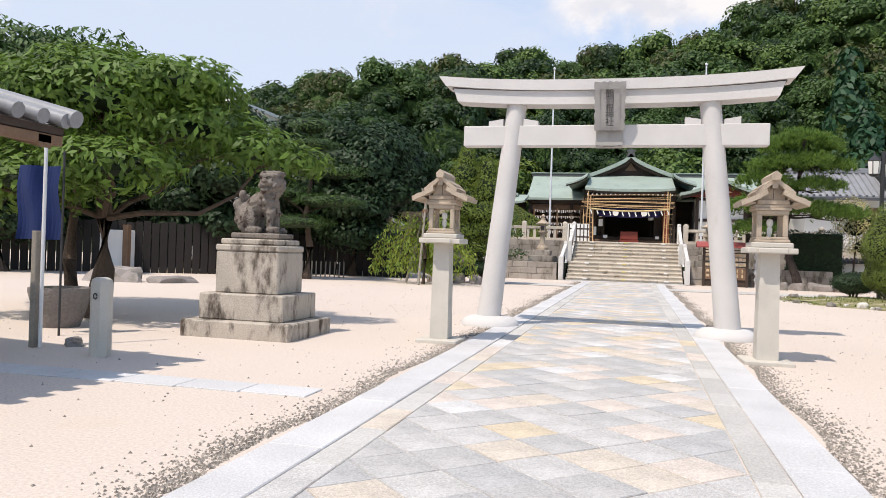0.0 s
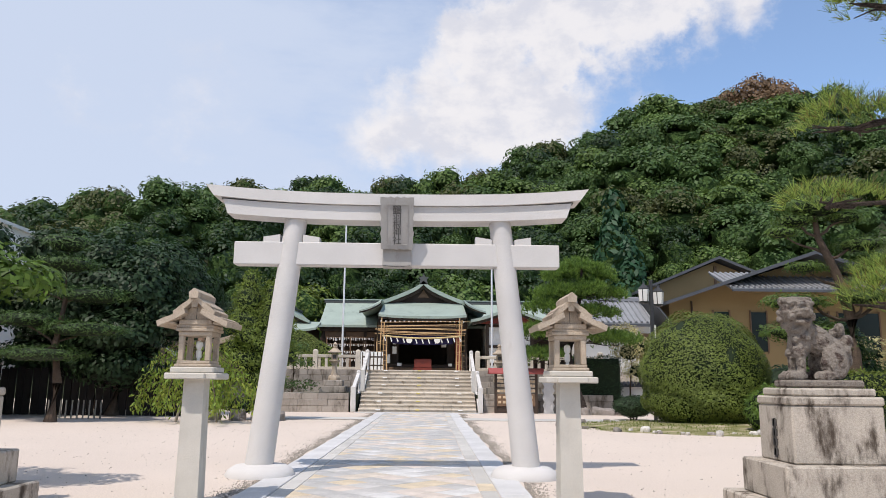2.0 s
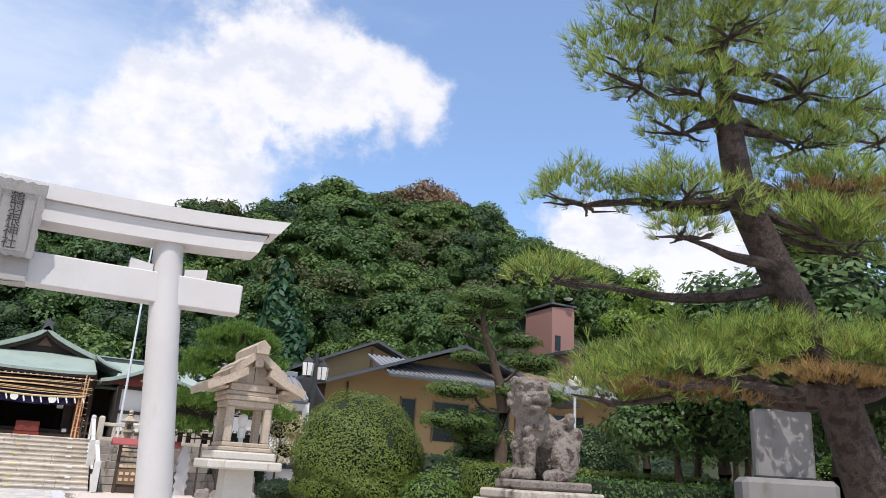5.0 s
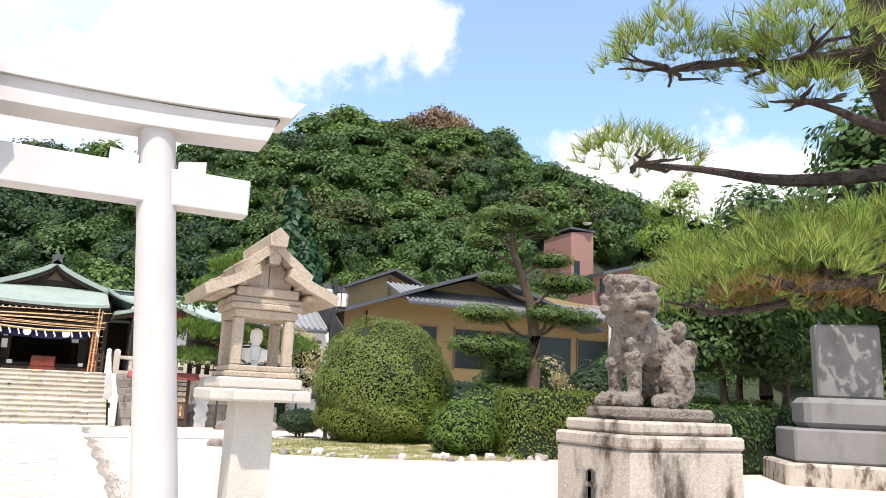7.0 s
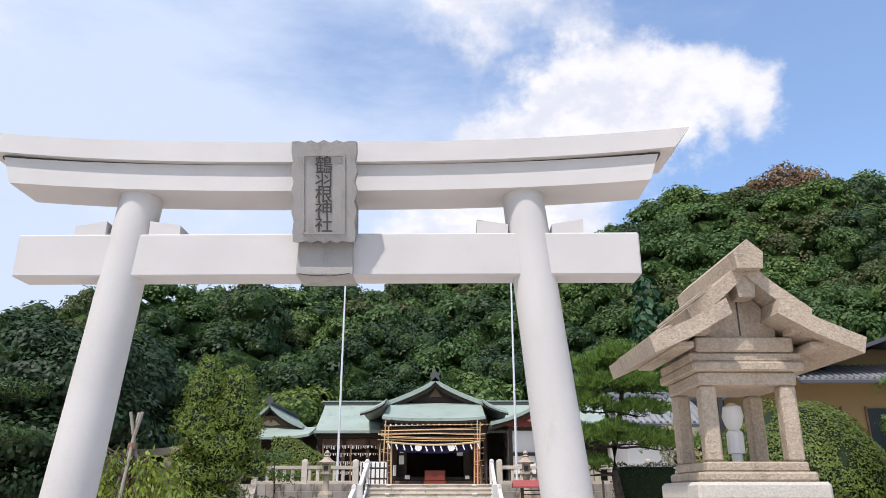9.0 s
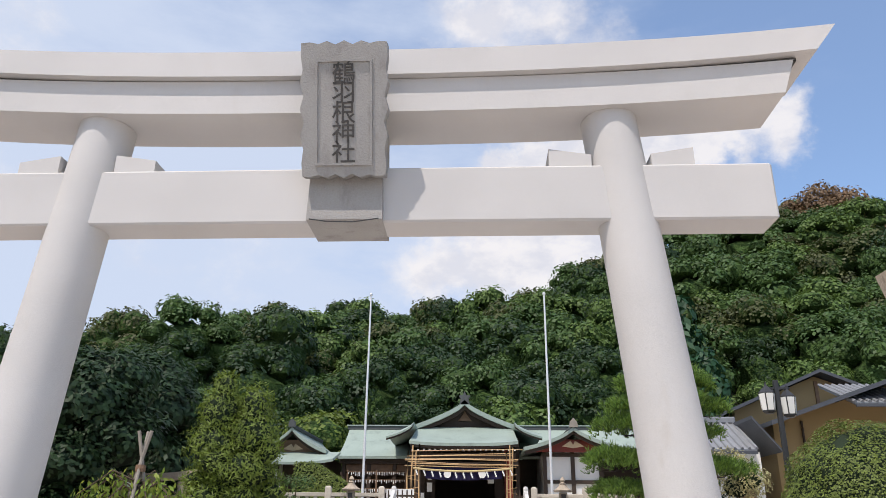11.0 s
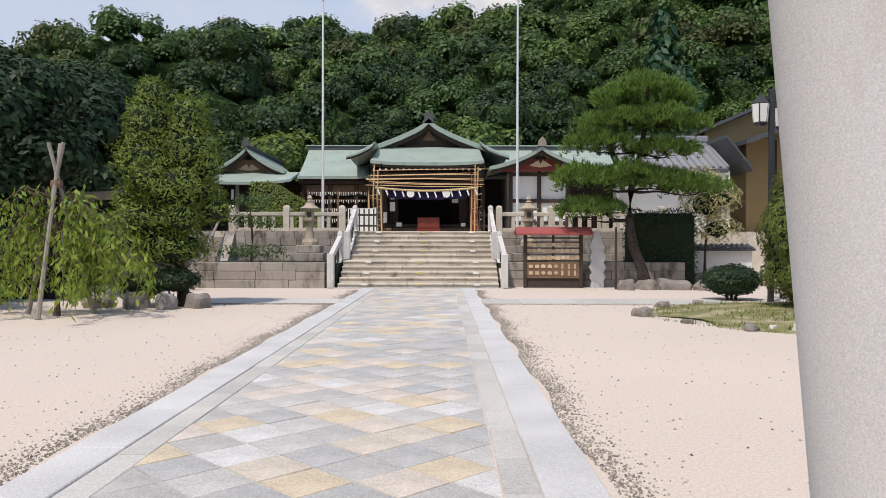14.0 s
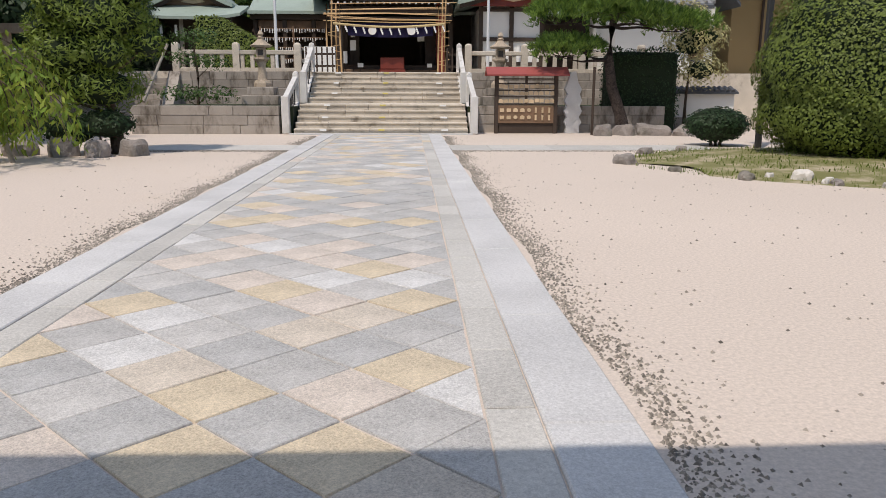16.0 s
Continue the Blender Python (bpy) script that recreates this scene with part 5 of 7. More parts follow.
for row, z in enumerate((0.44, 0.66)):
    for k in range(8):
        sh = shapes[(1, 1, 0, 0, 2, 3, 3, 3)[k]] if row else shapes[(1, 1, 2, 0, 2, 3, 3, 3)[k]]
        part("plaque", Geo().prism(sh, -0.075, -0.055, "y", pose(-0.75 + k * 0.21, 0, z)), EMA, em)
for row, z in enumerate((0.93, 1.16, 1.36)):
    for k in range(11):
        part("hung_plaque", Geo().prism(shapes[r.randrange(2)], -0.05, -0.035, "y", pose(-0.8 + k * 0.16 + r.uniform(-0.02, 0.02), 0, z + r.uniform(0, 0.03), 0, r.uniform(-8, 8), 0)), EMA, em)
t = thing("carved_stone", (5.95, 38.6, 0), 0, "jagged upright pale stone with carved edges", "stone")
part("shaft", Geo().prism([(-0.22, 0), (0.22, 0), (0.20, 0.2), (0.27, 0.35), (0.19, 0.5), (0.28, 0.68), (0.2, 0.85), (0.27, 1.02), (0.19, 1.2), (0.25, 1.36), (0.14, 1.55), (0.05, 1.9), (-0.1, 1.88), (-0.2, 1.55), (-0.27, 1.36), (-0.18, 1.2), (-0.27, 1.02), (-0.2, 0.85), (-0.28, 0.68), (-0.19, 0.5), (-0.26, 0.35), (-0.2, 0.2)], -0.1, 0.12), CURB, t)
t = thing("sign_post", (6.35, 37.6, 0), 0, "thin dark wooden post standing beside the stone", "post")
part("shaft", Geo().box(-0.035, 0.035, -0.035, 0.035, 0, 2.0, 0.006), DARKWOOD, t)

# ---- small stone torii and west clutter ----
t = thing("small_torii", (-9.6, 35.5, 0), 0, "old stone torii half hidden behind garden trees", "torii")
for s in (-1, 1):
    part("pillar", Geo().tube([(s * 1.15, 0, 0), (s * 1.02, 0, 2.7)], [0.17, 0.15], 14), LANTERN, t, smooth=True)
part("lintel", bowed(1.95, 1.85, 2.72, 2.95, 0.28, 0.36), LANTERN, t)
part("tie_beam", Geo().box(-1.6, 1.6, -0.1, 0.1, 2.05, 2.3, 0.01), LANTERN, t)
part("strut", Geo().box(-0.14, 0.14, -0.1, 0.1, 2.3, 2.73, 0.01), LANTERN, t)
t = thing("small_shrine", (-12.6, 38.5, 0), 0, "small dark side shrine with a green copper roof", "shrine")
part("body", Geo().box(-1.3, 1.3, 0, 2.5, 0, 2.5, 0.02), DARKWOOD, t)
for s in (-1, 1):
    part("roof", Geo().grid(lambda u, v: (s * 2.0 * u, -0.7 + 4 * v, 3.55 - 1.15 * (1.3 * u - 0.3 * u * u)), 8, 1, 0.12), COPPER, t, smooth=True)
bk = thing("dark_fence", (0, 0, 0), 0, "dark board fence under the trees", "fence")
for k in range(44):
    x = -22 + k * 0.3
    part("board", Geo().box(x, x + 0.27, 33.0 + 0.02 * (k % 2), 33.05 + 0.02 * (k % 2), 0, 1.7 + 0.04 * (k % 3), 0.006), SHADEWOOD, bk)
bk2 = thing("board_fence", (-27.5, 21.5, 0), 31, "tall board fence, near black for the shade of trees", "fence")
for k in range(52):
    part("board", Geo().box(k * 0.3, k * 0.3 + 0.27, 0.02 * (k % 2), 0.05 + 0.02 * (k % 2), 0, 1.9 + 0.04 * (k % 3), 0.006), SHADEWOOD, bk2)
for k in range(10):
    x = -12.6 + k * 0.2
    t = thing("low_stake", (x, 30.6, 0), 0, "short pale wooden stake stuck in the ground", "stake", "row of stakes")
    part("stick", Geo().tube([(0, 0, 0), (0.01 * (k % 3), 0, 0.62)], [0.03, 0.025], 6), GREYWOOD, t)
t = thing("white_shed", (-18.6, 26.6, 0), 0, "small white plastered shed under the trees", "shed")
part("wall", Geo().box(-0.6, 0.6, 0, 1.5, 0, 1.6, 0.02), PLASTER, t)
part("door_post", Geo().box(0.62, 0.85, -0.1, 0.1, 0, 1.8, 0.01), BROWNWOOD, t)
apt = thing("apartment_block", (-36, 55, 0), 0, "white apartment block with balconies behind the trees", "building")
part("wall", Geo().box(-6, 6, 0, 10, 0, 12.1), PLASTER, apt)
for f in range(3):
    z = 3.5 + f * 3.1
    bal = part("balcony", Geo().box(-5.5, 5.9, -1.3, 0, z - 0.15, z + 0.1), PLASTER, apt)
    part("window", Geo().box(-5, 5.4, -0.03, -0.001, z + 0.12, z + 2.2), DARKGLASS, bal)
    g = Geo()
    for k in range(58):
        g.box(-5.4 + k * 0.195, -5.37 + k * 0.195, -1.28, -1.25, z + 0.1, z + 1.1)
    g.box(-5.5, 5.9, -1.3, -1.24, z + 1.1, z + 1.16)
    part("railing", g, BLACKMETAL, bal)
part("roof_slab", Geo().box(-6.3, 6.3, -1.5, 10, 12.1, 12.35), PLASTER, apt)

# ---- east garden ----
g = Geo()


def mound(u, v):
    a = u * 2 * math.pi
    rr = (1 - v) * (1 + 0.10 * math.sin(3 * a + 1) + 0.06 * math.sin(7 * a))
    return (10.3 + rr * 5.6 * math.cos(a), 28.6 + rr * 4.3 * math.sin(a), -0.02 + 0.20 * (1 - rr ** 2) if rr < 1 else -0.03)


g.grid(mound, 60, 10)
solid("grass_bed", g, GRASS, "thin mossy grass bed with bare patches", "grass", "structure", smooth=True)


def clipped(name, at, blobs, label, leafmat, per=420, ln=0.055, wd=0.04, category="hedge", group=""):
    """A clipped shrub: a skin of small leaves over a body coloured as inner shade."""
    t = thing(name, at, 0, label, category, group)
    lv = part("leaves", quads("leaves", blob_leaves(blobs, per, ln, wd, 0.0, 0.08, 0.8, 0.34), [leafmat]), None, t)
    part("inner_leaves", core_geo(blobs, 0.95, 0.03), INNER_SHADE, lv)
    for k in range(3):
        part("stem", Geo().tube([(0.1 * k - 0.1, 0, 0), (0.2 * k - 0.2, 0, 0.5)], [0.04, 0.03], 6), BARK, t)
    return t


clipped("domed_hedge", (9.7, 29.3, 0), [(0, 0, 1.75, 2.12, 2.0, 2.06), (0, 0, 0.95, 2.05, 1.95, 1.1)], "large clipped dome-shaped green hedge on the grass bed", L_HEDGE, 850, 0.06, 0.04)
clipped("round_bush", (8.35, 33.2, 0), [(0, 0, 0.52, 0.78, 0.65, 0.42)], "small round clipped bush with dark leaves", L_DARK, 420, 0.07, 0.05, "bush")
clipped("bright_bush", (10.55, 25.7, 0), [(0, 0, 0.72, 0.92, 0.75, 0.72), (0.45, 0.2, 0.6, 0.6, 0.5, 0.6), (-0.4, 0.1, 0.6, 0.6, 0.5, 0.55)], "low bright green bush at the edge of the bed", L_BRIGHT, 420, 0.09, 0.05, "bush")
clipped("layered_bush", (12.2, 27.0, 0), [(0, 0, 1.05, 1.15, 0.9, 0.95)], "rounded green bush between the hedges", L_FRESH, 300, 0.07, 0.05, "bush")


def block_hedge(name, x0, x1, y0, y1, h, label, leafmat, per=360, ln=0.07, wd=0.045, z0=0.0):
    """A hedge clipped square, its faces covered with small leaves."""
    t = thing(name, ((x0 + x1) / 2, (y0 + y1) / 2, z0), 0, label, "hedge")
    w, d = (x1 - x0) / 2, (y1 - y0) / 2
    out = []
    for ax, s, area in ((0, -1, d * 2 * h), (0, 1, d * 2 * h), (1, -1, w * 2 * h), (1, 1, w * 2 * h), (2, 1, 4 * w * d)):
        n = int(area * per)
        p = np.stack([RNG.uniform(-w, w, n), RNG.uniform(-d, d, n), RNG.uniform(0.05, h, n)], 1)
        p[:, ax] = (s * (w, d, h)[ax]) if ax < 2 else h
        p += RNG.normal(0, 0.035, (n, 3))
        p += 0.05 * np.sin(p[:, [1, 2, 0]] * 4.3)
        nr = np.zeros((n, 3))
        nr[:, ax] = s
        nr[:, 2] += 0.3
        nr /= np.linalg.norm(nr, axis=1, keepdims=True)
        out.append(leaf_quads(p, nr, ln, wd))
    lv = part("leaves", quads("leaves", np.concatenate(out), [leafmat]), None, t)
    part("inner_leaves", Geo().box(-w * 0.96, w * 0.96, -d * 0.96, d * 0.96, 0, h * 0.97, min(w, d) * 0.15), INNER_SHADE, lv)
    return t


block_hedge("tall_hedge", 7.3, 9.5, 39.2, 40.6, 2.6, "tall dark square-clipped hedge behind the pine", L_DARK, 300)
block_hedge("low_hedge", 11.5, 21.5, 24.9, 25.9, 1.75, "long low clipped hedge along the garden bed", L_HEDGE, 560)
block_hedge("back_hedge", 12.5, 30, 21.0, 22.3, 1.5, "green clipped hedge behind the monument", L_MID, 160, 0.1, 0.06)
hs = thing("sloping_hedge", (0, 0, TZ), 0, "clipped hedge with a sloping top on the terrace", "hedge")
n = 5200
u, v = RNG.random(n), RNG.random(n)
px = -7.4 + 3.0 * u
top = 2.1 - 1.25 * np.clip((u - 0.28) / 0.72, 0, 1)
side = RNG.random(n) < 0.65
p = np.stack([px, np.where(side, 45.2, 45.2 + v * 1.2), np.where(side, v * top, top)], 1) + RNG.normal(0, 0.03, (n, 3))
nr = np.where(side[:, None], np.array([[0, -1, 0.3]]), np.array([[0.3, 0, 1.0]]))
part("leaves", quads("leaves", leaf_quads(p, nr / np.linalg.norm(nr, axis=1, keepdims=True), 0.09, 0.06), [L_HEDGE]), None, hs)
part("inner_leaves", Geo().prism([(-7.37, 0), (-4.42, 0), (-4.42, 0.82), (-6.55, 2.05), (-7.37, 2.05)], 45.23, 46.4), INNER_SHADE, hs)

# white boundary wall with tile coping
bw = thing("boundary_wall", (0, 0, 0), 0, "white plastered garden wall with dark tile coping", "wall", kind="structure")
part("wall", Geo().box(9.4, 12.1, 40.9, 41.15, 0.0, 1.22, 0.01), PLASTER, bw)
part("footing", Geo().box(9.4, 12.1, 40.8, 41.2, -0.02, 0.42, 0.01), WALLSTONE, bw)
for k in range(14):
    part("coping_tile", Geo().tube([(9.5 + 0.19 * k, 40.72, 1.30), (9.5 + 0.19 * k, 41.03, 1.42), (9.5 + 0.19 * k, 41.34, 1.30)], [0.075, 0.08, 0.075], 8), DARKTILE, bw, smooth=True)
part("coping", Geo().prism([(40.7, 1.22), (41.35, 1.22), (41.35, 1.28), (41.03, 1.40), (40.7, 1.28)], 9.4, 12.15, "x"), DARKTILE, bw)

lp = thing("lamp_post", (8.85, 32.0, 0), 0, "dark garden lamp post with two square frosted lanterns", "street lamp")
part("pole", Geo().box(-0.06, 0.06, -0.06, 0.06, 0, 5.25, 0.01), BLACKMETAL, lp)
part("arm", Geo().box(-0.35, 0.35, -0.03, 0.03, 5.0, 5.06, 0.006), BLACKMETAL, lp)
for s, z in ((-1, 4.35), (1, 4.25)):
    hd = part("lantern_head", Geo().lathe([(0.10, z), (0.17, z + 0.05), (0.22, z + 0.56), (0.05, z + 0.74), (0.02, z + 0.8)], 6, (s * 0.27, 0, 0)).box(s * 0.27 - 0.015, s * 0.27 + 0.015, -0.015, 0.015, z + 0.78, z + 0.86), BLACKMETAL, lp)
    for k in range(6):
        a = 2 * math.pi * (k + 0.5) / 6
        m = Matrix.Translation((s * 0.27, 0, z)) @ Euler((0, 0, a)).to_matrix().to_4x4()
        part("pane", Geo().add([(0.162, -0.07, 0.09), (0.162, 0.07, 0.09), (0.197, 0.09, 0.53), (0.197, -0.09, 0.53), (0.15, -0.07, 0.09), (0.15, 0.07, 0.09), (0.185, 0.09, 0.53), (0.185, -0.09, 0.53)],
                               [(0, 1, 2, 3), (7, 6, 5, 4), (0, 4, 5, 1), (1, 5, 6, 2), (2, 6, 7, 3), (3, 7, 4, 0)], m), FROST, hd)
gl = thing("globe_lamp", (16.4, 27.0, 0), 0, "slim garden lamp with a round glass globe", "street lamp")
part("pole", Geo().tube([(0, 0, 0), (0, 0, 4.42)], [0.05, 0.045], 10), METAL, gl)
part("globe", Geo().lathe([(0.06, 4.42), (0.2, 4.52), (0.24, 4.66), (0.19, 4.83), (0.06, 4.90)], 14), FROST, gl, smooth=True)

# monument
mo = thing("stone_monument", (16.4, 19.0, 0), -38, "tall grey stone monument slab on a stepped base", "monument")
part("base", Geo().box(-1.6, 1.6, -1.1, 1.1, -0.05, 0.45, 0.05), OLDSTONE, mo)
part("step", Geo().box(-1.35, 1.35, -0.85, 0.85, 0.453, 1.15, 0.05), MONUMENT, mo)
part("plinth", Geo().box(-1.05, 1.05, -0.6, 0.6, 1.153, 1.8, 0.12), MONUMENT, mo)
part("slab", Geo().box(-0.66, 0.66, -0.22, 0.22, 1.803, 3.4, 0.05), MONUMENT, mo)
r = random.Random(12)
for k in range(22):
    a = k / 22 * 2 * math.pi
    x, y = 10.3 + 5.3 * math.cos(a), 28.6 + 4.05 * math.sin(a)
    if y < 30.5 or x < 8:
        s = r.uniform(0.12, 0.3)
        rock((x + r.uniform(-0.2, 0.2), y + r.uniform(-0.2, 0.2), 0.0), s * 1.5, s, s * 0.6, 30 + k, "small weathered edging stone of the garden bed", "edging stones of the bed")
for k, (x, w) in enumerate(((7.35, 0.8), (8.2, 1.0), (9.2, 0.9), (6.6, 0.5))):
    rock((x, 37.6 - 0.1 * k, 0), w, 0.5, 0.3, 60 + k, "flat boulder at the foot of the pine", "boulders at the pine")
for k, (x, y, w, h) in enumerate(((-6.0, 30.3, 0.55, 0.36), (-5.3, 30.2, 0.45, 0.3), (-4.75, 30.5, 0.5, 0.3), (-7.0, 30.5, 0.6, 0.3))):
    rock((x, y, 0), w, 0.4, h, 70 + k, "dark boulder at the foot of the conifer", "boulders at the conifer")

# thin grass and pale stones on the bed
n = 9000
a, q = RNG.uniform(0, 6.283, n), np.sqrt(RNG.random(n)) * 0.97
gx, gy = 10.3 + 5.6 * q * np.cos(a), 28.6 + 4.3 * q * np.sin(a)
keep = np.sin(gx * 2.3 + 1) * np.cos(gy * 1.9) + 0.5 * np.sin(gx * 5.1 + gy * 4.3) > -0.25
gx, gy, q = gx[keep], gy[keep], q[keep]
p = np.stack([gx, gy, 0.20 * (1 - q ** 2) - 0.03], 1)
d = np.stack([RNG.normal(0, 0.35, len(p)), RNG.normal(0, 0.35, len(p)), np.ones(len(p))], 1) * RNG.uniform(0.03, 0.09, (len(p), 1))
w = np.stack([RNG.normal(0, 0.006, len(p)), RNG.normal(0, 0.006, len(p)), np.zeros(len(p))], 1)
tagged(new("grass_blades", quads("grass_blades", np.stack([p - w, p + w, p + d + w * 0.2, p + d - w * 0.2], 1), [L_HEDGE])), "short thin grass blades on the mossy bed", "grass", kind="stuff")
r = random.Random(77)
for k in range(26):
    x = r.uniform(6.2, 13.5)
    y = 28.6 - 4.3 * math.sqrt(max(0.05, 1 - ((x - 10.3) / 5.6) ** 2)) + r.uniform(0.1, 0.9)
    s = r.uniform(0.08, 0.2)
    ob = rock((x, y, 0.0), s * 1.5, s, s * 0.8, 100 + k, "small pale stone lying on the grass bed", "pale stones on the bed")
    ob.data.materials[0] = PEBBLE

# ---- houses ----
def tiled(parent, x0, x1, y0, z0, y1, z1, step=0.32, name="roof"):
    """A tiled slope from the eave (y0, z0) up to (y1, z1), with rolls."""
    rf = part(name, Geo().prism([(y0, z0), (y1, z1), (y1, z1 - 0.14), (y0, z0 - 0.14)], x0, x1, "x"), TILE, parent)
    n = int((x1 - x0) / step)
    for k in range(n + 1):
        x = x0 + (x1 - x0) * k / n
        part("tile_roll", Geo().tube([(x, y0 - 0.03, z0 + 0.02), (x, y1, z1 + 0.02)], [0.07, 0.07], 6), TILE, rf)
    part("gutter", Geo().box(x0, x1, y0 - 0.09, y0 - 0.01, z0 - 0.22, z0 - 0.08), DARKTILE, rf)


h1 = thing("tan_house", (0, 0, 0), 0, "tan rendered house with grey tiled roofs and dark windows", "house")
part("wall", Geo().prism([(14.6, -0.1), (36, -0.1), (36, 7.6), (22.4, 8.6), (14.6, 6.1)], 47.6, 60), TANWALL, h1)
for s, (xa, za, xb, zb) in enumerate(((13.7, 5.95, 22.4, 8.95), (22.4, 8.95, 31, 6.2))):
    part("gable_roof", Geo().prism([(xa, za), (xb, zb), (xb, zb - 0.2), (xa, za - 0.2)], 45.3, 60.5), DARKTILE, h1)
tiled(h1, 17.4, 37, 45.2, 6.75, 48.4, 8.05)
for x in (17.2, 19.4, 21.6, 24.6, 27.6, 30.6):
    w = part("window", Geo().box(x, x + (0.9 if x < 20 else 2.4), 47.54, 47.59, 3.3, 5.6), DARKGLASS, h1)
    for q in (x - 0.08, x + (0.9 if x < 20 else 2.4)):
        part("jamb", Geo().box(q, q + 0.08, 47.5, 47.598, 3.2, 5.7), BROWNWOOD, w)
part("downpipe", Geo().tube([(15.9, 47.5, 6.2), (15.9, 47.5, 0)], [0.06, 0.06], 8), DARKWOOD, h1)
h2 = thing("rear_house", (0, 0, 0), 0, "tan house with a wide low gable behind the tiled house", "house")
part("wall", Geo().prism([(16.4, -0.1), (26, -0.1), (26, 8.6), (21.5, 10.3), (16.4, 8.2)], 58, 66), TANWALL, h2)
for xa, za, xb, zb in ((15.3, 7.95, 21.5, 10.6), (21.5, 10.6, 26.5, 8.6)):
    part("roof", Geo().prism([(xa, za), (xb, zb), (xb, zb - 0.2), (xa, za - 0.2)], 57, 66.5), DARKTILE, h2)
part("post", Geo().box(21.4, 21.6, 57.9, 57.99, 6, 10), BROWNWOOD, h2)
h3 = thing("white_annex", (0, 0, 0), 0, "white annex with a grey tiled hipped roof", "house")
part("wall", Geo().box(9.3, 13.4, 46.4, 51, -0.1, 4.7), PLASTER, h3)
tiled(h3, 8.6, 13.0, 45.6, 4.75, 48.4, 6.25, 0.3)
part("verge", Geo().prism([(12.95, 6.2), (14.1, 4.75), (14.1, 4.62), (12.95, 6.05)], 45.6, 51, "y"), DARKTILE, h3)
part("ridge", Geo().box(8.6, 13.1, 48.2, 48.6, 6.2, 6.5, 0.04), TILE, h3)
part("window", Geo().box(12.4, 13.0, 46.34, 46.39, 2.6, 4.2), BROWNWOOD, h3)
tw = thing("pink_tower", (0, 0, 0), 0, "pink rendered stair tower with a white dish aerial", "building")
part("wall", Geo().prism([(46.6, 0), (49.5, 0), (49.5, 19.5), (46.6, 19.2)], 70, 75), PINKWALL, tw)
part("roof_edge", Geo().box(46.4, 49.7, 69.8, 75.2, 19.5, 19.7), DARKTILE, tw)
part("window", Geo().box(47.0, 47.7, 69.94, 69.99, 14.6, 16.2), DARKGLASS, tw)
part("dish", Geo().lathe([(0.05, 0), (0.35, 0.08), (0.5, 0.2), (0.52, 0.24)], 16, (48.4, 69.6, 20.1)), FROST, tw)
part("mast", Geo().tube([(47.2, 71, 19.6), (47.2, 71, 22.3)], [0.05, 0.03], 6), BLACKMETAL, tw)
h4 = thing("pink_flats", (0, 0, 0), 0, "pink flats with long balconies and a sloping roof", "building")
part("wall", Geo().prism([(46.3, -0.1), (56, -0.1), (56, 16.5), (46.3, 13.85)], 66, 74), PINKWALL, h4)
for z in (8.3, 11.2):
    bal = part("balcony", Geo().box(47, 56, 64.8, 66, z, z + 1.1), PINKWALL, h4)
    part("opening", Geo().box(47.2, 55.8, 65.93, 65.99, z + 1.15, z + 2.6), DARKGLASS, bal)
part("roof", Geo().prism([(46, 14.1), (57, 17.2), (57, 16.8), (46, 13.8)], 64, 75), DARKTILE, h4)

# ---- trees ----
def pine(name, at, trunk, r0, pads, label, per=260, ln=0.13, wide=0.012, mats=None, needles=9, seed=1, fronds=True):
    """A trained pine: crooked trunk, bare limbs, flat pads of needle tufts."""
    t = thing(name, at, 0, label, "pine tree")
    n = len(trunk)
    part("trunk", Geo().tube(trunk, [r0 * (1 - 0.75 * i / (n - 1)) * (1.2 if i == 0 else 1) for i in range(n)], 14), PINEBARK, t, smooth=True)
    for j, pd in enumerate(pads):
        c = Vector(pd[:3]) - Vector((0, 0, pd[5] * 0.55))
        k = min(range(n), key=lambda i: abs(trunk[i][2] - c.z + 0.06 * (c - Vector(trunk[i])).xy.length))
        s = Vector(trunk[k])
        rr = r0 * 0.36 * (1 - 0.5 * k / n)
        lm = part("limb", Geo().tube(bend(s, c, 12, 0.10, seed * 31 + j), [rr * (1 - 0.065 * i) for i in range(13)], 7), PINEBARK, t, smooth=True)
        rr2 = random.Random(j + seed)
        for q in range(6):
            a = rr2.uniform(0, 6.28)
            e = c + Vector((pd[3] * 0.75 * math.cos(a), pd[4] * 0.75 * math.sin(a), pd[5] * 0.2))
            part("twig", Geo().tube(bend(c, e, 4, 0.12, q + j), [rr * 0.3, rr * 0.26, rr * 0.2, rr * 0.15, rr * 0.08], 5), PINEBARK, lm)
    q = needle_pads(pads, per, ln, needles, wide)
    ms = mats or [NEEDLE, NEEDLE_D]
    part("needles", quads("needles", q, ms, RNG.choice(len(ms), len(q), p=(0.62, 0.38) if len(ms) == 2 else (0.6, 0.3, 0.1))), None, t)
    return t


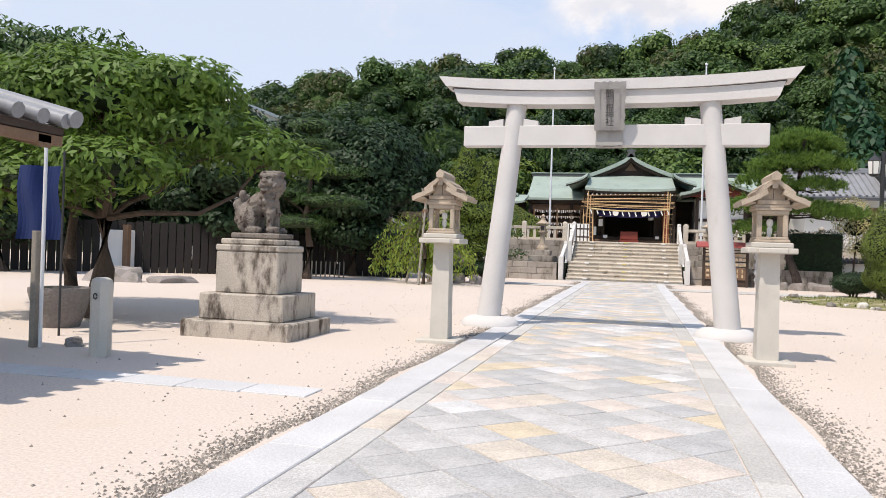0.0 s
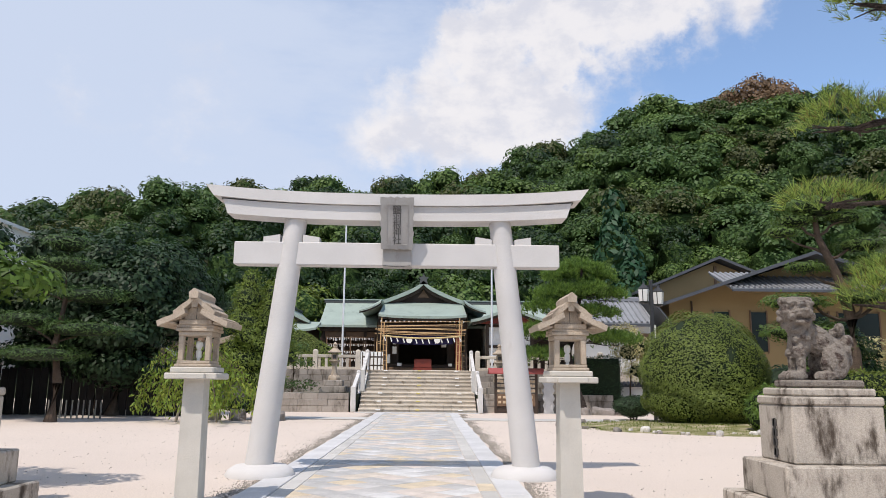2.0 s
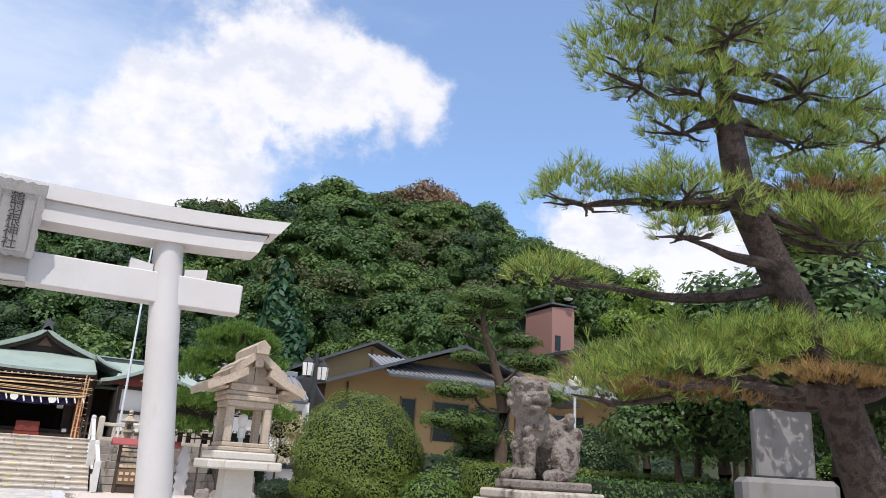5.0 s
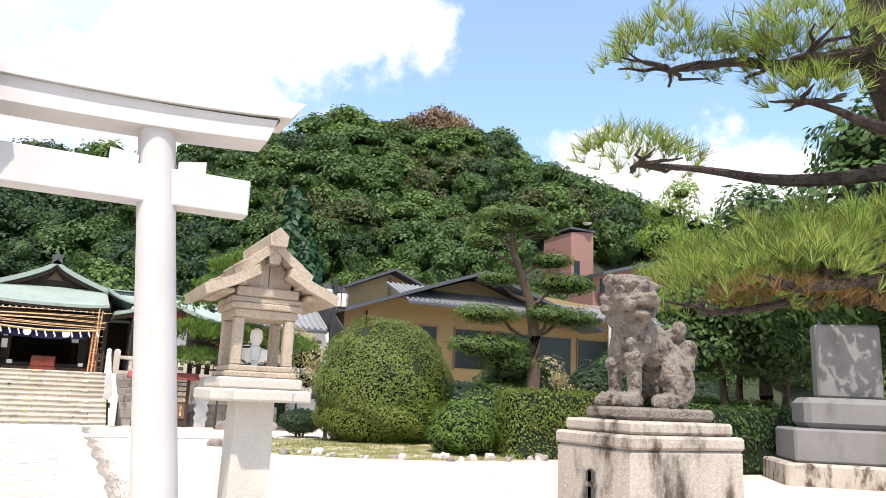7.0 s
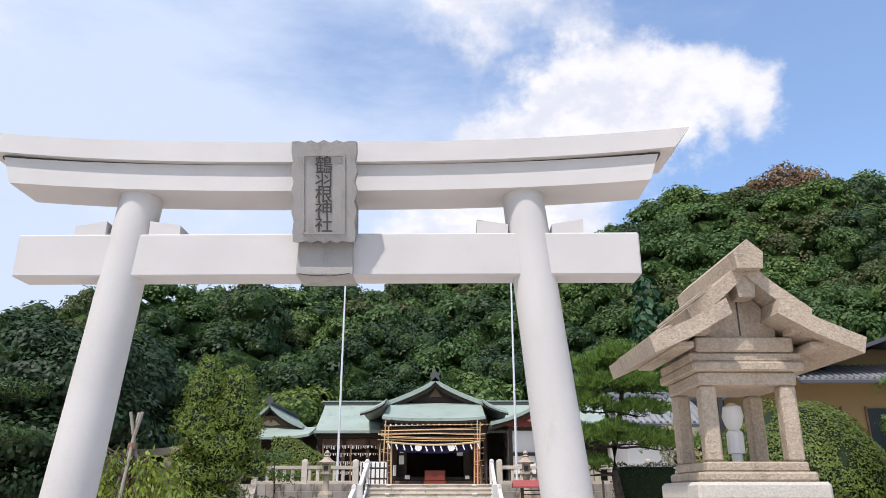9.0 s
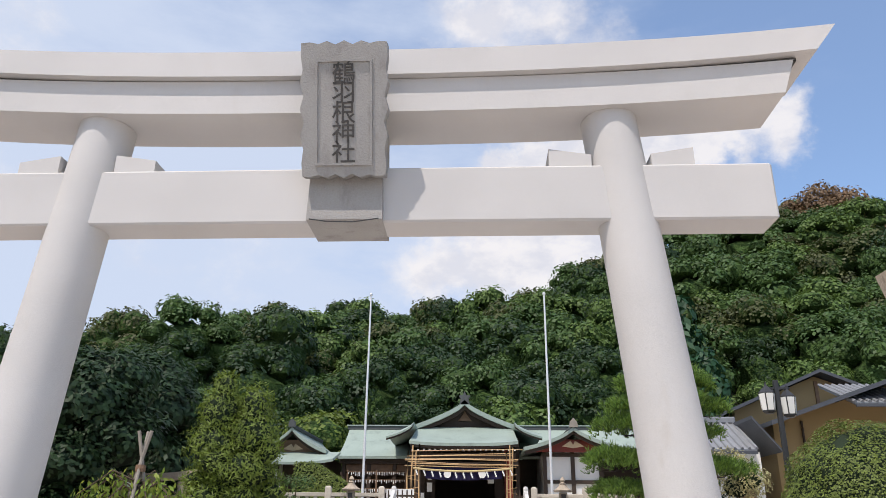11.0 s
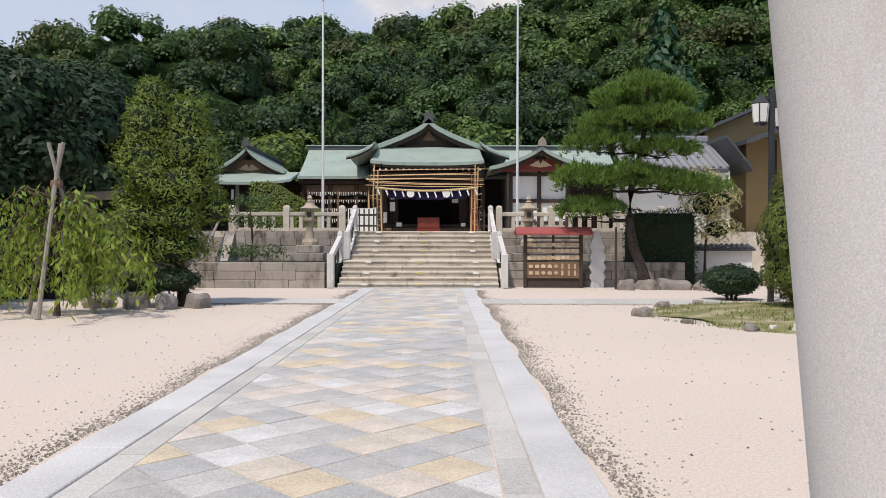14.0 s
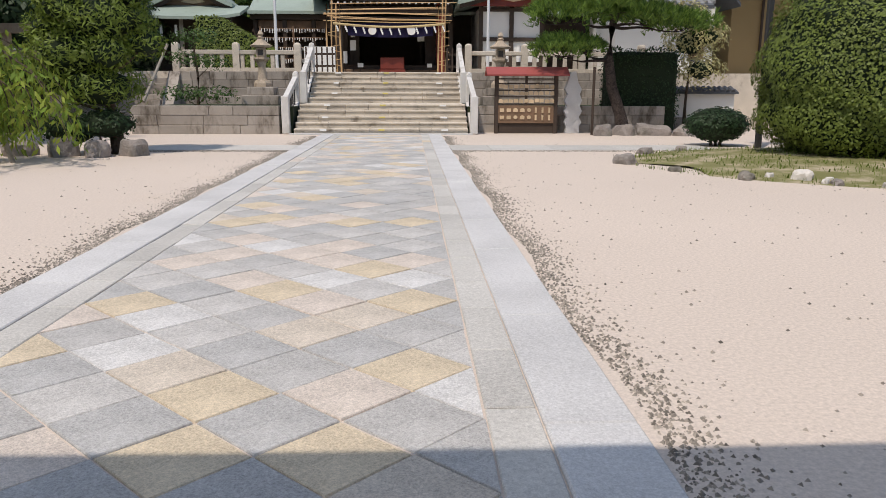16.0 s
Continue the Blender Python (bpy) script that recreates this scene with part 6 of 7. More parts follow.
pine("court_pine", (7.45, 38.1, 0), [(0, 0, 0), (-0.12, 0, 0.6), (-0.42, 0, 1.4), (-0.55, 0, 2.2), (-0.5, 0, 3.2), (-0.2, 0, 4.4), (0.0, 0, 5.6), (0.05, 0, 6.6)], 0.2,
     [(0.0, 0, 6.45, 1.35, 1.1, 0.55), (-1.0, 0.1, 6.15, 0.8, 0.8, 0.4), (0.9, 0, 6.1, 0.75, 0.7, 0.35), (-1.0, -0.1, 5.4, 1.1, 1.0, 0.48), (0.2, -0.3, 5.5, 1.1, 1.0, 0.48), (1.2, 0.1, 5.35, 0.9, 0.8, 0.4), (-1.6, 0, 4.7, 1.05, 0.95, 0.48), (0.5, -0.2, 4.5, 1.05, 0.9, 0.42),
      (-2.0, 0, 3.55, 1.1, 1.0, 0.55), (-0.6, -0.4, 3.7, 0.9, 0.8, 0.4), (0.4, -0.2, 3.45, 1.1, 0.9, 0.42), (1.5, 0, 3.3, 1.0, 0.9, 0.42), (-2.0, 0.1, 2.55, 0.85, 0.8, 0.45), (-1.3, 0.2, 2.6, 0.7, 0.6, 0.3)],
     "trained black pine with bushy green needle pads beside the votive rack", per=185, ln=0.2, wide=0.024, needles=10, seed=2, mats=[NEEDLE_M, NEEDLE_D])
gp = pine("garden_pine", (9.4, 12.1, 0), [(0, 0, 0), (-0.12, 0, 0.7), (-0.38, 0, 1.5), (-0.8, 0, 2.5), (-1.6, 0, 3.75), (-2.15, 0.05, 4.7), (-2.35, 0, 5.6), (-2.35, 0.1, 6.4), (-2.3, 0.1, 7.2)], 0.33,
          [(-2.4, 0, 7.05, 1.45, 1.1, 0.36), (-3.25, 0.5, 6.35, 0.8, 0.75, 0.28), (-3.3, 0.2, 6.75, 0.7, 0.7, 0.25), (-0.9, 0, 7.2, 1.2, 1.0, 0.36), (-3.5, 1.2, 4.75, 0.7, 0.6, 0.25), (-2.75, 0.7, 4.75, 0.55, 0.5, 0.2),
           (-1.1, -0.2, 4.45, 0.95, 0.8, 0.24), (-0.2, 0.1, 4.5, 0.8, 0.7, 0.24), (-1.2, 0, 5.6, 0.7, 0.6, 0.2), (-1.3, -0.2, 6.3, 0.9, 0.8, 0.26), (-0.3, -0.2, 6.45, 0.8, 0.7, 0.25), (-2.9, -0.1, 5.8, 0.55, 0.5, 0.2), (-2.6, -0.3, 6.55, 0.7, 0.6, 0.22), (-3.4, 0.3, 5.95, 0.7, 0.6, 0.22), (-2.9, 0.2, 5.42, 0.6, 0.5, 0.16), (-3.0, 0.1, 4.55, 0.7, 0.6, 0.2),
           (-0.7, -0.1, 5.05, 1.3, 0.9, 0.26), (0.9, 0, 5.3, 1.2, 0.9, 0.3), (-0.6, 0.3, 6.0, 0.9, 0.7, 0.22), (-3.9, 1.2, 3.68, 0.65, 0.45, 0.15), (-2.9, 0.2, 4.15, 0.42, 0.4, 0.14), (0.9, 0.2, 6.4, 1.0, 0.8, 0.26),
           (-2.4, 0.6, 2.85, 0.95, 0.7, 0.34), (-3.3, 0.95, 2.45, 0.65, 0.6, 0.32), (-3.0, 0.3, 2.6, 0.7, 0.6, 0.3), (-2.7, 1.2, 2.75, 0.8, 0.6, 0.32), (-0.1, -0.5, 3.05, 1.0, 0.7, 0.34), (-1.6, 0.1, 3.05, 0.95, 0.7, 0.34), (-1.9, 0.8, 2.95, 0.9, 0.7, 0.34), (-1.0, -0.4, 2.9, 0.9, 0.7, 0.3), (-0.9, 0.5, 3.15, 0.9, 0.7, 0.3), (1.0, -0.4, 3.2, 1.0, 0.7, 0.34)],
          "old red pine with plated bark and long drooping needle branches", per=100, ln=0.17, wide=0.0065, mats=[NEEDLE, NEEDLE_D, NEEDLE_B], needles=20, seed=5)
part("dead_needles", quads("dead_needles", needle_pads([(-0.9, -0.4, 2.62, 1.3, 0.6, 0.12), (-2.6, 0.7, 2.42, 0.9, 0.6, 0.12), (0.6, -0.3, 2.7, 1.0, 0.6, 0.12), (-0.6, -0.1, 4.85, 1.2, 0.7, 0.08)], 120, 0.16, 9, 0.008, 0.3), [NEEDLE_B]), None, gp, "dry brown needles under the branches")

pads = [(-0.75, 0, 6.95, 1.15, 0.95, 0.36), (-1.45, 0.1, 6.5, 0.65, 0.6, 0.26), (-1.95, 0, 6.1, 0.5, 0.5, 0.2), (0.05, -0.1, 6.6, 0.6, 0.6, 0.24), (0.55, 0, 5.75, 0.8, 0.7, 0.28), (1.15, 0.1, 5.1, 1.1, 0.85, 0.36), (-1.25, 0, 5.0, 0.65, 0.6, 0.2),
        (-1.7, -0.1, 3.9, 1.05, 0.8, 0.30), (0.3, -0.3, 4.05, 0.8, 0.7, 0.28), (1.35, 0, 4.05, 1.1, 0.85, 0.34), (-1.5, 0.1, 3.0, 1.25, 0.9, 0.40), (-0.7, 0.3, 2.55, 0.9, 0.7, 0.3)]
tree("cloud_pruned_tree", (13.5, 27.0, 0), [(0, 0, 0), (0, 0, 1.2), (0.03, 0, 2.4), (0.05, 0, 3.4), (-0.15, 0, 4.4), (-0.5, 0, 5.3), (-0.8, 0, 6.0), (-0.85, 0, 6.7)], 0.26, pads, L_FRESH, 420, 0.085, 0.042, 0.0, "cloud-pruned tree with flat green foliage pads on bare limbs", seed=3, core=0.72)
# cherry by the pavilion
tree("cherry_tree", (-7.95, 13.1, 0), [(0, 0, 0), (0.12, 0, 0.8), (0.1, 0, 1.6), (0.0, 0, 2.4), (-0.1, 0, 3.4), (-0.1, 0, 4.2)], 0.19,
     [(0.2, -0.2, 3.5, 1.6, 1.5, 0.8), (1.5, 0.2, 3.05, 1.2, 1.1, 0.5), (3.1, 0.7, 2.62, 0.6, 0.6, 0.26), (1.6, -0.3, 3.7, 0.8, 0.8, 0.4), (-1.3, -0.4, 3.2, 1.5, 1.4, 0.85), (-0.3, 0.4, 3.95, 1.3, 1.2, 0.5), (2.35, 0.5, 2.75, 0.9, 0.8, 0.4), (0.9, -0.9, 2.35, 1.1, 0.9, 0.5), (-0.5, -1.0, 2.1, 1.1, 0.9, 0.55), (-2.2, 0.2, 3.6, 1.4, 1.2, 0.7), (1.1, 0.5, 3.75, 1.1, 1.0, 0.5), (-1.6, -1.1, 2.3, 0.9, 0.8, 0.5)],
     L_BRIGHT, 170, 0.17, 0.065, 0.2, "broad cherry tree with drooping bright green leaves by the pavilion", seed=4, core=0.3)
tree("cherry_tree", (-9.2, 14.0, 0), [(0, 0, 0), (-0.1, 0, 0.9), (0, 0, 1.9), (0.1, 0, 3.2)], 0.16,
     [(-0.3, 0, 3.9, 1.7, 1.5, 1.0), (-1.6, 0.3, 3.2, 1.3, 1.3, 0.8), (0.4, 0.4, 4.0, 1.2, 1.1, 0.6), (-1.0, 0, 4.5, 1.3, 1.2, 0.6)], L_MID, 200, 0.15, 0.06, 0.5, "leafy cherry tree behind the pavilion", seed=5, core=0.5)
# column of yellow-green conifer
con = [(-0.95, 0.1, 2.5, 0.4, 0.4, 0.35), (1.05, 0, 2.2, 0.4, 0.4, 0.35), (-0.8, -0.2, 1.5, 0.45, 0.4, 0.35), (0.95, -0.2, 3.2, 0.35, 0.35, 0.35), (0.45, -0.5, 2.0, 0.5, 0.4, 0.4), (-0.3, -0.6, 2.9, 0.45, 0.4, 0.4), (0.05, 0, 1.35, 0.95, 0.9, 0.55), (-0.3, 0, 2.0, 1.05, 0.95, 0.65), (0.25, -0.1, 2.7, 1.05, 0.95, 0.7), (-0.45, 0, 3.3, 0.85, 0.8, 0.75), (0.45, 0, 3.6, 0.75, 0.7, 0.75), (-0.45, 0, 4.2, 0.62, 0.6, 0.75), (0.42, 0, 4.3, 0.5, 0.5, 0.65), (-0.4, 0, 4.85, 0.34, 0.34, 0.45)]
tree("column_conifer", (-5.55, 31.0, 0), [(0.35, 0, 0), (0.3, 0, 0.7), (0.1, 0, 1.6), (-0.1, 0, 2.8), (-0.2, 0, 4.0), (-0.35, 0, 4.9)], 0.13, con, L_CONIFER, 330, 0.12, 0.034, -0.35, "upright yellow-green conifer with feathery foliage", seed=6, core=0.7)
tree("dark_shrub", (-5.4, 30.6, 0), [(0, 0, 0), (0, 0, 0.4)], 0.05, [(-0.6, 0, 0.5, 0.6, 0.45, 0.32), (0.1, 0.1, 0.62, 0.6, 0.45, 0.32)], L_DARK, 400, 0.07, 0.04, 0, "low dark green shrub below the conifer", "shrub", seed=7, core=0.85)
# weeping tree held by stakes
wt = thing("weeping_tree", (-6.9, 28.6, 0), 0, "weeping tree with hanging yellow-green leaves tied to stakes", "tree")
part("trunk", Geo().tube([(0, 0, 0), (0.05, 0, 0.9), (-0.03, 0, 1.9), (0, 0, 2.7)], [0.08, 0.065, 0.05, 0.03], 8), BARK, wt, smooth=True)
r = random.Random(8)
lv = []
for k in range(34):
    a = r.uniform(0, 6.28)
    reach = r.uniform(0.5, 2.3)
    h = r.uniform(1.5, 2.6)
    pts = [Vector((0, 0, h * 0.9)), Vector((0.35 * reach * math.cos(a), 0.3 * reach * math.sin(a), h)), Vector((0.75 * reach * math.cos(a), 0.7 * reach * math.sin(a), h * 0.8)), Vector((reach * math.cos(a), reach * math.sin(a), h * 0.5)), Vector((1.08 * reach * math.cos(a), 1.08 * reach * math.sin(a), max(0.25, h * 0.22)))]
    part("branch", Geo().tube(pts, [0.022, 0.018, 0.013, 0.009, 0.005], 5), BARK, wt)
    for i in range(1, 4):
        m = 42
        f = RNG.random((m, 1))
        p = np.array(pts[i])[None] * (1 - f) + np.array(pts[i + 1])[None] * f + RNG.normal(0, 0.10, (m, 3))
        lv.append(leaf_quads(p, unit(m), 0.16, 0.055, 1.0))
part("leaves", quads("leaves", np.concatenate(lv), [L_WEEP, L_LIGHT], RNG.integers(0, 2, sum(len(q) for q in lv))), None, wt)
for k, (x, y) in enumerate(((-0.75, 0.3), (0.55, 0.4), (0.05, -0.8))):
    part("stake", Geo().tube([(x, y, 0), (-x * 0.22, -y * 0.2, 3.45)], [0.05, 0.04], 7), GREYWOOD, wt)
part("lashing", Geo().lathe([(0.11, 2.55), (0.12, 2.62), (0.11, 2.7)], 10), BROWNWOOD, wt)
# shrub on the planter
tree("planter_shrub", (-5.9, 39.6, 0.8), [(0, 0, 0), (0.05, 0, 0.9), (-0.02, 0, 1.7), (0, 0, 2.3)], 0.05, [(0, 0, 2.1, 0.75, 0.6, 0.32), (-0.35, 0, 1.5, 0.6, 0.5, 0.25), (0.45, 0, 1.35, 0.6, 0.5, 0.25), (0.3, 0, 0.35, 0.95, 0.6, 0.3), (-0.5, 0, 0.4, 0.8, 0.6, 0.28)], L_MID, 130, 0.11, 0.045, 0.3, "thin young tree growing in the stone planter", seed=9, core=0)
tree("yellow_shrub", (16.2, 30.5, 0), [(0, 0, 0), (0, 0, 1.0), (0.1, 0, 2.0)], 0.05, [(0, 0, 2.5, 1.0, 0.7, 0.7), (0.6, 0, 1.8, 0.8, 0.6, 0.6), (-0.5, 0, 2.0, 0.8, 0.6, 0.6)], L_CREAM, 110, 0.11, 0.045, 0.2, "loose shrub with pale yellow leaves behind the hedge", "shrub", seed=31, core=0.4)
tree("flowering_shrub", (10.2, 40.4, 0), [(0, 0, 0), (0, 0, 1.2), (0.1, 0, 2.4)], 0.07, [(0, 0, 2.9, 0.95, 0.75, 0.8), (0.35, -0.2, 2.0, 0.85, 0.7, 0.6), (-0.2, 0, 3.7, 0.8, 0.7, 0.6), (0.5, -0.2, 3.1, 0.7, 0.6, 0.6)], L_CREAM, 190, 0.11, 0.05, 0.2, "shrub with creamy yellow variegated leaves", "shrub", seed=10, core=0.5)

# large trees west of the court
big = [(0, 0, 5.2, 2.3, 2.2, 1.5), (1.4, 0.2, 4.1, 1.7, 1.6, 1.1), (-1.5, 0, 4.3, 1.8, 1.7, 1.2), (0.3, -1.0, 3.3, 1.8, 1.5, 1.0), (-0.8, 0.5, 6.5, 1.6, 1.5, 1.1), (0.9, 0.6, 6.2, 1.4, 1.4, 1.0), (0.4, -0.7, 2.0, 1.7, 1.4, 0.9), (-1.2, 0.3, 2.3, 1.5, 1.3, 0.9)]
big = [(x, y, z * 0.9, rx, ry, rz * 0.92) for x, y, z, rx, ry, rz in big]
bt = tree("broadleaf_tree", (-11.4, 33.0, 0), [(0, 0, 0), (0.1, 0, 1.3), (-0.05, 0, 2.8), (0.1, 0, 4.4), (0, 0, 6)], 0.24, big, L_DARK, 95, 0.22, 0.12, 0.25, "dense dark broadleaf tree at the edge of the court", "tree", "trees west of the court", seed=11, core=0.72)
bt2 = tree("broadleaf_tree", (-13.6, 34.5, 0), [(0, 0, 0), (-0.1, 0, 1.3), (0.05, 0, 2.8), (0.1, 0, 4.6), (0, 0, 6.4)], 0.26, [(q[0] * 1.1, -q[1], q[2] * 1.08, q[3], q[4], q[5]) for q in big], L_DARK, 90, 0.24, 0.13, 0.25, "tall dark-leaved tree behind the court", "tree", "trees west of the court", seed=15, core=0.72)
for i, (x, y, s, rz) in enumerate(((-16.5, 30.0, 0.95, 140), (-19.5, 33.0, 1.15, 200), (-12.2, 40.5, 1.1, 260), (-16.5, 42, 1.1, 20), (-22.5, 29, 1.0, 310), (-25, 36, 1.3, 100), (-21, 24, 0.95, 10), (-14.8, 39, 1.0, 170), (-28, 27, 1.2, 50), (-11.5, 46.5, 0.9, 33))):
    copy_thing(bt if i % 2 else bt2, Matrix.Translation((x, y, 0)) @ Euler((0, 0, radians(rz))).to_matrix().to_4x4() @ Matrix.Scale(s, 4))
lay = [(0, 0, 5.0, 1.1, 1.0, 0.3), (-0.9, 0, 4.3, 1.1, 0.9, 0.28), (0.9, 0.1, 4.0, 1.2, 0.9, 0.3), (-1.1, 0, 3.2, 1.3, 1.0, 0.3), (0.8, 0, 2.9, 1.4, 1.0, 0.3), (0, 0, 5.7, 0.8, 0.7, 0.35), (-0.4, -0.3, 2.1, 1.5, 1.0, 0.28)]
tree("layered_pine", (-11.4, 28.4, 0), [(0, 0, 0), (0.1, 0, 1.2), (-0.1, 0, 2.4), (0.1, 0, 3.8), (0, 0, 5.4)], 0.17, lay, L_MID, 230, 0.12, 0.03, -0.2, "tall layered garden pine at the edge of the court", seed=12, core=0.75)
east = tree("broadleaf_tree", (17.5, 23.5, 0), [(0, 0, 0), (0.1, 0, 1.3), (-0.05, 0, 2.8), (0.1, 0, 4.0)], 0.2, [(0, 0, 4.2, 1.8, 1.7, 1.2), (1.3, 0, 3.3, 1.4, 1.3, 0.9), (-1.2, 0, 3.0, 1.3, 1.2, 0.9), (0.2, 0, 5.4, 1.2, 1.1, 0.8)], L_MID, 120, 0.17, 0.09, 0.3, "green broadleaf tree in the garden", "tree", "trees of the garden", seed=13, core=0.65)
tree("bright_tree", (18.9, 26.4, 0), [(0, 0, 0), (0.1, 0, 2.0), (-0.1, 0, 4.2), (0.1, 0, 6.4), (0, 0, 8.2)], 0.17,
     [(0.1, 0, 8.6, 0.7, 0.7, 0.5), (-0.5, 0.1, 7.9, 0.8, 0.7, 0.5), (0.7, 0, 7.6, 0.9, 0.8, 0.5), (-0.9, 0, 6.9, 0.9, 0.8, 0.5), (0.2, -0.3, 6.8, 1.0, 0.9, 0.5), (1.2, 0.2, 6.5, 0.8, 0.8, 0.45), (-0.4, 0.2, 5.8, 1.2, 1.0, 0.55), (0.9, 0, 5.4, 1.1, 1.0, 0.5), (-1.2, 0, 4.7, 1.1, 1.0, 0.5), (0.2, -0.3, 4.4, 1.3, 1.1, 0.6)],
     L_LIGHT, 120, 0.15, 0.06, 0.3, "slim tree with airy bright green leaves in the garden", seed=23, core=0.35)
for x, y, s, rz in ((22.8, 26.5, 1.55, 40), (21, 26, 1.1, 90), (19, 19.3, 1.5, 200), (20.5, 13.2, 1.3, 75), (26, 19, 1.7, 140), (24, 22, 1.2, 20), (14.5, 29.5, 0.6, 120), (27, 29, 1.2, 160), (23, 15, 1.5, 270), (32, 34, 1.3, 50), (40, 50, 1.6, 90), (38, 42, 1.2, 30)):
    copy_thing(east, Matrix.Translation((x, y, 0)) @ Euler((0, 0, radians(rz))).to_matrix().to_4x4() @ Matrix.Scale(s, 4))

for i, (x, y, w, h) in enumerate(((14.5, 33, 1.6, 2.3), (20.6, 31.2, 1.9, 3.9), (18.6, 30.6, 1.3, 3.2), (17.5, 34.5, 2.0, 2.6), (21, 34, 2.0, 2.7), (24.5, 35, 2.2, 2.8), (28.5, 35, 2.4, 3.0), (13.2, 37.5, 1.0, 1.6))):
    clipped("garden_shrub", (x, y, 0), [(0, 0, h * 0.45, w, w * 0.8, h * 0.5), (w * 0.5, 0.2, h * 0.4, w * 0.7, w * 0.6, h * 0.45)], "rounded green shrub before the tiled house", L_MID if i % 2 else L_DARK, 110, 0.13, 0.08, "bush", "shrubs before the house")

# ---- wooded hill ----
def crown_template(seed, kind):
    """Leaves of one far tree: n x 4 x 3."""
    r = random.Random(seed)
    if kind in ("fine", "round"):
        bl = []
        for k in range(17):
            a, e, q = k * 2.4 + r.uniform(-0.3, 0.3), -0.35 + 1.75 * (k / 16) ** 0.9, r.uniform(0.55, 1.3)
            reach = r.uniform(1.6, 2.3)
            bl.append((reach * math.cos(a) * math.cos(e), reach * math.sin(a) * math.cos(e), 0.15 + 1.95 * math.sin(e), q, q, q * 0.8))
        out = []
        for b in bl:
            lv = blob_leaves([b], 28 if kind == "fine" else 13.5, 0.21 if kind == "fine" else 0.29, 0.15 if kind == "fine" else 0.21, 0.1, 0.10, 0.0, 0.7)
            c = np.array(b[:3])
            outward = ((lv.mean(1) - c) @ (c / np.linalg.norm(c))) > -0.25 * b[3]
            out.append(lv[outward])
        return np.concatenate(out), bl
    bl = [(0, 0, -3 + 1.3 * k, 2.4 - 0.36 * k, 2.4 - 0.36 * k, 1.1) for k in range(6)]
    return blob_leaves(bl, 16, 0.5, 0.24, 0.5, 0.2, 0.12), bl


temps = [crown_template(i, "round") for i in range(6)]
fine = [crown_template(40 + i, "fine") for i in range(4)]
spires = [crown_template(20 + i, "spire") for i in range(2)]
arrs, idx = [], []
inner = Geo()
bm = bmesh.new()
bmesh.ops.create_icosphere(bm, subdivisions=1, radius=1)
bm.verts.index_update()
LOW = ([v.co[:] for v in bm.verts], [[v.index for v in f.verts] for f in bm.faces])
bm.free()
r = random.Random(5)
y = 60.5
row = 0
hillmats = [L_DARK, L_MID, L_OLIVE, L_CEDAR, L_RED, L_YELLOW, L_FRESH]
while y < 114:
    x = -78 - (row % 2) * 2.2
    while x < 106:
        jx, jy = x + r.uniform(-1.3, 1.3), y + r.uniform(-1.2, 1.2)
        x += 5.0
        if 40 < jx < 64 and jy < 77:
            continue
        z = hill_z(jx, jy)
        s = r.uniform(0.85, 1.55)
        spire = (12 < jx < 17.5 and jy < 72) or (-17 < jx < -12.5 and 96 < jy < 101)
        t, bl = spires[r.randrange(2)] if spire else fine[r.randrange(4)] if jy < 74 and -34 < jx < 40 else temps[r.randrange(6)]
        if -9.5 < jx < -4.5 and jy < 68:
            mi = 5
        elif abs(jx - 50) < 4 and 98 < jy < 114:
            mi = 4
        else:
            # near rows draw mostly dark leaves, painting in the shade of the leaf gaps
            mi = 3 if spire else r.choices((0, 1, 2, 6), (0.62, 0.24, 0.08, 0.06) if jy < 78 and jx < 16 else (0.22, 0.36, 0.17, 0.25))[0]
        a = r.uniform(0, 6.28)
        wide = 1.5 if spire and jy > 90 else 1.0
        ca, sa = math.cos(a) * s * wide, math.sin(a) * s * wide
        m = np.array([[ca, -sa, 0], [sa, ca, 0], [0, 0, s * r.uniform(0.9, 1.25)]])
        c = np.array([jx, jy, z + (3.6 if spire else 2.2 if jx > 12 else 1.75) * s - 0.7 * min(1.0, max(0.0, (-8 - jx) / 10)) + r.uniform(-1.0, 0.6)])
        arrs.append(t @ m.T + c)
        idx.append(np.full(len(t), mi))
        mm = Matrix(m.tolist()).to_4x4()
        mm.translation = c.tolist()
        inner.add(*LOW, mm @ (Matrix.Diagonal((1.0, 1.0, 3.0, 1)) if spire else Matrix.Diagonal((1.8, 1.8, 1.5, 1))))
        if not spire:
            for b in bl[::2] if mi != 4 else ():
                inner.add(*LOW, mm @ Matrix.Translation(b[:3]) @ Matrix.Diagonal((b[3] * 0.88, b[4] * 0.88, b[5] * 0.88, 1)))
    y += 4.4
    row += 1
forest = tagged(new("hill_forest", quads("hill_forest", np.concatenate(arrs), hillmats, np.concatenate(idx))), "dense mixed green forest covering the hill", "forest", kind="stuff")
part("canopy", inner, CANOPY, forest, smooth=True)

# ---- approach path ----
path = thing("stone_path", (0, 0, 0), 0, "approach path of diagonal granite slabs between pale curbs", "path", kind="structure")
part("bed", Geo().box(-1.76, 1.76, -8, 37.58, -0.08, -0.022), JOINT, path)


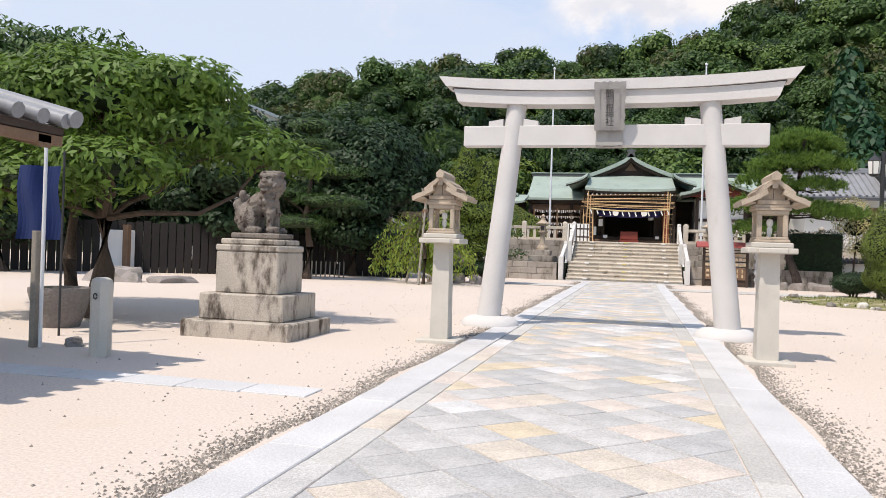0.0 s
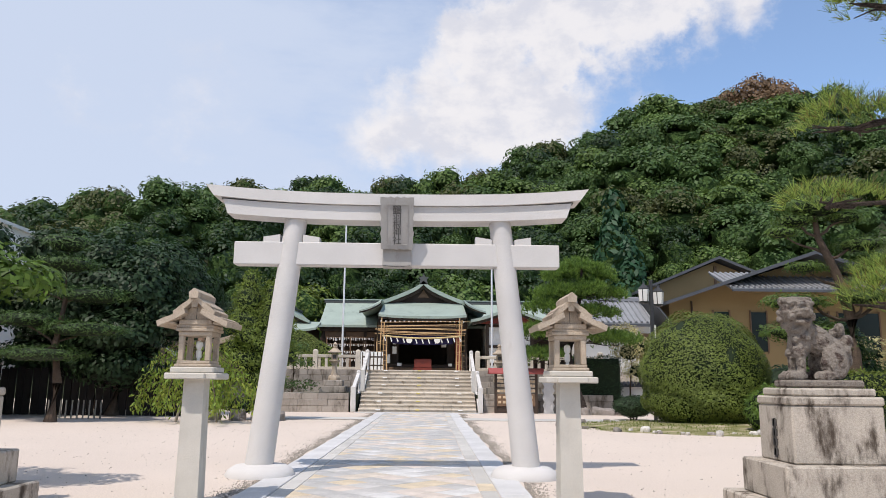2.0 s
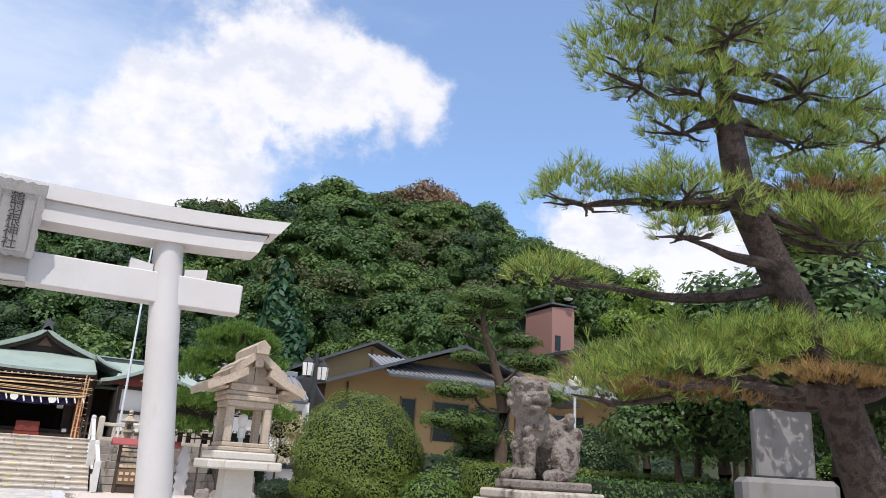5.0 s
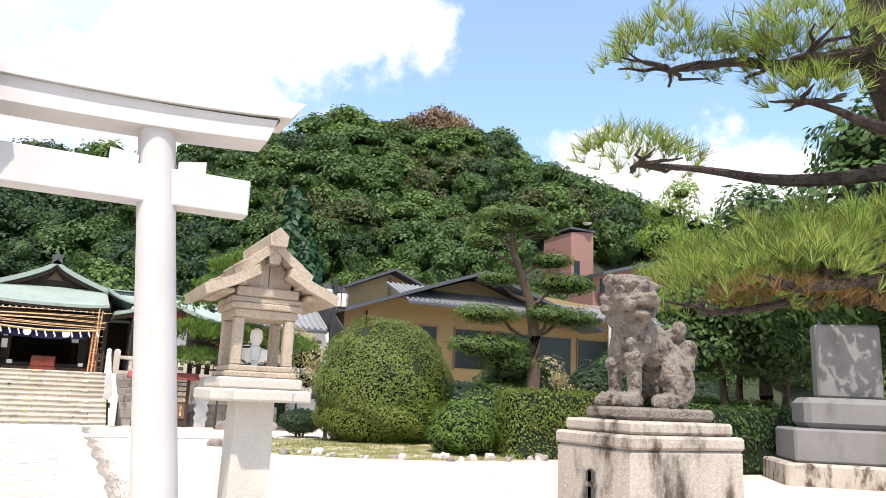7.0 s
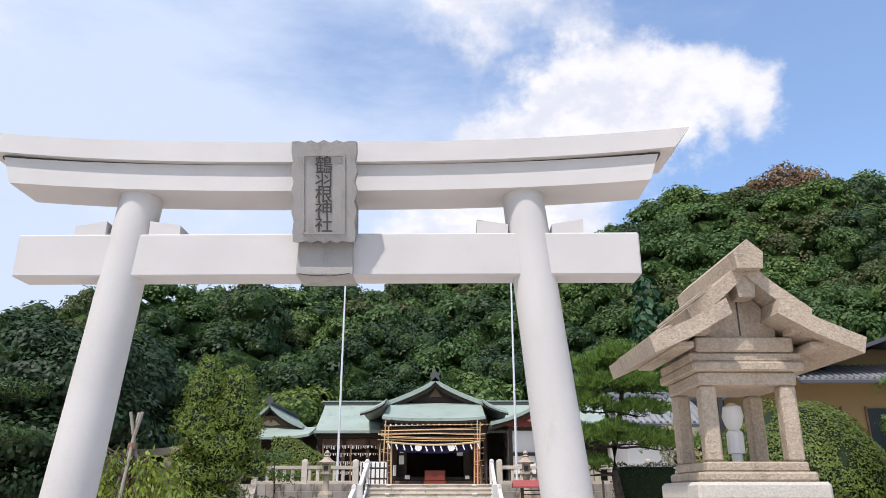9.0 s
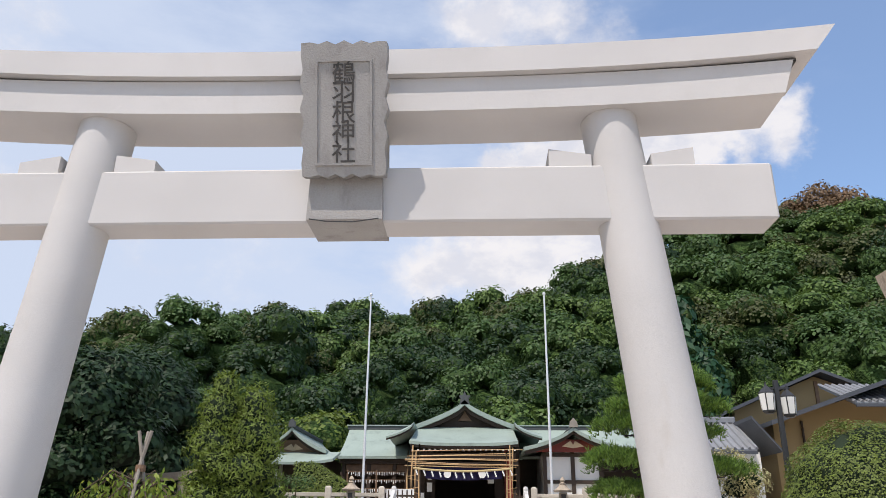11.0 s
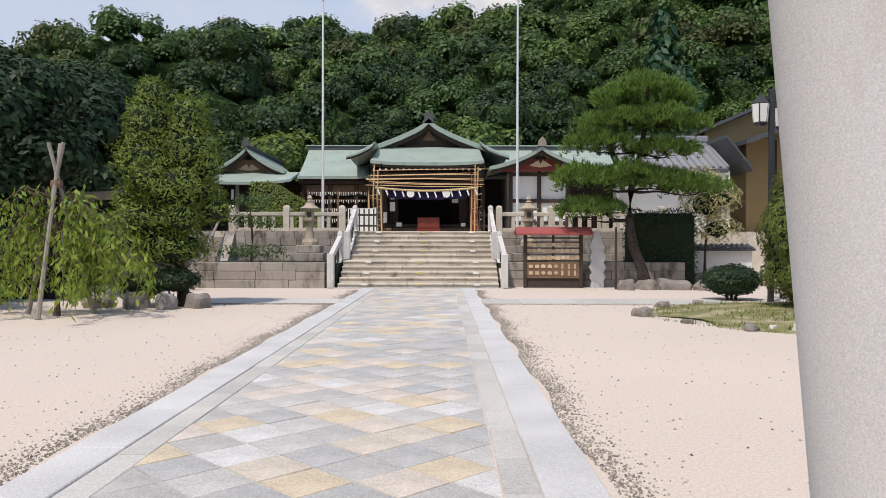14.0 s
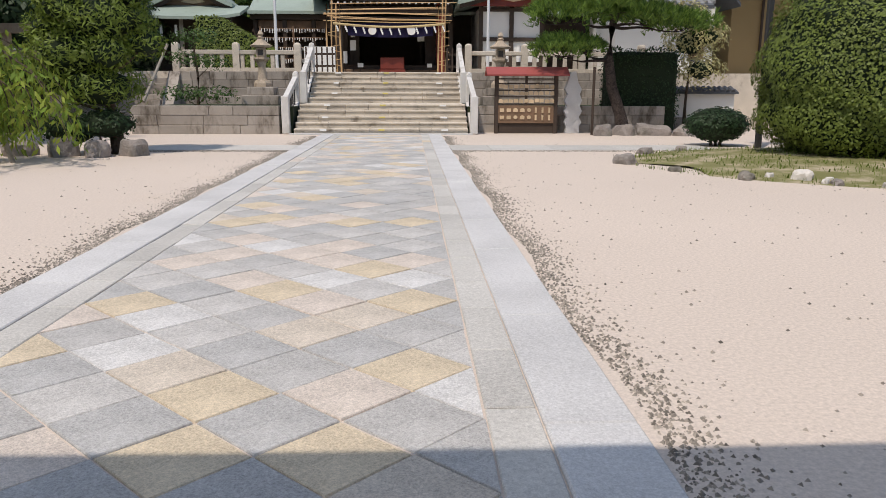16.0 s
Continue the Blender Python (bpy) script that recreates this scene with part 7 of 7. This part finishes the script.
def slab_mesh(poly, name):
    """A flat slab with a small cut edge."""
    c = Vector((sum(p[0] for p in poly) / len(poly), sum(p[1] for p in poly) / len(poly)))
    n = len(poly)
    inn = [(p[0] + (c.x - p[0]) * 0.018, p[1] + (c.y - p[1]) * 0.018) for p in poly]
    g = Geo().add([(*p, -0.05) for p in poly] + [(*p, 0.004) for p in poly] + [(*p, 0.010) for p in inn],
                  [tuple(range(2 * n, 3 * n))] + [(i, (i + 1) % n, (i + 1) % n + n, i + n) for i in range(n)] + [(i + n, (i + 1) % n + n, (i + 1) % n + 2 * n, i + 2 * n) for i in range(n)])
    me = g.mesh(name)
    me.materials.append(PAVE)
    return me


H = 0.2925   # half a slab across the path
HY = 0.288   # and along it
q, qy = H - 0.007, HY - 0.007
DIAMOND = slab_mesh([(-q, 0), (0, -qy), (q, 0), (0, qy)], "slab")
HALF_R = slab_mesh([(-q, 0), (-0.003, -qy), (-0.003, qy)], "slab")
HALF_L = slab_mesh([(0.003, -qy), (q, 0), (0.003, qy)], "slab")
rest = Geo()
r = random.Random(2)
row, y = 0, -7.62
while y < 37.3:
    odd = row % 2
    cells = [(H * (-3 + 2 * k), DIAMOND) for k in range(4)] if odd else [(H * (-4 + 2 * k), HALF_L if k == 0 else HALF_R if k == 4 else DIAMOND) for k in range(5)]
    for x, me in cells:
        dz, tilt_x, tilt_y = r.uniform(-0.003, 0.003), r.uniform(-0.3, 0.3), r.uniform(-0.3, 0.3)
        m = pose(x + r.uniform(-0.003, 0.003), y + r.uniform(-0.003, 0.003), dz, tilt_x, tilt_y, r.uniform(-0.4, 0.4))
        if 5.5 < y < 23.5:
            ob = new("slab", me)
            ob.parent = path
            ob.matrix_basis = m
        else:
            rest.add([v.co[:] for v in me.vertices], [p.vertices[:] for p in me.polygons], m)
    y += HY
    row += 1
tagged(part("far_slabs", rest, PAVE, path), kind="stuff")
for s in (-1, 1):
    y = -7.6
    while y < 37.4:
        L = r.uniform(0.55, 0.95)
        part("border_slab", Geo().box(*sorted((s * 1.178, s * 1.395)), y + 0.004, y + L - 0.004, -0.05, 0.010 + r.uniform(-0.003, 0.003), 0.006), STEPGREY if r.random() < 0.8 else PAVE, path)
        y += L
    y = -7.6
    while y < 37.4:
        L = r.uniform(1.1, 1.9)
        part("curb", Geo().box(*((1.402, 1.78) if s > 0 else (-1.78, -1.402)), y + 0.004, y + L - 0.004, -0.06, 0.018 + r.uniform(-0.003, 0.003), 0.008), CURB, path)
        y += L

cross = thing("cross_strip", (0, 0, 0), 0, "band of flat pale slabs crossing the sand court", "slabs", kind="structure")
for x0, x1 in ((1.79, 7.9), (-5.2, -1.79)):
    x = x0
    while x < x1 - 0.3:
        L = min(r.uniform(0.9, 1.5), x1 - x)
        part("slab", Geo().box(x + 0.004, x + L - 0.004, 31.75, 33.2, -0.05, 0.014 + r.uniform(-0.003, 0.003), 0.006), STEPGREY, cross)
        x += L

# loose gravel beside the curbs
rg = np.random.default_rng(3)
n = 36000
side = rg.choice((-1, 1), n)
gy = 6 + 31 * rg.random(n) ** 1.25
gx = side * (1.80 + np.abs(rg.normal(0, 0.125, n)) * np.where(rg.random(n) < 0.12, 2.2, 1.0) + 0.05 * np.sin(gy * 2.1 + side))
band = rg.random(n) < 0.06
gx = np.where(band, np.where(side > 0, rg.uniform(1.8, 7.8, n), rg.uniform(-5.0, -1.8, n)), gx)
gy = np.where(band, 31.55 + rg.normal(0, 0.12, n), gy)
s = rg.uniform(0.005, 0.017, n) * np.where(band, 1.5, 1.0)
base = np.array([[1, 0, 0], [-0.5, 0.87, 0], [-0.5, -0.87, 0], [0, 0, 0.9]])
ang = rg.uniform(0, 6.28, n)
rot = np.zeros((n, 3, 3))
rot[:, 0, 0], rot[:, 0, 1], rot[:, 1, 0], rot[:, 1, 1], rot[:, 2, 2] = np.cos(ang), -np.sin(ang), np.sin(ang), np.cos(ang), 1
vs = np.einsum("nij,kj->nki", rot, base) * s[:, None, None] + np.stack([gx, gy, np.full(n, -0.001)], 1)[:, None, :]
me = bpy.data.meshes.new("loose_gravel")
fs = (np.arange(n)[:, None, None] * 4 + np.array([[0, 1, 3], [1, 2, 3], [2, 0, 3]])[None]).reshape(-1, 3)
me.from_pydata(vs.reshape(-1, 3).tolist(), [], fs.tolist())
solid("loose_gravel", me, GRAVEL, "dark loose gravel strips beside the path curbs", "gravel", "stuff")
# grit and small stones scattered over the sand
n = 2600
gx, gy = rg.uniform(-9, 9, n), rg.uniform(5.5, 34, n)
ok = np.abs(gx) > 1.95
gx, gy = gx[ok], gy[ok]
n = len(gx)
s = rg.uniform(0.005, 0.018, n)
vs = base[None] * s[:, None, None] + np.stack([gx, gy, np.zeros(n)], 1)[:, None, :]
fs = (np.arange(n)[:, None, None] * 4 + np.array([[0, 1, 3], [1, 2, 3], [2, 0, 3]])[None]).reshape(-1, 3)
me = bpy.data.meshes.new("scattered_grit")
me.from_pydata(vs.reshape(-1, 3).tolist(), [], fs.tolist())
solid("scattered_grit", me, GRAVEL, "small dark grit scattered over the sand", "gravel", "stuff")
